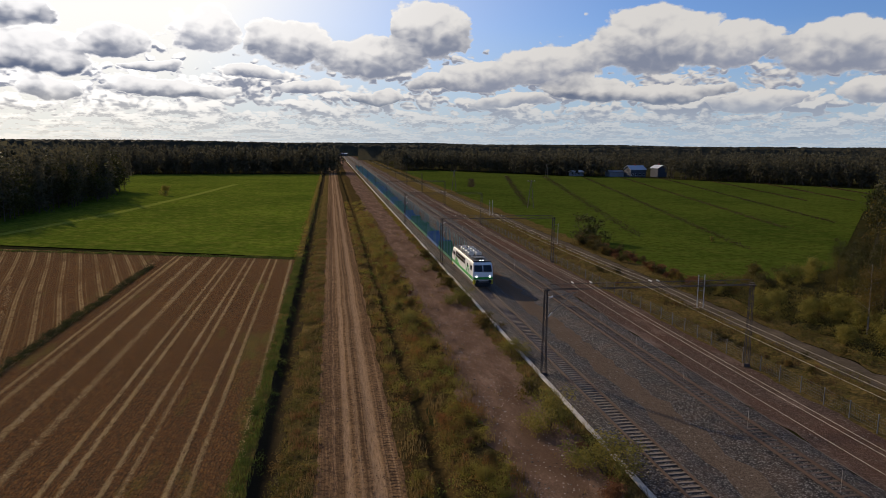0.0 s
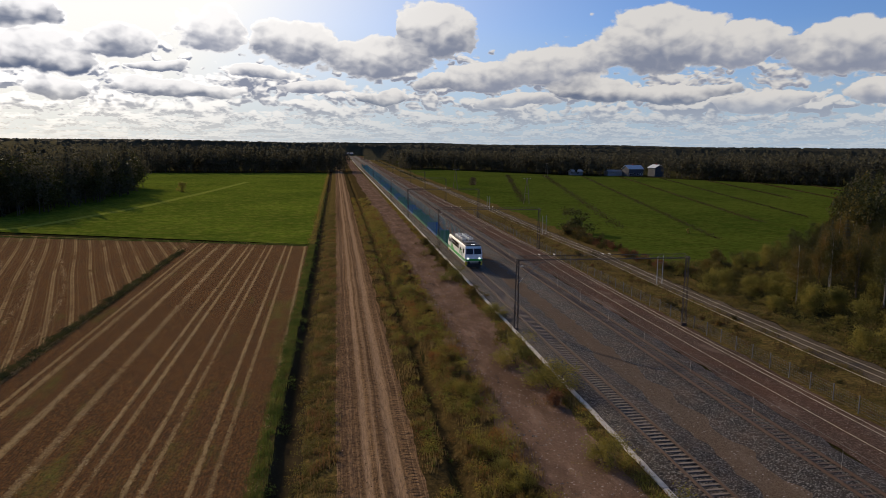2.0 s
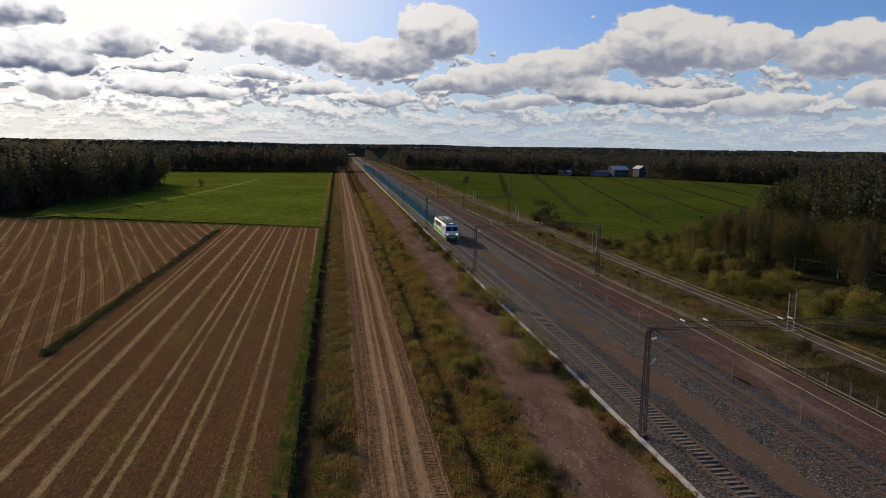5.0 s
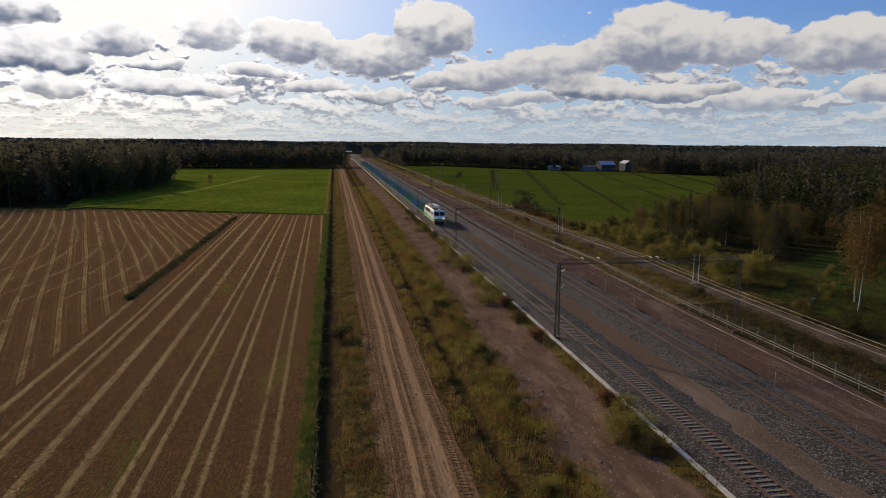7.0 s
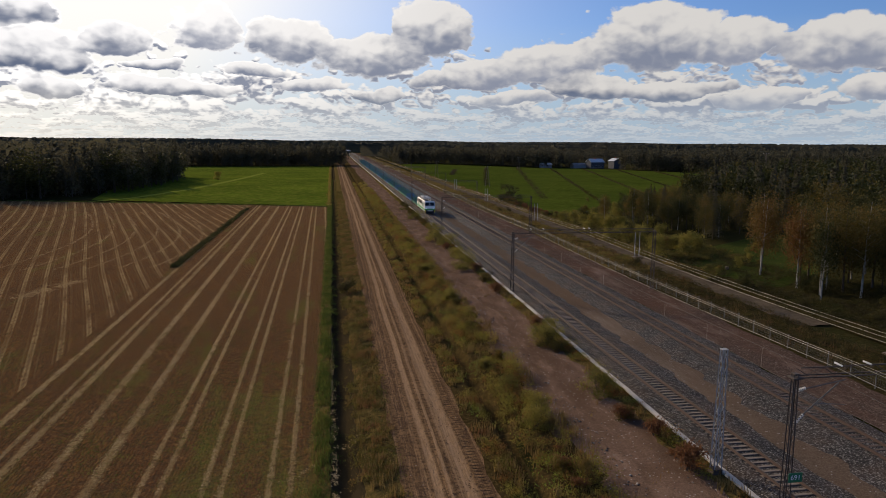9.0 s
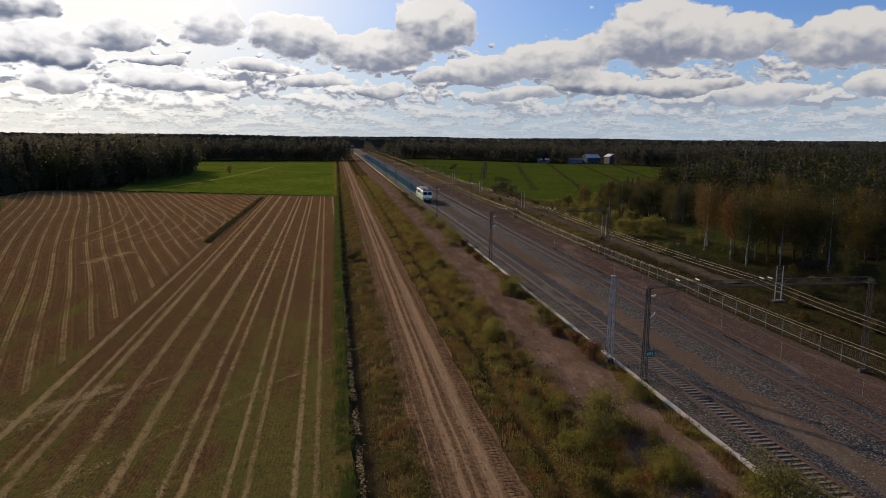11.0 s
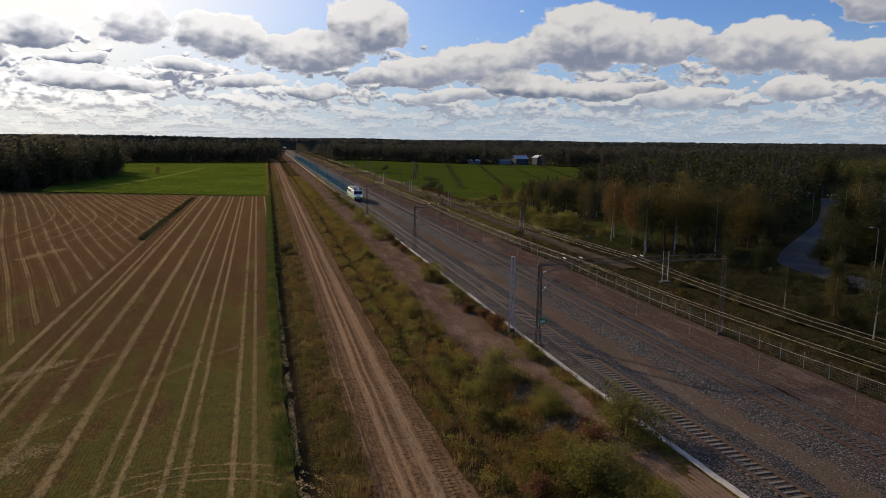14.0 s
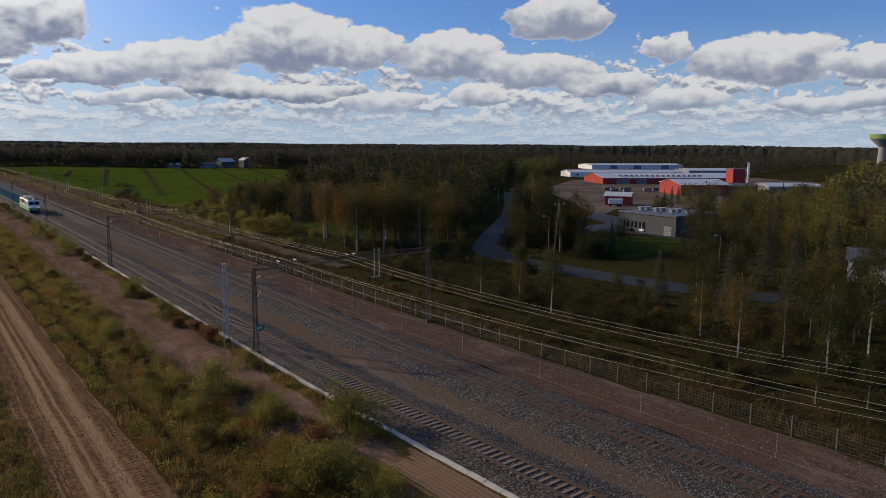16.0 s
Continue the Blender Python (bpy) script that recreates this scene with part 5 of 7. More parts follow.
    for y in (6.6, 8.4, 10.6, 12.4):
        for s in (-0.62, 0.62):
            b = part("roof_fan_box", cuboid(s - 0.45, s + 0.45, y - 0.45, y + 0.45, 3.96, 4.45, bev=0.06), MAT["alu"], ob, "bright metal roof ventilator")
            part("grille", disc(bmesh.new(), (s, y, 4.46), 0.32, 0.05, "Z", 16), MAT["grey"], b)
    for y in (5.2, 9.5, 13.8):
        bm = bmesh.new()
        for s in (-0.7, 0, 0.7):
            for k in range(4):
                disc(bm, (s, y, 4.0 + 0.09 * k), 0.1, 0.05, "Z", 10)
        part("roof_insulator", bm, MAT["porcelain"], ob)
    part("busbar", bar((0.7, 4.2, 4.36), (0.7, 14.6, 4.36), 0.03, 6), MAT["black"], ob)
    pantograph(ob, 3.3, False)
    pantograph(ob, 15.2, True)
    for y in (4.4, 14.0):
        bogie(ob, y, 4.2, 2)
    return ob


def timber_wagon(deck_mat, label):
    """Flat wagon with nine pairs of stanchions, unloaded."""
    ob = empty("timber_wagon", pose(0, 0, 0), label, "railway wagon", "empty timber wagons of the train")
    L = 15.6
    part("frame", box(box(box(cuboid(-1.35, 1.35, 0.1, L - 0.1, 1.05, 1.22, bev=0.02), -1.42, -1.3, 0, L, 0.9, 1.3), 1.3, 1.42, 0, L, 0.9, 1.3), -0.25, 0.25, 0, L, 0.75, 1.05), deck_mat, ob)
    for y in (0.15, L - 0.15):
        part("end_wall", box(cuboid(-1.35, 1.35, y - 0.08, y + 0.08, 1.2, 2.2, bev=0.02), -1.4, 1.4, y - 0.1, y + 0.1, 2.15, 2.28), deck_mat, ob)
    n = 9
    for i in range(n):
        y = 0.9 + (L - 1.8) * i / (n - 1)
        part("bunk", box(cuboid(-1.4, 1.4, y - 0.14, y + 0.14, 1.22, 1.5, bev=0.03), -0.9, 0.9, y - 0.09, y + 0.09, 1.5, 1.58), deck_mat, ob)
        for s in (-1, 1):
            part("stanchion", bar((s * 1.38, y, 1.3), (s * 1.44, y, 4.1), 0.075, 4, 0.05), MAT["teal"], ob, "slim grey stanchion")
    bogie(ob, 2.6, 2.8)
    bogie(ob, L - 2.6, 2.8)
    for y in (-0.3, L + 0.3):
        part("coupler", box(cuboid(-0.12, 0.12, y - 0.35, y + 0.35, 0.85, 1.1), -0.3, 0.3, y - 0.06, y + 0.06, 0.8, 1.15), MAT["black"], ob)
    return ob


TRAIN_Y, RAIL_TOP = 100.0, 0.45
locomotive(TRAIN_Y, RAIL_TOP)
green_w = timber_wagon(MAT["wagon_green"], "empty green timber wagon with tall stanchions")
blue_w = timber_wagon(MAT["wagon_blue"], "empty blue timber wagon with tall stanchions")
y = TRAIN_Y + 19.6
for i in range(28):
    src = blue_w if i % 3 == 1 or i % 7 == 4 else green_w
    m = pose(25.8 + float(bend(y)), y, RAIL_TOP)
    if i == 0:
        green_w.matrix_basis = m
    elif i == 1:
        blue_w.matrix_basis = m
    else:
        copy_thing(src, m)
    y += 16.4


# ---- plants ----
def cards(centers, sizes, seed, lift=0.0, upright=0.0):
    """Pointed leaves, one at each centre, turned at random."""
    g = np.random.default_rng(seed)
    n = len(centers)
    a = g.normal(size=(n, 3))
    a[:, 2] += upright * np.sign(a[:, 2])
    a /= np.linalg.norm(a, axis=1)[:, None]
    b = np.cross(a, g.normal(size=(n, 3)))
    b /= np.linalg.norm(b, axis=1)[:, None]
    s = np.asarray(sizes)[:, None]
    a, b = a * s, b * s * 0.56
    c = np.asarray(centers)
    V = np.stack([c - a, c + a * 0.7 + b, c + a * 0.7 - b], 1).reshape(-1, 3)
    return V, np.arange(3 * n).reshape(n, 3)


def trunk_mesh(name, h, r, mat, seed, limbs=9, lean=0.04, reach=0.2, low=0.35):
    """Tapered, slightly bent stem with rising limbs."""
    g = random.Random(seed)
    bm = bmesh.new()
    pts, x, y = [], 0.0, 0.0
    for i in range(6):
        pts.append(Vector((x, y, h * 0.92 * i / 5 - (0.3 if i == 0 else 0))))
        x += g.uniform(-lean, lean) * h * 0.2
        y += g.uniform(-lean, lean) * h * 0.2
    for i in range(5):
        beam(bm, pts[i], pts[i + 1], r * (1 - i * 0.18), 7, r * (1 - (i + 1) * 0.18))
    for k in range(limbs):
        f = low + (0.9 - low) * k / limbs
        i = min(4, int(f * 5))
        p = pts[i].lerp(pts[i + 1], f * 5 - i)
        an = g.uniform(0, 6.283)
        L = h * reach * (1.15 - f) * g.uniform(0.8, 1.3)
        beam(bm, p, p + Vector((math.cos(an) * L, math.sin(an) * L, L * g.uniform(0.5, 1.0))), r * 0.32 * (1.1 - f), 4, r * 0.08)
    return to_mesh(name, bm, mat)


def crown_points(kind, h, n, seed):
    g = np.random.default_rng(seed)
    if kind == "spruce":
        t = g.random(n) ** 0.75
        z = h * (0.1 + 0.9 * (1 - t))
        z = h * 0.1 + np.round((z - h * 0.1) / (h * 0.055)) * h * 0.055 + g.normal(0, h * 0.008, n)
        R = h * 0.17 * (1 - (z - h * 0.1) / (h * 0.92)) ** 0.9
        rr = R * np.sqrt(g.random(n)) * (1 + 0.25 * g.normal(size=n))
        an = g.random(n) * 6.283
        return np.stack([rr * np.cos(an), rr * np.sin(an), z - rr * 0.35], -1)
    wide, tall, mid = {"birch": (0.16, 0.34, 0.62), "alder": (0.22, 0.38, 0.56), "pine": (0.16, 0.2, 0.78)}[kind]
    k = 64
    u = g.normal(size=(k, 3))
    u /= np.linalg.norm(u, axis=1)[:, None]
    rad = 0.45 + 0.55 * g.random(k)[:, None]
    cl = u * rad * np.array([wide * h, wide * h, tall * h])
    lob = 1 + 0.35 * wave(u[:, 0] * 2, u[:, 2] * 2 + u[:, 1], 1.3, seed)[:, None]
    cl = cl * lob + np.array([0, 0, mid * h])
    idx = g.integers(0, k, n)
    spread = h * 0.045
    pts = cl[idx] + g.normal(0, 1, (n, 3)) * np.array([spread, spread, spread * (1.5 if kind == "birch" else 1.0)])
    if kind == "birch":
        pts[:, 2] -= np.abs(g.normal(0, h * 0.02, n))
    return pts


def tree(kind, h, leaf, seed, label, n=3800, size=0.135, bark="bark"):
    ob = empty(kind + "_tree", pose(0, 0, 0), label, "tree", "trees beside the railway")
    r = 0.012 * h
    part("trunk", trunk_mesh("trunk", h, r, MAT[bark], seed, limbs=12), None, ob, "whitish trunk" if bark == "birch_bark" else "")
    g = np.random.default_rng(seed + 5)
    P = crown_points(kind, h, n, seed)
    V, F = cards(P, size * g.uniform(0.6, 1.3, n), seed)
    part("crown", mesh_np("crown", V, F, [MAT[leaf]]), None, ob)
    return ob


def bush(h, w, leaf, seed, label, n=1700, size=0.066):
    ob = empty("shrub", pose(0, 0, 0), label, "shrub", "shrubs beside the railway")
    g = np.random.default_rng(seed)
    bm = bmesh.new()
    for k in range(9):
        an, rr = g.random() * 6.283, w * 0.4 * g.random()
        beam(bm, (0.1 * math.cos(an), 0.1 * math.sin(an), -0.1), (rr * math.cos(an), rr * math.sin(an), h * 0.75), 0.022, 4, 0.006)
    part("stem", bm, MAT["bark"], ob)
    k = 30
    cl = np.stack([w * 0.21 * g.normal(size=k), w * 0.21 * g.normal(size=k), h * (0.08 + 0.78 * g.random(k) ** 1.2)], -1)
    cl[:, :2] *= (1.25 - 0.75 * cl[:, 2:3] / h)
    P = cl[g.integers(0, k, n)] + g.normal(0, 1, (n, 3)) * np.array([w * 0.085, w * 0.085, h * 0.085])
    P[:, 2] = np.abs(P[:, 2])
    V, F = cards(P, size * g.uniform(0.6, 1.4, n), seed)
    part("foliage", mesh_np("foliage", V, F, [MAT[leaf]]), None, ob)
    return ob


def inside(x, y, poly):
    P = np.array(poly, float)
    res = np.zeros(len(x), bool)
    j = len(P) - 1
    for i in range(len(P)):
        c = ((P[i, 1] > y) != (P[j, 1] > y)) & (x < (P[j, 0] - P[i, 0]) * (y - P[i, 1]) / (P[j, 1] - P[i, 1] + 1e-9) + P[i, 0])
        res ^= c
        j = i
    return res


def scatter(poly, gap, seed, holes=()):
    """Random places in a polygon, about gap metres apart."""
    g = np.random.default_rng(seed)
    P = np.array(poly, float)
    lo, hi = P.min(0), P.max(0)
    nx, ny = int((hi[0] - lo[0]) / gap) + 1, int((hi[1] - lo[1]) / gap) + 1
    X, Y = np.meshgrid(lo[0] + gap * np.arange(nx), lo[1] + gap * np.arange(ny))
    x = X.ravel() + g.uniform(-0.48, 0.48, X.size) * gap
    y = Y.ravel() + g.uniform(-0.48, 0.48, X.size) * gap
    ok = inside(x, y, poly)
    for h in holes:
        ok &= ~inside(x, y, h)
    return np.stack([x[ok], y[ok]], -1)


def margin(P, poly):
    """Distance of each point from the outline of a polygon."""
    Q = np.array(poly, float)
    best = np.full(len(P), 1e9)
    for a, b in zip(Q, np.roll(Q, -1, 0)):
        t = np.clip(((P - a) @ (b - a)) / ((b - a) @ (b - a)), 0, 1)
        best = np.minimum(best, np.linalg.norm(P - (a + t[:, None] * (b - a)), axis=1))
    return best


# low woods made of many small crowns
def wood_template(kind, seed, n):
    P = crown_points(kind, 1.0, n, seed)
    z = P[:, 2]
    if kind != "spruce":
        P[:, 2] = 0.06 + (z - z.min()) / (z.max() - z.min()) * 0.94
        P[:, :2] *= 1.25
    g = np.random.default_rng(seed + 9)
    V, F = cards(P, 0.62 / math.sqrt(n) * g.uniform(0.7, 1.4, n), seed)
    t = 0.008
    TV = np.array([(-t, -t, -0.02), (t, -t, -0.02), (t, t, -0.02), (-t, t, -0.02), (0, 0, 0.8)])
    TF = np.array([(0, 1, 4), (1, 2, 4), (2, 3, 4), (3, 0, 4)])
    return np.concatenate([V, TV]), np.concatenate([F, TF + len(V)]), np.r_[np.zeros(len(F)), np.ones(4)]


def woods(name, pts, kinds, hmin, hmax, leaf, label, seed, n=90):
    """Many trees in one mesh; kinds is a list of crown shapes to draw from."""
    g = np.random.default_rng(seed)
    temps = [wood_template(k, seed + 3 * i, 2 * n) for i, k in enumerate(kinds * 2)]
    VV, FF, II, off = [], [], [], 0
    for x, y in pts:
        V, F, I = temps[g.integers(len(temps))]
        h = g.uniform(hmin, hmax)
        a = g.random() * 6.283
        c, s = math.cos(a), math.sin(a)
        w = h * g.uniform(0.85, 1.2)
        VV.append(np.stack([(V[:, 0] * c - V[:, 1] * s) * w + x, (V[:, 0] * s + V[:, 1] * c) * w + y, V[:, 2] * h - 0.4], -1))
        FF.append(F + off)
        II.append(I)
        off += len(V)
    me = mesh_np(name, np.concatenate(VV), np.concatenate(FF), [MAT[leaf], MAT["bark"]], np.concatenate(II))
    return tagged(new(name, me), label, "woods", kind="stuff")


LEFT_WOOD = [(-128, 146), (-97, 180), (-82, 206), (-79, 290), (-86, 335), (-150, 345), (-330, 330), (-330, 170), (-160, 150)]
lw = scatter(LEFT_WOOD, 5.2, 1)
pick = np.random.default_rng(2).random(len(lw))
rim = margin(lw, LEFT_WOOD) < 15
woods("spruce_woods", lw[(pick < 0.6) & rim], ["spruce", "pine"], 14, 22, "needle", "dense dark spruce wood beside the field", 3, 330)
woods("birch_woods", lw[(pick >= 0.6) & rim], ["birch", "alder"], 12, 19, "leaf_green", "birches at the edge of the dark wood", 4, 330)
woods("inner_woods", lw[~rim], ["spruce", "pine", "birch"], 15, 21, "needle", "dark treetops inside the wood", 11, 26)
FAR_WEST = [(-560, 470), (-150, 492), (6, 512), (10, 548), (-560, 530)]
fl = scatter(FAR_WEST, 6.0, 5)
rim = margin(fl, FAR_WEST) < 12
woods("far_woods_west", fl[rim], ["spruce", "pine", "birch"], 15, 21, "needle", "distant dark forest across the field", 7, 130)
woods("deep_woods_west", np.concatenate([fl[~rim], scatter([(-900, 640), (12, 640), (12, 700), (-900, 700)], 12.0, 6)]), ["spruce", "pine"], 15, 20, "needle", "distant dark forest across the field", 13, 40)
fr = np.concatenate([scatter([(62, 590), (90, 602), (178, 494), (218, 481), (264, 408), (298, 347), (332, 348), (420, 340), (430, 385), (330, 400), (290, 470), (200, 545), (62, 660)], 6.5, 8,
                             [[(205, 462), (262, 462), (262, 500), (205, 520)]]),
                     scatter([(55, 720), (420, 560), (700, 480), (1000, 600), (700, 800), (55, 800)], 17.0, 9)])
woods("far_woods_east", fr, ["spruce", "pine", "birch", "alder"], 14, 20, "needle", "distant mixed forest behind the green field", 10, 70)


def canopy(name, bands, label, seed):
    """Distant forest: rows of ragged tree tops, each band a deep bumpy sheet with a steep front."""
    g = np.random.default_rng(seed)
    VV, FF, off = [], [], 0
    for d, step, h in bands:
        az = np.arange(-0.95, 1.45, step / d)
        n, depth = len(az), 9
        rows = []
        for r in range(depth):
            dd = d + (r - 1) * step * 1.2 + g.uniform(-0.4, 0.4, n) * step
            a = az + g.uniform(-0.4, 0.4, n) * step / d
            top = h * (0.9 + 0.16 * wave(az * d * 0.004, dd * 0.004, 1.0, d)) + g.uniform(-0.5, 0.5, n) * h * 0.22
            z = np.zeros(n) - 1 if r == 0 else (h * 0.5 + g.uniform(-2, 2, n) if r == 1 else top)
            rows.append(np.stack([np.sin(a) * dd, np.cos(a) * dd - 60, z], -1))
        V = np.stack(rows).reshape(-1, 3)
        i = (np.arange(depth - 1)[:, None] * n + np.arange(n - 1)[None]).ravel()
        F = np.stack([i, i + 1, i + n + 1, i + n], -1)
        mid = (V[F[:, 0]] + V[F[:, 2]]) / 2
        if d < 1300:
            F = F[np.abs(mid[:, 0] - 25) > 16]
        VV.append(V)
        FF.append(F + off)
        off += len(V)
    me = mesh_np(name, np.concatenate(VV), np.concatenate(FF), [MAT["needle"]])
    return tagged(new(name, me), label, "woods", kind="stuff")


canopy("horizon_woods", ((1000, 3.0, 21), (1350, 3.6, 22), (1900, 4.5, 23), (2900, 6.0, 25)), "dark forest along the horizon", 12)

# woods between the line and the works
CLEAR = [(58, 2), (66, -2), (80, 8), (106, 44), (104, 58), (80, 40), (66, 34), (58, 26)]
patch("clearing", MAT["lawn"], CLEAR, -0.46, "sunny grass clearing among the trees", "lawn")
patch("lawn_corner", MAT["lawn"], [(100, -26), (122, -22), (136, -27), (137, -36), (118, -46), (104, -46)], -0.46, "mown lawn before the grey building", "lawn")
patch("roadside_lawn", MAT["lawn"], [(168, 62), (195, 86), (205, 96), (190, 100), (165, 72)], -0.46, "sunlit grass beside the road", "lawn")
ROAD = [(215, 104), (196, 82), (146, 29), (100, -12), (88.5, -24), (86, -33), (85.6, -43), (86, -55), (87.5, -67), (92, -80), (108, -100), (130, -122)]
road_ob, RC, RN = ribbon("paved_road", MAT["asphalt"], ROAD, 7.0, -0.43, "damp blue-grey asphalt road", "road")
patch("car_park", MAT["asphalt"], [(112, -17), (134, -6), (150, -4), (158, 14), (172, 18), (166, 4), (146, -14), (143, -40), (136, -40), (136, -13), (113, -24)], -0.44, "wet asphalt car park", "car park")
patch("works_yard", MAT["yard"], [(160, 8), (186, 22), (250, -10), (420, 40), (470, 130), (330, 170), (240, 110), (196, 50)], -0.45, "bare gravel yard of the works", "yard")
ribbon("mown_track", MAT["lawn_pale"], [(-84, 158), (-74, 172), (-62, 225), (-52, 310), (-46, 380)], 3.0, -0.235, "paler mown track across the green field", "path")
near_road = RC[(RC[:, 1] < 90)]


def off_road(P, d=5.0):
    return P[np.min(np.linalg.norm(P[:, None] - near_road[None], axis=2), axis=1) > d]


EASTWOOD = [(66, 60), (74, 92), (100, 112), (192, 217), (330, 340), (440, 330), (300, 200), (222, 118), (196, 94), (160, 60), (128, 24), (100, -4), (84, -16), (70, -14), (70, -4), (84, 8), (108, 44), (104, 60), (80, 46)]
ew = off_road(scatter(EASTWOOD, 5.6, 14))
deep = (ew[:, 0] > 112)
pk = np.random.default_rng(15).random(len(ew))
rim = margin(ew, EASTWOOD) < 14
woods("mixed_woods", ew[rim & deep & (pk < 0.6)], ["birch", "alder"], 10, 15, "leaf_green", "mixed autumn wood behind the railway", 16, 260)
woods("inner_mixed_woods", ew[~rim & deep & (pk < 0.6)], ["birch", "alder"], 10, 15, "leaf_green", "mixed autumn wood behind the railway", 26, 110)
woods("yellow_woods", ew[deep & (pk >= 0.6) & (pk < 0.78)], ["birch", "alder"], 10, 15, "leaf_yellow", "yellowing birches in the wood", 17, 210)
woods("spruce_stand", ew[deep & (pk >= 0.78)], ["spruce"], 12, 17, "needle", "spruces among the autumn wood", 18, 130)
SOUTHWOOD = [(140, -46), (160, -30), (200, 8), (250, -14), (330, 0), (430, 40), (600, 120), (700, 0), (420, -150), (112, -140), (112, -100), (124, -80)]
sw = off_road(scatter(SOUTHWOOD, 6.2, 19), 7)
pk = np.random.default_rng(20).random(len(sw))
close = sw[:, 0] < 250
for nm, sel, kinds, h0, h1, leaf, lab in (("south_woods", pk < 0.55, ["birch", "alder"], 7, 10.5, "leaf_olive", "sunlit mixed wood by the works"),
                                          ("south_yellow_woods", (pk >= 0.55) & (pk < 0.75), ["birch", "alder"], 7, 10.5, "leaf_yellow", "yellow birches by the works"),
                                          ("south_spruces", pk >= 0.75, ["spruce", "pine"], 8, 11.5, "needle", "spruces growing by the works")):
    woods(nm, sw[sel & close], kinds, h0, h1, leaf, lab, 21 + len(nm), 420)
    woods("far_" + nm, sw[sel & ~close], kinds, h0 + 1, h1 + 2, leaf, lab, 41 + len(nm), 40)
bw = scatter([(330, 175), (470, 135), (900, 260), (900, 620), (560, 440), (470, 330)], 11.0, 24, [[(330, 170), (470, 130), (610, 290), (590, 350), (440, 380)]])
woods("works_woods", bw, ["spruce", "pine", "birch"], 9, 12.5, "needle", "mixed forest behind the works", 25, 44)

rw = scatter([(296, 190), (340, 205), (381, 244), (560, 395), (433, 319)], 6.5, 29)
pk = np.random.default_rng(30).random(len(rw))
woods("roadside_woods", rw[pk < 0.7], ["birch", "alder"], 8, 12, "leaf_olive", "sunlit olive wood beyond the paved road", 27, 60)
woods("roadside_spruces", rw[pk >= 0.7], ["spruce"], 9, 13, "needle", "spruces beyond the paved road", 28, 60)

# single trees near the line, built once and then placed
PROTO = [
    tree("birch", 13.0, "leaf_yellow", 31, "tall yellowing birch with a whitish trunk", bark="birch_bark"),
    tree("birch", 12.0, "leaf_green", 32, "green birch with a whitish trunk", bark="birch_bark"),
    tree("alder", 11.5, "leaf_green", 33, "broad dark green alder in a thicket"),
    tree("alder", 12.5, "leaf_yellow", 34, "olive and yellow aspen with a dense crown"),
    tree("spruce", 13.0, "needle", 35, "dark conical spruce with drooping branches", n=4000, size=0.16),
    tree("birch", 12.0, "leaf_rust", 36, "rust-coloured autumn aspen with a pale trunk", bark="birch_bark"),
]
used = [False] * len(PROTO)


def plant(k, x, y, s=1.0, z=-0.5):
    m = pose(x, y, z, 0, 0, random.uniform(0, 360))
    if used[k]:
        ob = copy_thing(PROTO[k], m)
    else:
        PROTO[k].matrix_basis, ob, used[k] = m, PROTO[k], True
    ob.scale = (s * random.uniform(0.9, 1.1), s * random.uniform(0.9, 1.1), s)
    return ob


random.seed(5)
for x, y, k, s in ((68.4, 7.4, 5, 1.15), (71.6, 12.0, 0, 1.1), (67.7, -3.0, 5, 1.05), (67.9, -7.8, 0, 1.1), (69.5, -1.0, 3, 1.1), (66.0, -10.5, 1, 1.0), (73, -6, 3, 1.1), (74, 3, 2, 1.2),
                   (81.6, -7.2, 2, 1.15), (77, -12, 4, 0.8), (72.4, 84.5, 3, 0.62), (67.3, 72.3, 0, 0.72), (76.4, 66.8, 1, 0.85), (79.5, 81.5, 0, 0.8), (90, 80.5, 3, 0.85), (94.9, 112, 2, 0.55),
                   (83, 69, 3, 0.8), (88, 68.7, 2, 0.9), (99.5, -22, 1, 1.2), (101, -27, 2, 1.25), (104, -21, 0, 1.2), (108, -19, 2, 1.3), (100.4, -37, 4, 0.5), (113, -14, 1, 1.25), (118, -9, 2, 1.2),
                   (103, -36, 4, 0.45), (108, -39, 4, 0.5), (110, -12, 4, 1.0), (64.5, 51, 2, 0.5), (112, -38, 2, 0.6), (122, -4, 1, 1.2), (128, 2, 3, 1.15)):
    plant(k, x, y, s)
for (x, y), u in zip(ew[~deep], np.random.default_rng(50).random(len(ew))):
    if x < 78 and y > 40:
        continue
    plant((1, 3, 2, 3, 2, 0, 4)[int(u * 7)], x, y, random.uniform(0.75, 1.15) if y < 40 else random.uniform(0.6, 0.85))
gv = off_road(scatter([(90, -12), (91, -28), (97, -35), (104, -37), (113, -25), (120, -4), (108, -4)], 4.0, 51), 4.8)
for (x, y), u in zip(gv, np.random.default_rng(54).random(len(gv))):
    plant((2, 1, 2, 3, 2, 2, 4)[int(u * 7)], x, y, random.uniform(0.75, 1.05))
for x, y, s in ((75.5, -31, 0.6), (79, -43, 0.5), (73, -26, 0.5)):
    plant(2, x, y, s)
th = off_road(scatter([(73, -74), (94, -60), (112, -58), (122, -66), (118, -130), (72, -126), (68, -100)], 5.4, 52), 5.5)
for (x, y), u in zip(th, np.random.default_rng(53).random(len(th))):
    away = abs((x - 12) * 43 - (y + 127) * 106) / 114.4
    if away < 1.6 or (x > 112 and -93 < y < -76):
        continue
    plant((1, 2, 4, 2, 1, 3, 4)[int(u * 7)], x, y, random.uniform(0.6, 0.9))
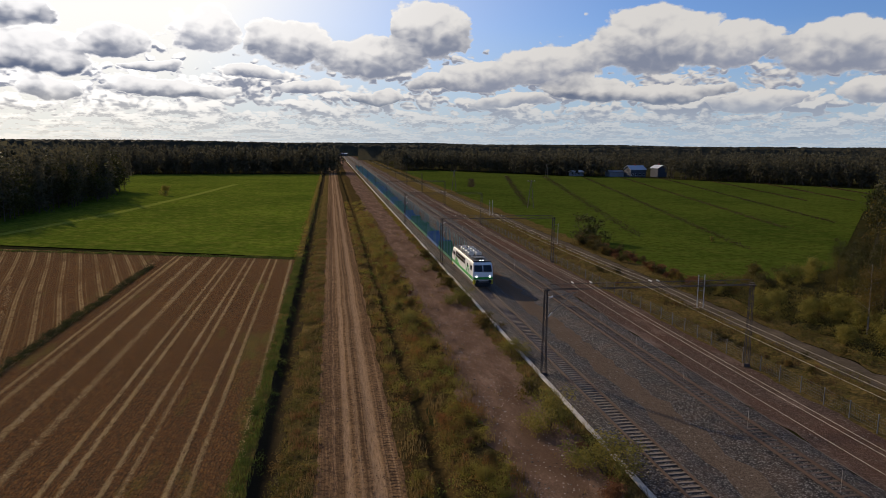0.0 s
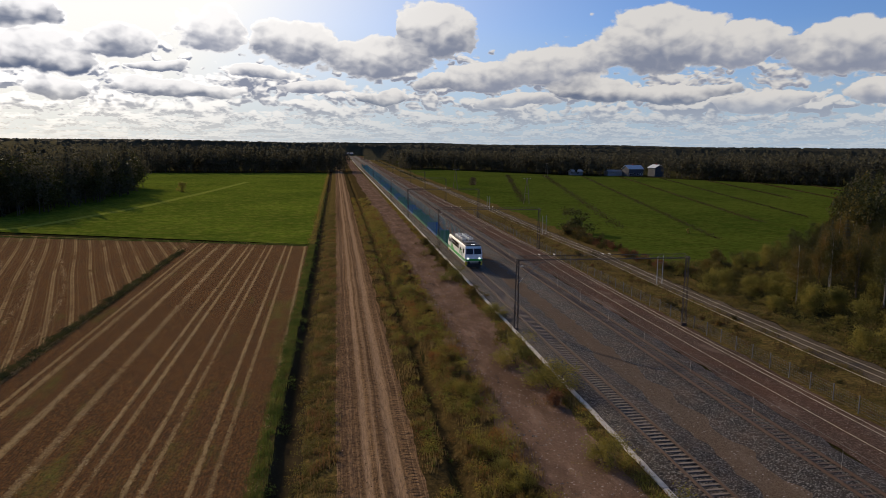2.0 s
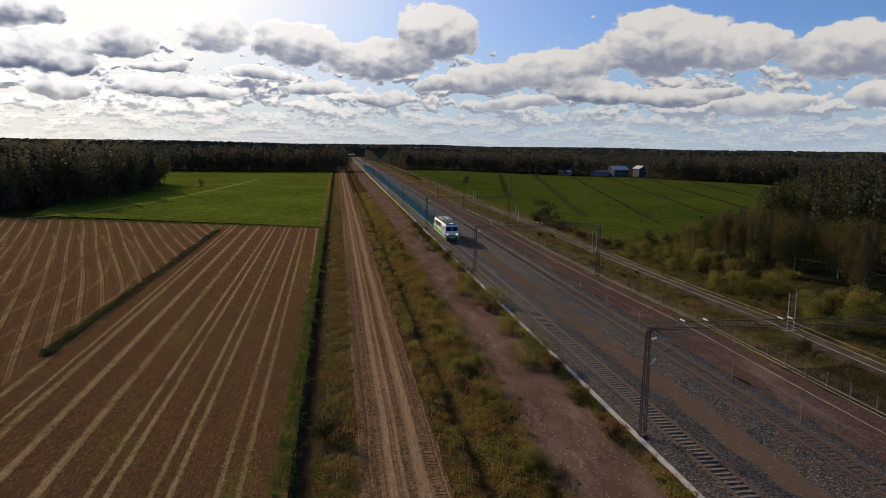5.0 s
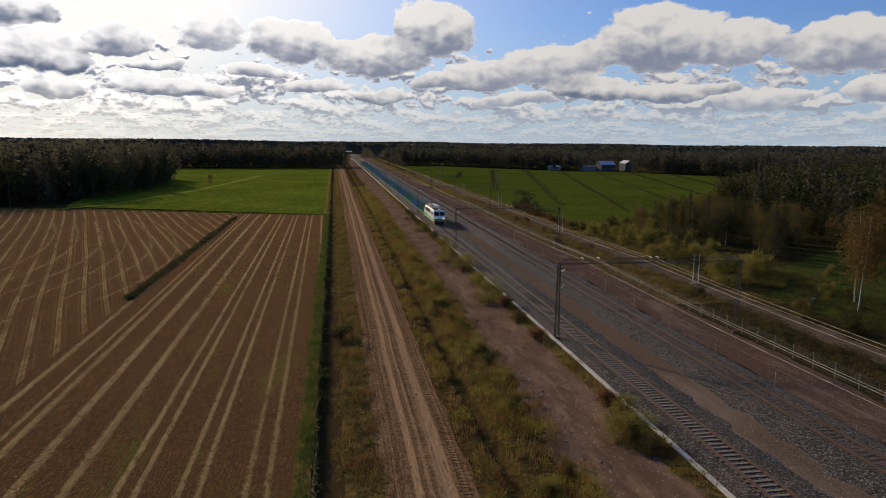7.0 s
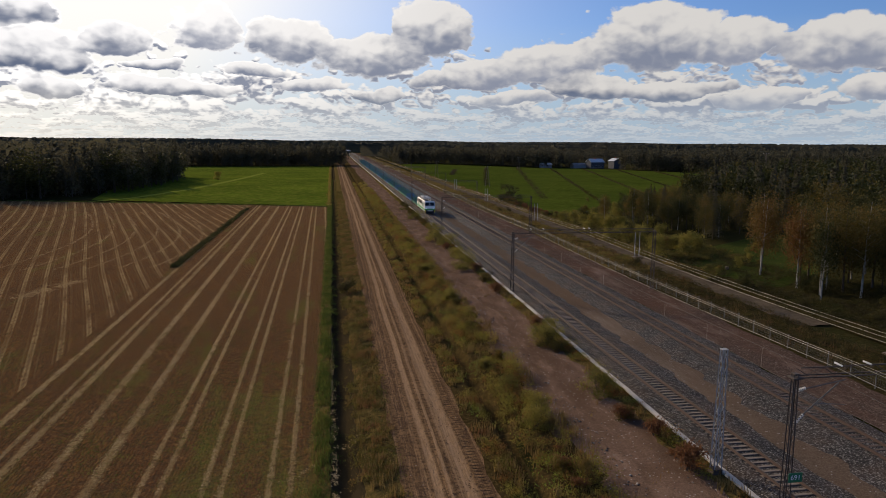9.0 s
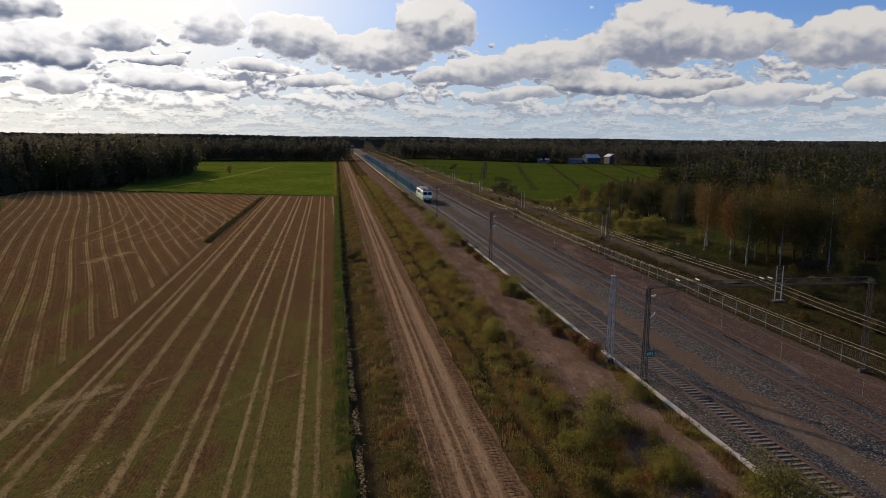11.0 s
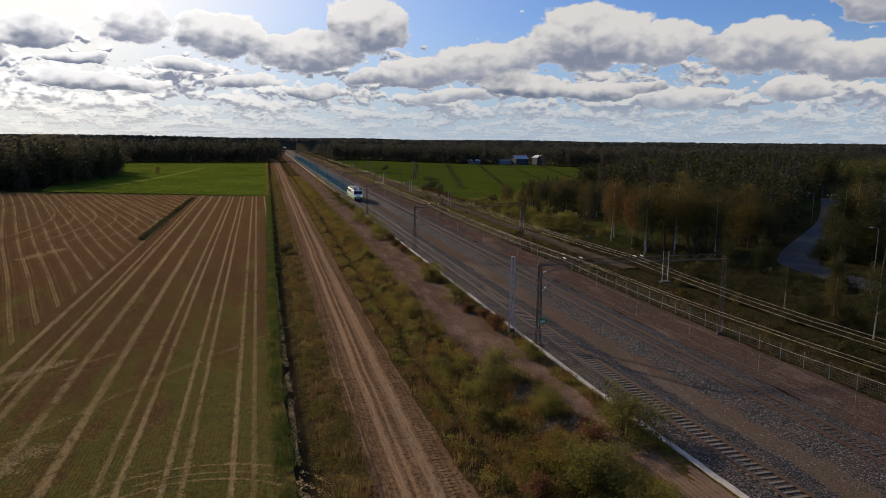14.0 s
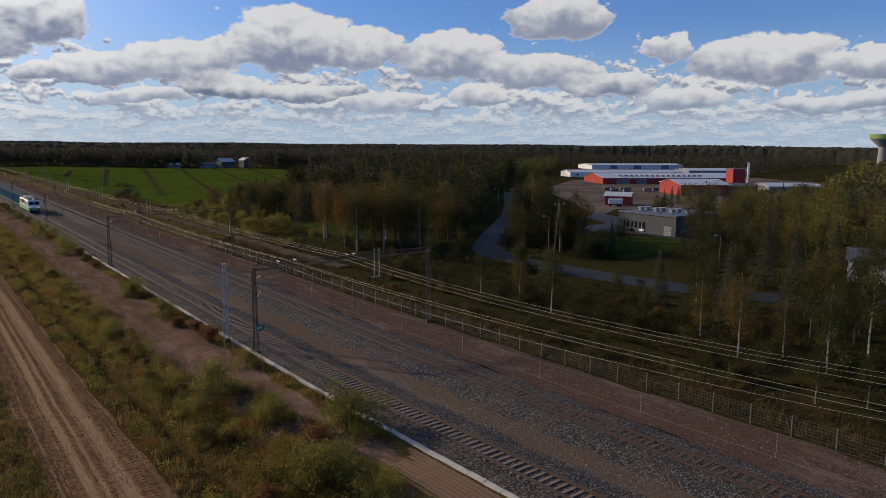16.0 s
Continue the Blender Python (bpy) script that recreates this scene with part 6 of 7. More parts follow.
for x, y, k, s in ((112, -90, 2, 0.75), (109, -87, 1, 0.8), (113, -84, 2, 0.7), (106, -91, 1, 0.7), (110.5, -93, 3, 0.75)):
    plant(k, x, y, s)
# young birches on the verge
for x, y, s in ((60.9, -53.6, 0.5), (60.6, -61.8, 0.5), (60.5, -67.7, 0.75), (63.5, -79.4, 0.45), (64.6, -86.1, 0.55), (62.4, -91.7, 0.72), (62.9, -100.1, 0.78), (65.7, -94.7, 0.5), (56.5, -106, 0.42), (54.2, -103, 0.4), (60.8, -110, 0.6)):
    plant(random.choice((0, 1, 1, 5)), x, y, s, -0.45)

SHRUB = [
    bush(1.9, 2.4, "verge_leaf", 61, "olive willow shrub by the cable trough"),
    bush(1.5, 1.9, "leaf_yellow", 62, "yellow-green shrub in dry weeds"),
    bush(2.6, 3.0, "willow", 63, "rounded green willow thicket", 2400, 0.072),
    bush(1.1, 1.4, "rusty", 64, "rust-brown dried weeds in a clump", 1500, 0.054),
    bush(2.2, 2.6, "scrub_dim", 65, "brownish shrub on the far verge", 1600, 0.085),
]
SHRUB.append(bush(2.3, 2.9, "willow", 66, "feathery yellow-green willow bush in dry weeds", 4200, 0.055))
SHRUB.append(bush(2.6, 3.0, "leaf_green", 59, "dark green roadside thicket", 1500, 0.09))
bush_used = [False] * len(SHRUB)


def shrub(k, x, y, s=1.0):
    m = pose(x + float(bend(y)), y, float(land(x, y)) - 0.03, 0, 0, random.uniform(0, 360))
    if bush_used[k]:
        ob = copy_thing(SHRUB[k], m)
    else:
        SHRUB[k].matrix_basis, ob, bush_used[k] = m, SHRUB[k], True
    ob.scale = (s * random.uniform(0.85, 1.2), s * random.uniform(0.85, 1.2), s * random.uniform(0.85, 1.15))
    return ob


MASS = {}
THICKET = {0: "olive willow scrub behind the railway", 1: "yellow-green scrub behind the railway", 2: "rounded willow scrub by the service track", 3: "rust-brown withered weeds behind the fence",
           4: "brownish low scrub on the far verge", 6: "dark green scrub below the trees"}


def mass(k, x, y, s=1.0):
    """One more bush for the joined scrub on the far side."""
    MASS.setdefault(k, []).append((x + float(bend(y)), y, float(land(x, y)) - 0.03, s * random.uniform(0.85, 1.2), random.uniform(0.85, 1.15), random.uniform(0, 6.283)))


random.seed(8)
for x, y, k, s in ((20.0, 49.1, 5, 1.1), (21.4, 41.3, 5, 1.15), (20.6, 56.5, 1, 0.9), (20.4, 37.5, 3, 1.2), (20.6, 26.4, 5, 0.8), (20.0, 15.6, 5, 1.1), (21.3, 12.6, 3, 1.2), (21.2, 5, 1, 0.8), (20.3, -28.5, 5, 1.05),
                   (21.0, -22.1, 3, 1.1), (21.1, -2.2, 3, 1.2), (20.6, -31, 1, 0.6), (20.9, -57.2, 3, 1.3), (20.0, -48.4, 3, 1.0), (20.9, -67, 5, 0.6), (20.6, -85.5, 5, 1.45), (16.9, -81, 5, 0.8), (15.4, -93, 5, 1.1),
                   (17.5, -87, 3, 1.3), (14.3, -75, 5, 1.1), (13.0, -83, 1, 0.9), (11.5, -92, 3, 1.2), (18.4, -84, 3, 1.0), (20.4, -29, 0, 0.7), (12.4, -66, 1, 0.9), (16.5, -96, 5, 0.9), (13.6, -99, 1, 1.0),
                   (22.0, 68, 5, 0.8), (21.5, 80, 1, 1.0), (20.9, 92, 5, 1.0), (21.2, 104, 1, 1.1), (21.0, 118, 0, 1.1), (21.4, 131, 1, 1.0), (63.2, 154.3, 6, 2.2), (20.4, -42.9, 5, 0.8), (20.5, -48.4, 1, 0.7), (21.2, -51.7, 3, 1.0), (21.7, -24.3, 2, 0.6), (11.9, -81.6, 1, 1.0), (14.7, -91.9, 5, 1.1), (17.2, -80.1, 5, 0.75), (21.4, -83.2, 5, 0.7), (15.7, -90.6, 5, 0.95), (15.9, -72.4, 5, 1.1)):
    ob = shrub(k, x, y, s * 1.2)
    if k != 3 and x > 18 and y > -75:
        ob.scale.x, ob.scale.y, ob.scale.z = ob.scale.x * 1.2, ob.scale.y * 1.2, ob.scale.z
for i in range(22):
    mass(6, random.uniform(95, 114), random.uniform(-34, -12), random.uniform(0.9, 1.5))
for x, y in ((98, -41), (99.5, -40), (101, -41.5), (102.5, -39.5), (100.5, -38.5), (76, -31), (79, -43), (77, -29), (78.5, -45)):
    shrub(6, x, y, random.uniform(1.3, 1.8))
for i in range(44):
    mass(random.choice((6, 4, 6)), random.uniform(57, 80), random.uniform(-112, -18), random.uniform(0.6, 1.1))
for i in range(40):
    yy = random.uniform(-110, 120)
    shrub(random.choice((0, 1, 1, 3)), random.uniform(11.4, 14.4), yy, random.uniform(0.45, 0.85))
for i in range(90):
    yy = -110 + 260 * random.random() ** 1.2
    shrub(random.choice((1, 5, 5, 3, 0)), random.gauss(12.9, 1.0), yy, random.uniform(0.4, 0.8))
for i in range(28):
    yy = random.uniform(-60, 180)
    shrub(random.choice((0, 1, 3)), random.uniform(20.9, 22.3), yy, random.uniform(0.3, 0.6))
for i in range(85):
    yy = random.uniform(-112, 105)
    xx = random.uniform(57, 70) if yy > -20 else random.uniform(47, 74)
    if inside(np.array([xx]), np.array([yy]), CLEAR)[0]:
        continue
    if np.min(np.linalg.norm(near_road - np.array([xx, yy]), axis=1)) < 6:
        continue
    mass(random.choice((0, 1, 6, 6, 4, 4) if yy < 15 else (0, 0, 1, 2, 2)), xx, yy, random.uniform(0.5, 1.15))
for i in range(34):
    mass(random.choice((0, 2, 2, 2)), random.uniform(58.5, 72), random.uniform(24, 84), random.uniform(0.9, 1.5))
for i in range(36):
    yy = random.uniform(-115, 130)
    mass(random.choice((0, 1, 3, 4)), random.uniform(46, 52.5), yy, random.uniform(0.3, 0.6))
for i in range(46):
    yy = random.uniform(98, 152)
    mass(random.choice((3, 3, 4, 1)), random.uniform(58.5, 62.5), yy, random.uniform(0.9, 1.6))
for i in range(26):
    mass(random.choice((2, 4, 2, 1)), random.uniform(62, 100), random.uniform(60, 108), random.uniform(0.8, 1.5))
for i in range(14):
    mass(random.choice((2, 1)), *((lambda t: (59 + 28 * t + random.uniform(-2, 2), 4 + 30 * t + random.uniform(-3, 3)))(random.random())), random.uniform(0.35, 0.7))
for k, things in MASS.items():
    src = next(c for c in SHRUB[k].children if c.name.startswith("foliage")).data
    v0 = np.array([v.co for v in src.vertices])
    V = np.concatenate([np.stack([(v0[:, 0] * math.cos(a) - v0[:, 1] * math.sin(a)) * s + x, (v0[:, 0] * math.sin(a) + v0[:, 1] * math.cos(a)) * s + y, v0[:, 2] * s * q + z], -1) for x, y, z, s, q, a in things])
    tagged(new("thicket", mesh_np("thicket", V, np.arange(len(V)).reshape(-1, 3), [src.materials[0]])), THICKET[k], "thicket", kind="stuff")


def blades(name, n, x0, x1, y0, y1, hmin, hmax, mat, label, seed, per=6, spread=0.16, width=0.03, clump=0.0, cat="grass"):
    """Tufts of thin upright blades over a strip."""
    g = np.random.default_rng(seed)
    x, y = g.uniform(x0, x1, n), y0 + (y1 - y0) * g.random(n) ** 1.25
    keep = wave(x, y, 0.8, seed) > clump
    x, y = x[keep], y[keep]
    h = g.uniform(hmin, hmax, len(x)) * (1 + 0.35 * wave(x, y, 0.35, seed + 3))
    z = land(x, y)
    x = x + bend(y)
    x, y, z, h = (np.repeat(v, per) for v in (x, y, z, h))
    m = len(x)
    bx, by = x + g.normal(0, spread, m), y + g.normal(0, spread, m)
    an = g.random(m) * 6.283
    lean = h * 0.45
    tx, ty = bx + np.cos(an) * lean * g.random(m), by + np.sin(an) * lean * g.random(m)
    wx, wy = -np.sin(an) * width, np.cos(an) * width
    V = np.stack([np.stack([bx - wx, by - wy, z - 0.03], -1), np.stack([bx + wx, by + wy, z - 0.03], -1), np.stack([tx, ty, z + h * g.uniform(0.6, 1.1, m)], -1)], 1).reshape(-1, 3)
    return tagged(new(name, mesh_np(name, V, np.arange(3 * m).reshape(m, 3), [mat])), label, cat, kind="stuff")


def herbs(name, n, x0, x1, y0, y1, hmin, hmax, mat, label, seed, per=14, spread=0.28, size=0.09, clump=-0.1, follow=True, cat="weeds"):
    """Low leafy clumps over a strip."""
    g = np.random.default_rng(seed)
    x, y = g.uniform(x0, x1, n), y0 + (y1 - y0) * g.random(n) ** 1.25
    keep = wave(x, y, 0.45, seed) > clump
    x, y = x[keep], y[keep]
    h = g.uniform(hmin, hmax, len(x)) * (0.65 + 0.9 * np.maximum(0, wave(x, y, 0.5, seed + 2)))
    z = land(x, y) if follow else np.full(len(x), -0.3)
    x = x + bend(y)
    x, y, z, h = (np.repeat(v, int(per * 1.7)) for v in (x, y, z, h))
    m = len(x)
    P = np.stack([x + g.normal(0, spread, m), y + g.normal(0, spread, m), z + h * g.random(m) ** 0.7], -1)
    V, F = cards(P, 0.78 * size * g.uniform(0.6, 1.5, m), seed)
    return tagged(new(name, mesh_np(name, V, F, [mat])), label, cat, kind="stuff")


blades("verge_grass", 9000, -0.1, 2.3, -135, 160, 0.25, 0.6, MAT["straw"], "dry yellow-brown grass beside the dirt road", 70)
herbs("verge_herbs", 5200, -0.2, 2.1, -135, 200, 0.15, 0.5, MAT["verge_leaf"], "low olive weeds beside the dirt road", 71)
herbs("scrub_weeds", 4200, 8.3, 9.75, -135, 260, 0.2, 0.75, MAT["scrub"], "olive and yellow autumn weeds by the dirt road", 72, per=24, spread=0.22, size=0.058, clump=-0.12)
herbs("scrub_thicket", 6000, 11.05, 15.0, -135, 260, 0.3, 1.2, MAT["scrub"], "dense olive and yellow autumn weeds", 69, per=28, spread=0.26, size=0.062, clump=0.08)
herbs("scrub_clumps", 2300, 11.3, 14.9, -135, 200, 0.8, 2.0, MAT["scrub"], "bushy yellow-green clumps of autumn weeds", 87, per=90, spread=0.36, size=0.065, clump=0.12)
herbs("verge_clumps", 420, 0.2, 1.9, -135, 120, 0.4, 0.9, MAT["verge_leaf"], "bushy clumps on the road verge", 88, per=36, spread=0.26, size=0.075, clump=-0.05)
blades("scrub_grass", 9000, 11.2, 15.8, -135, 220, 0.35, 1.0, MAT["straw"], "tall dry grass between road and railway", 73)
blades("roadside_grass", 4500, 8.0, 9.8, -135, 220, 0.3, 0.75, MAT["straw"], "dry rusty grass along the dirt road", 66)
herbs("rusty_clumps", 420, 8.6, 15.2, -135, 150, 0.5, 1.1, MAT["leaf_rust"], "rust-coloured clumps of withered plants", 67, per=40, spread=0.3, size=0.075, clump=0.0)
herbs("scrub_green", 2200, 8.6, 14.8, -135, 200, 0.3, 0.9, MAT["nettle"], "patches of green weeds", 74, clump=0.3)
blades("earth_tufts", 1500, 15.5, 20.5, -135, 180, 0.1, 0.35, MAT["straw"], "sparse dry tufts on bare earth", 75, clump=0.3)
herbs("trough_weeds", 2500, 21.2, 22.6, -88, 260, 0.2, 0.6, MAT["scrub"], "weeds along the cable trough", 76, clump=0.05)
blades("trough_grass", 2500, 21.3, 22.65, -88, 200, 0.3, 0.8, MAT["straw"], "rusty dry stalks along the cable trough", 77, clump=0.0)
blades("hedge_grass", 4600, -3.2, -2.2, -140, 134, 0.25, 0.6, MAT["bank"], "tall green grass on the ditch bank", 57, per=7, spread=0.14, width=0.022, clump=-0.4)
herbs("nettle_hedge", 3600, -3.4, -2.3, -140, 134, 0.1, 0.6, MAT["bank"], "green nettle hedge on the ditch bank", 78, per=16, spread=0.26, size=0.05, clump=-0.2)
herbs("scrub_ditch_weeds", 900, 9.9, 11.1, -135, 200, 0.15, 0.6, MAT["verge_leaf"], "weeds growing in the scrub ditch", 63, per=20, spread=0.2, size=0.06, clump=0.05)
herbs("ditch_weeds", 3000, -0.8, 0.2, -140, 300, 0.15, 0.55, MAT["verge_leaf"], "weeds on the ditch bank", 79, per=12, spread=0.2, size=0.075, clump=-0.2)
herbs("ditch_herbs", 1500, -2.3, -1.5, -140, 300, 0.1, 0.5, MAT["bank"], "green weeds hanging into the ditch", 68, per=12, spread=0.2, size=0.075, clump=0.0)
herbs("field_ditch_plants", 1500, -28.8, -27.7, 24, 128, 0.2, 0.7, MAT["leaf_green"], "dark green plants in the field ditch", 80, per=14, spread=0.22, clump=-2, follow=False)
# southern weeds carry the shade in their leaf colour, northern ones are lighter
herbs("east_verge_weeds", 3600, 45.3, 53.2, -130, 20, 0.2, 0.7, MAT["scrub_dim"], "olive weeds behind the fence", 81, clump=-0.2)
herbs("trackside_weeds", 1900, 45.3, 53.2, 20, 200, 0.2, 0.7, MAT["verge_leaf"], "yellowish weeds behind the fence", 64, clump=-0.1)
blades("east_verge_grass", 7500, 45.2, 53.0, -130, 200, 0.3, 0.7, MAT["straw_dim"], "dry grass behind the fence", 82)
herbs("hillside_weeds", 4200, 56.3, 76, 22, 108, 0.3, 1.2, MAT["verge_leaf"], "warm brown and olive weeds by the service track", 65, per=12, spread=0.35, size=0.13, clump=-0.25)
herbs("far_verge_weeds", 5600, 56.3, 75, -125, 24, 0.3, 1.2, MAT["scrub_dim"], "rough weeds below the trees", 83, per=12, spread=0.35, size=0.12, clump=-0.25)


def ditch_line(name, a, b, w, n, seed, mat="scrub"):
    g = np.random.default_rng(seed)
    t = g.random(n)
    P = np.stack([a[0] + (b[0] - a[0]) * t + g.normal(0, w, n), a[1] + (b[1] - a[1]) * t + g.normal(0, w, n), -0.4 + (0.25 + 0.55 * np.maximum(0, wave(t * 90, t * 0, 1.0, seed))) * g.random(n)], -1)
    V, F = cards(P, 0.17 * g.uniform(0.6, 1.5, n), seed)
    return tagged(new(name, mesh_np(name, V, F, [MAT[mat]])), "dark weeds in a field drain", "weeds", kind="stuff")


DRAINS = (((94, 446), (77, 361), 0.9), ((129, 492), (75, 248), 0.9), ((158, 496), (79, 162), 1.1), ((183, 480), (94, 139), 0.7), ((212, 483), (128, 173), 0.7), ((231, 451), (153, 186), 0.6),
          ((250, 422), (203, 266), 0.6), ((275, 410), (225, 266), 0.6), ((294, 385), (260, 287), 0.6))
for k, (a, b, w) in enumerate(DRAINS):
    ditch_line("field_drain", a, b, w, 3600, 90 + k, "scrub_dim")
ditch_line("field_boundary", (-3.6, 134.3), (-112, 163), 0.4, 7000, 97, "bank")
ditch_line("west_drain", (-62, 2), (-108, 122), 0.5, 4000, 98, "bank")
ditch_line("meadow_edge", (-3.0, 136), (-3.0, 500), 0.5, 7000, 99, "scrub")


herbs("south_weeds", 4200, 14.5, 18.8, -135, -72, 0.2, 1.0, MAT["scrub"], "tall autumn weeds spreading to the trough", 84, per=16, clump=0.12)
blades("south_grass", 4200, 14.5, 19.2, -135, -72, 0.4, 1.0, MAT["straw"], "rusty tall dry grass near the trough", 85, clump=0.0)
herbs("field_green", 9000, -26, -3.6, -140, -30, 0.03, 0.16, MAT["nettle"], "sprouting green weeds in the stubble", 86, per=5, spread=0.3, size=0.06, clump=0.15, follow=False)


# short stalks and sprouting weeds that give the stubble its grain
blades("stubble_stalks", 46000, -62, -3.7, -122, 130, 0.06, 0.2, MAT["stalk"], "short brown stubble stalks", 114, per=3, spread=0.2, width=0.022, clump=-0.35, cat="stubble")
blades("stubble_sprouts", 30000, -62, -3.7, -122, -15, 0.06, 0.18, MAT["bank"], "green sprouts between the stubble", 115, per=4, spread=0.22, width=0.028, clump=-0.1, cat="sprouts")


# loose stones and straw
def lumps(name, n, x0, x1, y0, y1, smin, smax, mat, label, seed, cat):
    g = np.random.default_rng(seed)
    base = np.array([(1, 0, 0), (-1, 0, 0), (0, 1, 0), (0, -1, 0), (0, 0, 1), (0, 0, -0.6)], float)
    tri = np.array([(0, 2, 4), (2, 1, 4), (1, 3, 4), (3, 0, 4), (2, 0, 5), (1, 2, 5), (3, 1, 5), (0, 3, 5)])
    x, y = g.uniform(x0, x1, n), g.uniform(y0, y1, n)
    s = g.uniform(smin, smax, n) ** 1.0
    V = base[None] * s[:, None, None] * g.uniform(0.6, 1.3, (n, 6, 1)) * np.array([1, 1, 0.6])
    V = V + np.stack([x + bend(y), y, land(x, y) + 0.02], -1)[:, None]
    F = tri[None] + (6 * np.arange(n))[:, None, None]
    return tagged(new(name, mesh_np(name, V.reshape(-1, 3), F.reshape(-1, 3), [mat])), label, cat, kind="stuff")


lumps("earth_rubble", 500, 15.3, 17.3, -110, 90, 0.04, 0.16, MAT["pale_stone"], "pale rubble stones along the weeds", 105, "stones")
lumps("earth_stones", 1500, 15.4, 20.8, -130, 120, 0.03, 0.09, MAT["pale_stone"], "pale loose stones on bare earth", 101, "stones")
lumps("ballast_stones", 11000, 23.3, 28.8, -125, 30, 0.03, 0.07, MAT["ballast"], "loose grey ballast stones", 102, "stones")
lumps("ballast_stones_east", 8000, 31.6, 38.2, -120, 60, 0.03, 0.075, MAT["ballast"], "loose grey ballast stones under the rusty track", 103, "stones")
lumps("road_clods", 5000, 2.3, 7.8, -130, 60, 0.02, 0.07, MAT["bare"], "small clods on the dirt road", 104, "soil")

def straw_bits(name, lines, label, seed, per_metre=7, spread=0.17):
    """Loose straw lying in rows: each line is a list of ground points."""
    g = np.random.default_rng(seed)
    out = []
    for ln in lines:
        ln = np.array(ln, float)
        for a, b in zip(ln, ln[1:]):
            n = int(np.linalg.norm(b - a) * per_metre)
            t = g.random(n)[:, None]
            out.append(a + (b - a) * t + g.normal(0, spread, (n, 2)) * np.array([1, 0.4]))
    P = np.concatenate(out)
    keep = wave(P[:, 0], P[:, 1], 0.7, seed) > -0.45
    P = P[keep]
    n = len(P)
    V, F = cards(np.c_[P, np.full(n, -0.24) + 0.05 * g.random(n)], 0.08 * g.uniform(0.5, 1.4, n), seed)
    V[:, 2] = -0.27 + np.abs(V[:, 2] + 0.24) * 0.7
    return tagged(new(name, mesh_np(name, V, F, [MAT["straw_pale"]])), label, "straw", kind="stuff")


rows_y = np.arange(-140, 134, 4.0)
for k, (c0, hw) in enumerate(SWATHS):
    row = [np.stack([c0 - SLANT * (rows_y - 33), rows_y], -1)]
    straw_bits("straw_row", row, "pale loose straw left in a row", 130 + k, int(150 * hw), hw * 0.48)
ARCS = []
for k in (1, 4):
    u = np.linspace(0, 1, 16)
    ARCS.append(np.stack([-60 + 7 * k + 36 * u ** 1.5, -122 + 4 * k + 62 * u], -1))
for k in range(6):
    u = np.linspace(0, 1, 14)
    ARCS.append(np.stack([-32 - 5 * k - 16 * u + 22 * np.sin(u * 1.6) * (1 - u), 24 + 96 * u], -1))
straw_bits("straw_arcs", ARCS, "curved straw tracks where the harvester turned", 111, 26, 0.22)

turn = np.radians(np.arange(12, 172, 4.0))
CIRCLES = [np.stack([-7.5 + r * np.cos(turn), -92.5 + r * np.sin(turn)], -1) for r in (7.6, 8.5, 9.6)]
straw_bits("straw_circles", CIRCLES, "pale curved wheel tracks in the stubble", 112, 40, 0.16)
straw_bits("straw_heap", [[(-23.5, -84), (-20, -80), (-17.5, -77.5)], [(-22, -80), (-19, -81.5)], [(-28, -66), (-21, -58)], [(-44, 2), (-40, 14)]], "loose straw spilt on the stubble", 113, 260, 0.75)

# old planks lying beside the trough
boards = empty("plank_row", pose(0, 0, 0), "row of long weathered planks on the ground", "planks")
for i in range(9):
    x = 19.5 + 0.36 * i
    pl = cuboid(-0.12, 0.12, -6.5 + random.uniform(-0.6, 0.6), 6.5 + random.uniform(-1, 1), 0, 0.09, bev=0.012)
    o = part("plank", pl, MAT["plank"], boards)
    o.matrix_basis = pose(x + float(bend(-98)) - 0.2, -98, 0.1, 0, 0, random.uniform(-0.4, 0.4) + 2.0)


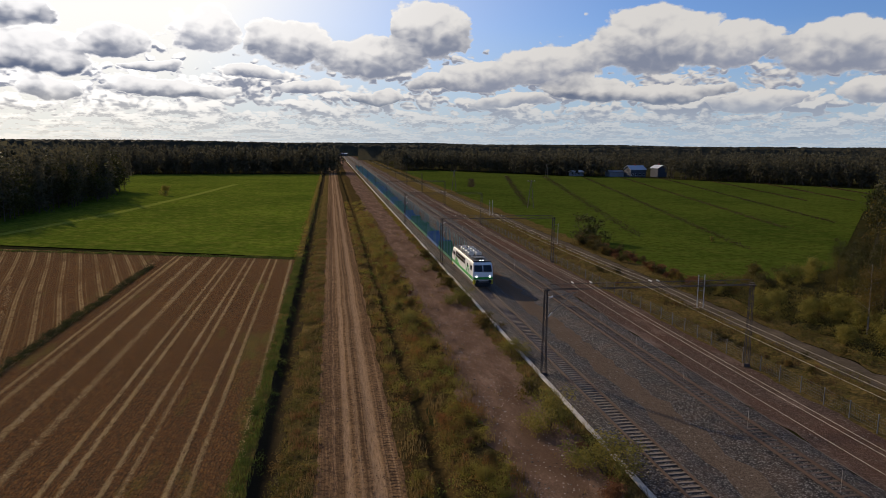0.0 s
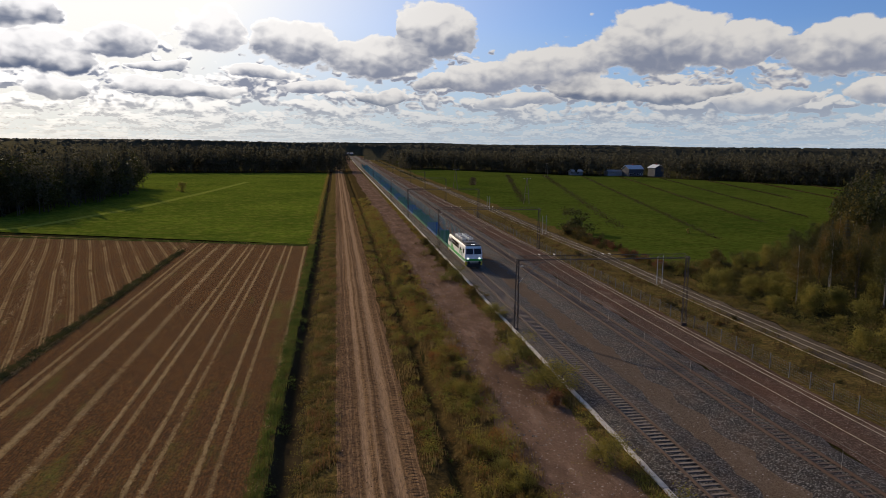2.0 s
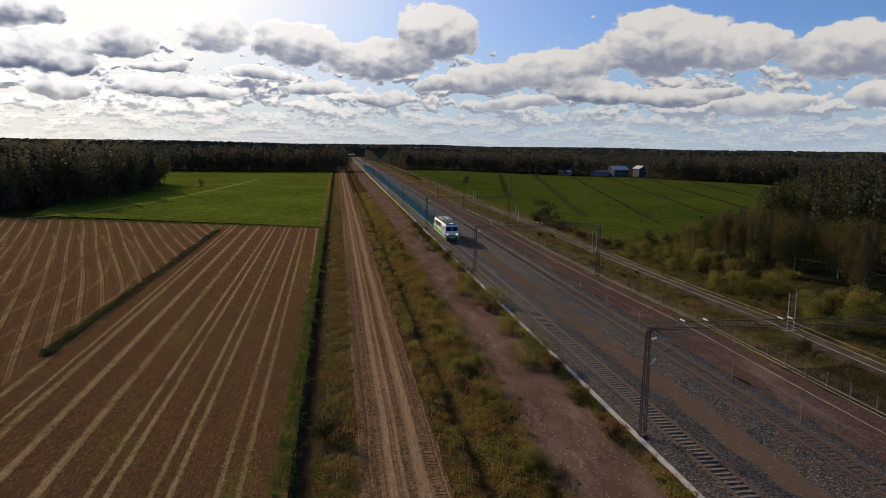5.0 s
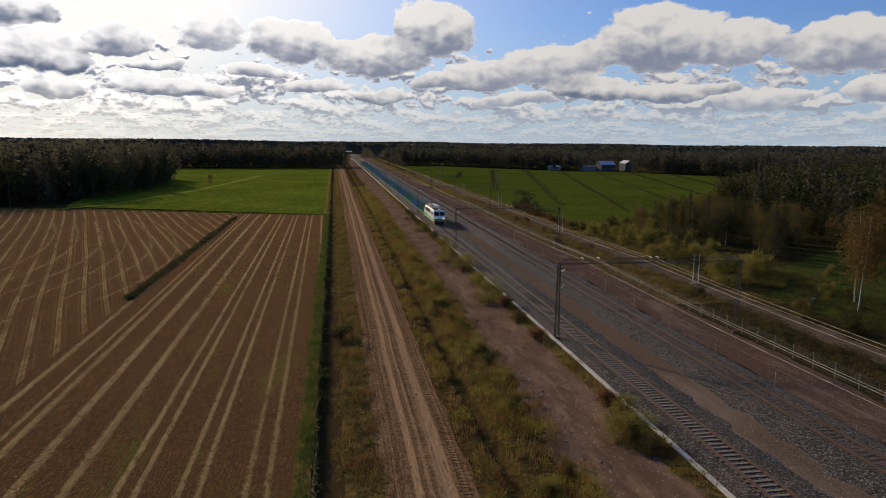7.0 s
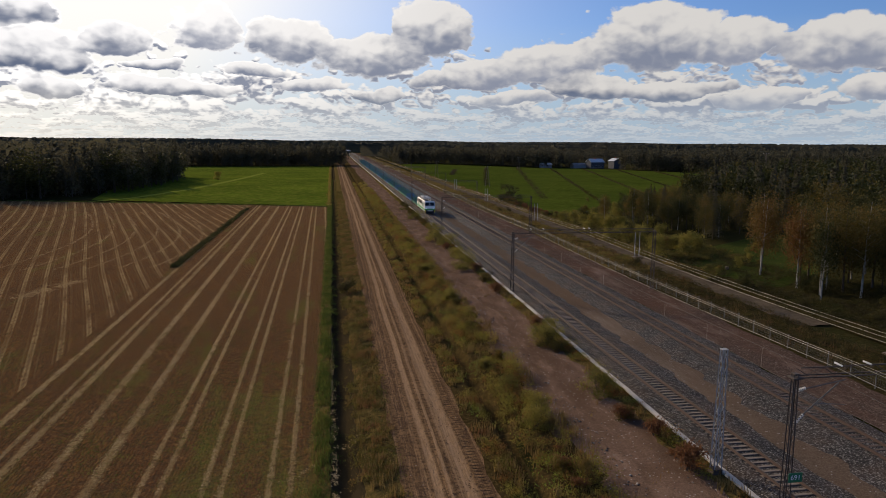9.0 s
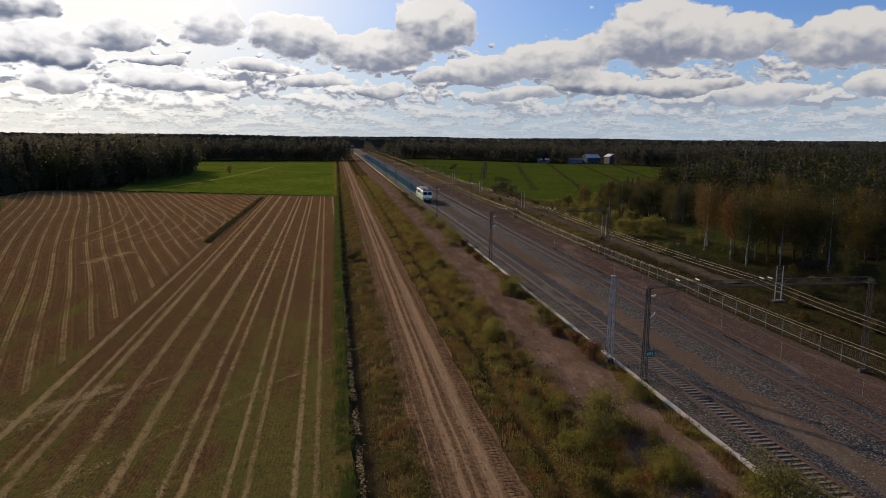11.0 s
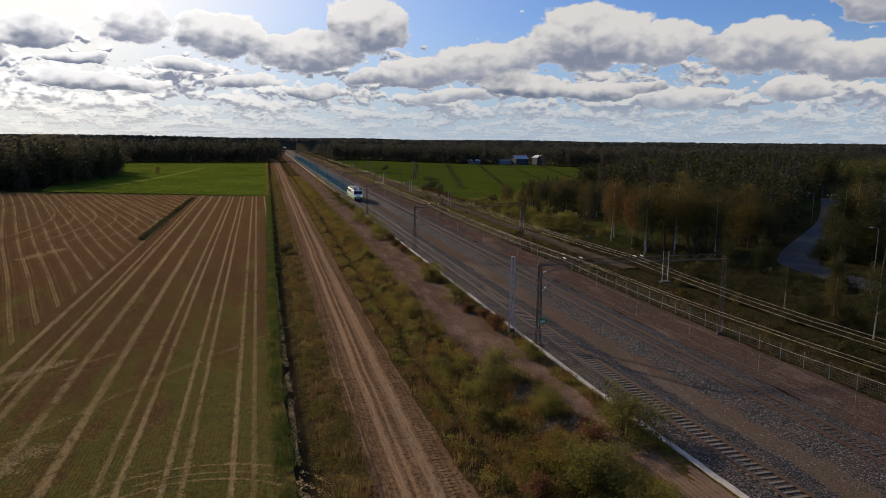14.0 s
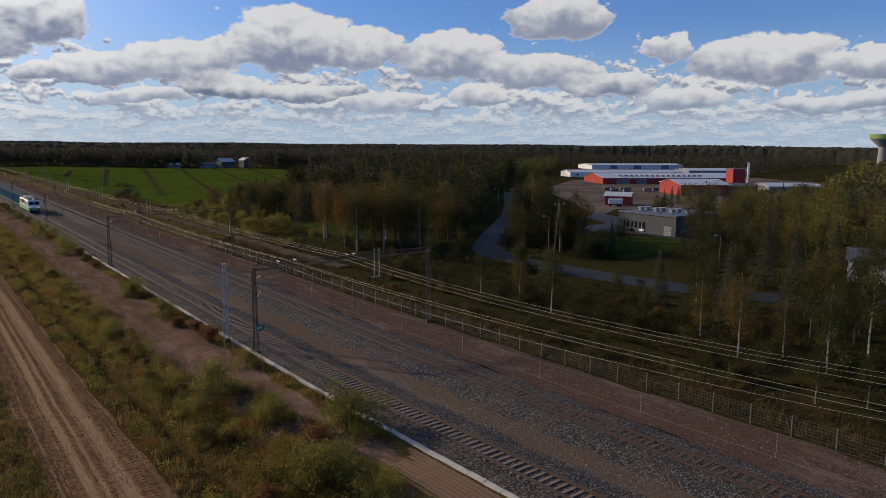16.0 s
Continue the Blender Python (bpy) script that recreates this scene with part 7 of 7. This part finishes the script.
# ---- buildings and works ----
def hall(name, x, y, rot, L, D, h, ridge, wall, roof, label, category, doors=(), windows=0, group="", flat=False):
    """A building: walls, roof, openings on its front (the side towards -y before it is turned)."""
    ob = empty(name, pose(x, y, -0.5, 0, 0, rot), label, category, group)
    t = 0.3
    bm = box(box(box(cuboid(-L / 2, L / 2, -D / 2, -D / 2 + t, 0, h), -L / 2, L / 2, D / 2 - t, D / 2, 0, h), -L / 2, -L / 2 + t, -D / 2 + t, D / 2 - t, 0, h), L / 2 - t, L / 2, -D / 2 + t, D / 2 - t, 0, h)
    w = part("wall", bm, MAT[wall], ob)
    bm = bmesh.new()
    e = 0.5
    if flat:
        box(bm, -L / 2 - 0.2, L / 2 + 0.2, -D / 2 - 0.2, D / 2 + 0.2, h, h + 0.35, bev=0.03)
    else:
        A = [(-L / 2 - e, -D / 2 - e, h), (L / 2 + e, -D / 2 - e, h), (L / 2 + e, 0, h + ridge), (-L / 2 - e, 0, h + ridge), (L / 2 + e, D / 2 + e, h), (-L / 2 - e, D / 2 + e, h)]
        v = [bm.verts.new(p) for p in A] + [bm.verts.new((p[0], p[1], p[2] + 0.18)) for p in A]
        for q in ((0, 1, 2, 3), (3, 2, 4, 5), (6, 9, 8, 7), (9, 11, 10, 8), (0, 6, 7, 1), (4, 10, 11, 5), (0, 3, 9, 6), (3, 5, 11, 9), (1, 7, 8, 2), (2, 8, 10, 4)):
            bm.faces.new([v[i] for i in q])
        bmesh.ops.recalc_face_normals(bm, faces=bm.faces[:])
    r = part("roof", bm, MAT[roof], ob)
    if not flat:
        for s in (-1, 1):
            bm = bmesh.new()
            vs = [bm.verts.new((s * (L / 2 - 0.05), -D / 2, h)), bm.verts.new((s * (L / 2 - 0.05), D / 2, h)), bm.verts.new((s * (L / 2 - 0.05), 0, h + ridge))]
            f = bm.faces.new(vs)
            q = bmesh.ops.extrude_face_region(bm, geom=[f])
            for g in q["geom"]:
                if isinstance(g, bmesh.types.BMVert):
                    g.co.x -= s * 0.25
            bmesh.ops.recalc_face_normals(bm, faces=bm.faces[:])
            part("gable", bm, MAT[wall], w)
    for a, b, top in doors:
        d = part("door", cuboid(a, b, -D / 2 - 0.06, -D / 2 + 0.05, 0.05, top, bev=0.02), MAT["plaster"], ob)
        for k in range(1, 4):
            part("door_rib", cuboid(a, b, -D / 2 - 0.09, -D / 2 - 0.06, top * k / 4 - 0.04, top * k / 4 + 0.04), MAT["steel"], d)
    for k in range(windows):
        a = -L / 2 + L * (k + 0.5) / windows
        wd = part("window", cuboid(a - 0.75, a + 0.75, -D / 2 - 0.03, -D / 2 + 0.05, 1.0, 2.3), MAT["glass"], ob)
        part("window_frame", box(box(box(cuboid(a - 0.85, a + 0.85, -D / 2 - 0.07, -D / 2, 0.9, 1.0), a - 0.85, a + 0.85, -D / 2 - 0.07, -D / 2, 2.3, 2.4), a - 0.85, a - 0.75, -D / 2 - 0.07, -D / 2, 1.0, 2.3), a + 0.75, a + 0.85, -D / 2 - 0.07, -D / 2, 1.0, 2.3), MAT["white"], wd)
    return ob


big = hall("factory_hall", 354, 122, -30, 84, 32, 3.3, 2.3, "brick", "roof_pale", "long red factory hall with a pale sheet roof", "factory", doors=((-34, -26, 2.8), (-22, -16, 2.8), (2, 12, 2.8), (20, 26, 2.8)))
for k in range(16):
    x = -30 + 3.2 * k
    part("skylight", cuboid(x - 0.9, x + 0.9, -12.0, -9.0, 3.8, 4.9, bev=0.05), MAT["plaster"], big)
hall("red_workshop", 280, 53, -33, 22, 24, 4.6, 2.0, "brick", "roof_pale", "red workshop with a pale gabled roof", "workshop", doors=((-8, -4, 3.4), (3, 7, 3.4)))
hall("low_shed", 326, 33, -33, 26, 14, 3.2, 1.4, "plaster", "roof_pale", "low pale shed with a sheet roof", "shed", windows=5)
hall("red_annexe", 302, 44, -33, 14, 10, 3.4, 1.2, "brick", "roof_dark", "small red annexe with a dark roof", "shed")
t = hall("red_tower", 331, 62, -30, 6.5, 6.5, 10.2, 0, "brick", "roof_dark", "square red tower of the works", "tower", flat=True)
ch = empty("chimney", pose(345, 63, -0.5), "slim white round steel chimney", "chimney")
part("flue", bar((0, 0, 0), (0, 0, 13.5), 0.7, 14, 0.6), MAT["white"], ch)
part("rim", disc(bmesh.new(), (0, 0, 13.5), 0.75, 0.3, "Z", 14), MAT["steel"], ch)
part("ladder", beam(bar((-0.8, -0.25, 0), (-0.8, -0.25, 13.2), 0.04), (-0.8, 0.25, 0), (-0.8, 0.25, 13.2), 0.04), MAT["steel"], ch)
hall("white_warehouse", 556, 298, -24, 96, 30, 3.6, 1.2, "white", "roof_pale", "long white warehouse at the forest edge", "warehouse", doors=((-30, -22, 3.6), (-5, 3, 3.6), (24, 32, 3.6)))
hall("pale_hall", 404, 190, -28, 84, 20, 3.0, 1.6, "white", "roof_pale", "long hall with a pale roof behind the factory", "factory", windows=8)
hall("pale_store", 470, 160, -30, 46, 22, 4.2, 1.4, "plaster", "roof_pale", "pale storage hall beside the forest", "warehouse")

office = hall("grey_building", 148, -24.5, -92, 17, 17, 4.6, 0, "facade", "roof_dark", "flat-roofed grey-white building with round roof vents", "building", windows=0, flat=True, doors=((5.2, 7.4, 2.3),))
for k in range(4):
    for s in (-1.1, 1.1):
        v = part("roof_vent", disc(disc(bmesh.new(), (-6.5 + 4.2 * k, s - 1.0 + 0.6 * k, 5.2), 0.7, 0.7, "Z", 16), (-6.5 + 4.2 * k, s - 1.0 + 0.6 * k, 5.65), 0.95, 0.25, "Z", 16), MAT["steel_new"], office, "pale round roof vent")
for a in (-6.0, -3.6, -1.2):
    wd = part("window", cuboid(a - 0.9, a + 0.9, -8.54, -8.4, 1.1, 2.7), MAT["glass"], office)
    part("window_bar", cuboid(a - 0.04, a + 0.04, -8.58, -8.54, 1.1, 2.7), MAT["white"], wd)
    part("window_sill", cuboid(a - 1.0, a + 1.0, -8.7, -8.5, 1.0, 1.1), MAT["plaster"], wd)

hall("white_house", 121, -85, -68, 13, 9, 3.4, 1.4, "white", "roof_dark", "white house half hidden among the trees", "house", windows=3)


def car(x, y, rot, mat, label):
    ob = empty("car", pose(x, y, -0.44, 0, 0, rot), label, "car", "cars before the grey building")
    bm = cuboid(-0.85, 0.85, -2.1, 2.1, 0.35, 0.85, bev=0.12)
    bd = part("body", bm, MAT[mat], ob)
    bm = bmesh.new()
    lo, hi = [(-0.78, -1.5), (0.78, -1.5), (0.78, 1.0), (-0.78, 1.0)], [(-0.6, -1.1), (0.6, -1.1), (0.6, 0.35), (-0.6, 0.35)]
    a = [bm.verts.new((*p, 0.83)) for p in lo]
    b = [bm.verts.new((*p, 1.42)) for p in hi]
    for i in range(4):
        bm.faces.new((a[i], a[(i + 1) % 4], b[(i + 1) % 4], b[i]))
    bm.faces.new(b)
    bmesh.ops.recalc_face_normals(bm, faces=bm.faces[:])
    part("glasshouse", bm, MAT["glass"], ob)
    part("roof", cuboid(-0.62, 0.62, -1.12, 0.37, 1.42, 1.47, bev=0.02), MAT[mat], ob)
    for sx in (-0.8, 0.8):
        for sy in (-1.3, 1.3):
            w = part("wheel", disc(bmesh.new(), (sx, sy, 0.33), 0.33, 0.2, "X", 16), MAT["black"], ob)
            part("rim", disc(bmesh.new(), (sx * 1.1, sy, 0.33), 0.19, 0.06, "X", 12), MAT["alu"], w)
        part("headlight", cuboid(sx * 0.75 - 0.16, sx * 0.75 + 0.16, 2.04, 2.12, 0.6, 0.75), MAT["alu"], ob)
    return ob


car(141.2, -19.5, 80, "black", "dark parked car beside the grey building")
car(141.4, -23.2, 84, "white", "white parked car beside the grey building")
truck = empty("trailer", pose(196, 30, -0.45, 0, 0, 40), "white box trailer parked in the yard", "trailer")
part("box", cuboid(-1.1, 1.1, -2.4, 2.4, 0.9, 2.6, bev=0.05), MAT["white"], truck)
part("chassis", cuboid(-0.95, 0.95, -2.3, 2.3, 0.65, 0.9), MAT["black"], truck)
for yy in (-1.7, -0.8, 1.7):
    part("axle", disc(disc(bmesh.new(), (-1.05, yy, 0.45), 0.45, 0.3, "X", 14), (1.05, yy, 0.45), 0.45, 0.3, "X", 14), MAT["black"], truck)
hall("red_garage", 203, 34, -60, 9, 7, 3.2, 1.3, "brick", "roof_pale", "small red garage in the yard", "garage", doors=((-2, 2, 2.6),))
random.seed(21)
for i in range(26):
    a, b = random.uniform(0, 1), random.uniform(0, 1)
    pl = empty("timber_stack", pose(262 + 60 * a, 76 + 20 * b - 26 * a, -0.45, 0, 0, random.uniform(-40, -20)), "stack of pale sawn timber in the yard", "timber stack", "timber stacks in the yard")
    for lv in range(2):
        part("bundle", cuboid(-1.8, 1.8, -0.6, 0.6, 0.1 + 0.75 * lv, 0.78 + 0.75 * lv, bev=0.02), MAT["wood"] if random.random() < 0.6 else MAT["plaster"], pl)
    part("bearer", box(cuboid(-1.4, -1.25, -0.6, 0.6, 0, 0.1), 1.25, 1.4, -0.6, 0.6, 0, 0.1), MAT["wood"], pl)


def dwelling(x, y, rot, L, D, h, ridge, wall, label):
    ob = hall("farmhouse", x, y, rot, L, D, h, ridge, wall, "roof_pale", label, "house", windows=4, group="farm buildings")
    part("chimney", cuboid(-0.4, 0.4, -0.4, 0.4, h + ridge - 0.6, h + ridge + 0.9, bev=0.03), MAT["brick"], ob)
    return ob


dwelling(226, 488, 10, 13, 9, 5.2, 3.0, "facade", "pale farmhouse with a grey sheet roof")
dwelling(243, 484, 100, 9, 8, 6.4, 2.4, "facade", "tall grey farmhouse before the forest")
hall("farm_shed", 212, 492, 8, 12, 7, 3.0, 1.4, "plaster", "roof_dark", "low farm shed before the forest", "shed", group="farm buildings")
hall("farm_shed", 184, 497, 12, 9, 6, 2.8, 1.4, "plaster", "roof_pale", "small pale shed at the wood edge", "shed", group="farm buildings")
hall("barn_roof_house", 150, 111, 40, 12, 8, 3.0, 1.8, "wood", "roof_pale", "small grey wooden cabin among trees", "cabin", windows=2)
hall("far_depot", 25, 1260, 0, 16, 9, 4, 1.2, "facade", "roof_pale", "pale building far along the line", "building")

wt = empty("water_tower", pose(566, 82, -0.5), "mushroom-shaped pale water tower with a green rim", "water tower")
part("shaft", bar((0, 0, 0), (0, 0, 22), 3.4, 20, 3.0), MAT["plaster"], wt)
bm = bmesh.new()
bmesh.ops.create_cone(bm, cap_ends=True, segments=28, radius1=3.2, radius2=9.0, depth=6, matrix=Matrix.Translation((0, 0, 25)))
part("bowl", bm, MAT["plaster"], wt)
part("rim", disc(bmesh.new(), (0, 0, 29.6), 9.3, 3.2, "Z", 28), MAT["tower_green"], wt, "green rim")


def lamp_post(x, y, h=8.0):
    ob = empty("street_lamp", pose(x, y, -0.5), "tall grey street lamp by the road", "street lamp", "street lamps")
    part("pole", bar((0, 0, 0), (0, 0, h), 0.09, 8, 0.05), MAT["steel"], ob)
    part("arm", bar((0, 0, h), (-1.2, 0, h + 0.25), 0.04, 6), MAT["steel"], ob)
    part("head", cuboid(-1.75, -1.15, -0.14, 0.14, h + 0.18, h + 0.32, bev=0.03), MAT["steel_new"], ob)
    return ob


for x, y in ((91.5, -72), (91, -38), (104, -16), (140, 30), (176, 66)):
    lamp_post(x, y)


def a_pole(x, y, h=9.0):
    ob = empty("utility_pole", pose(x, y, -0.5), "wooden two-legged utility pole", "utility pole", "utility poles")
    for s in (-1, 1):
        part("leg", bar((s * 1.1, 0, 0), (s * 0.08, 0, h), 0.13, 8, 0.09), MAT["wood"], ob)
    part("brace", bar((-0.62, 0, 4), (0.62, 0, 4), 0.06), MAT["wood"], ob)
    part("crossarm", cuboid(-1.3, 1.3, -0.06, 0.06, h - 0.5, h - 0.36), MAT["wood"], ob)
    bm = bmesh.new()
    for s in (-1.2, 0, 1.2):
        disc(bm, (s, 0, h - 0.25), 0.07, 0.22, "Z", 8)
    part("insulator_row", bm, MAT["porcelain"], ob)
    return ob


a_pole(140, 24, 8.5)
a_pole(99, -33, 10)
a_pole(190, 190, 18)
for x, y in ((62, 330), (74, 240), (150, 462)):
    a_pole(x, y, 10)

# small evergreen standing alone in the meadow, marker poles
shrub(2, -64, 300, 1.6)
shrub(2, 92, 150, 0.5)
stump = tagged(new("stump", to_mesh("stump", disc(bmesh.new(), (65.5, 12.5, -0.2), 0.32, 0.7, "Z", 12), MAT["wood"])), "pale cut tree stump in the clearing", "stump")

random.seed(31)
for x, y, k, s in ((196, 10, 4, 0.55), (206, 14, 4, 0.6), (214, 8, 2, 0.6), (222, 22, 4, 0.55), (236, 12, 4, 0.6), (176, -2, 2, 0.6), (166, -8, 3, 0.6), (188, 4, 2, 0.55), (250, 30, 4, 0.5), (158, -40, 2, 0.8), (137, -38, 2, 0.75),
                   (131, -44, 1, 0.85), (124, -50, 2, 0.9), (142, -45, 3, 0.85), (118, -52, 4, 0.7), (150, -44, 1, 0.8)):
    plant(k, x, y, s)
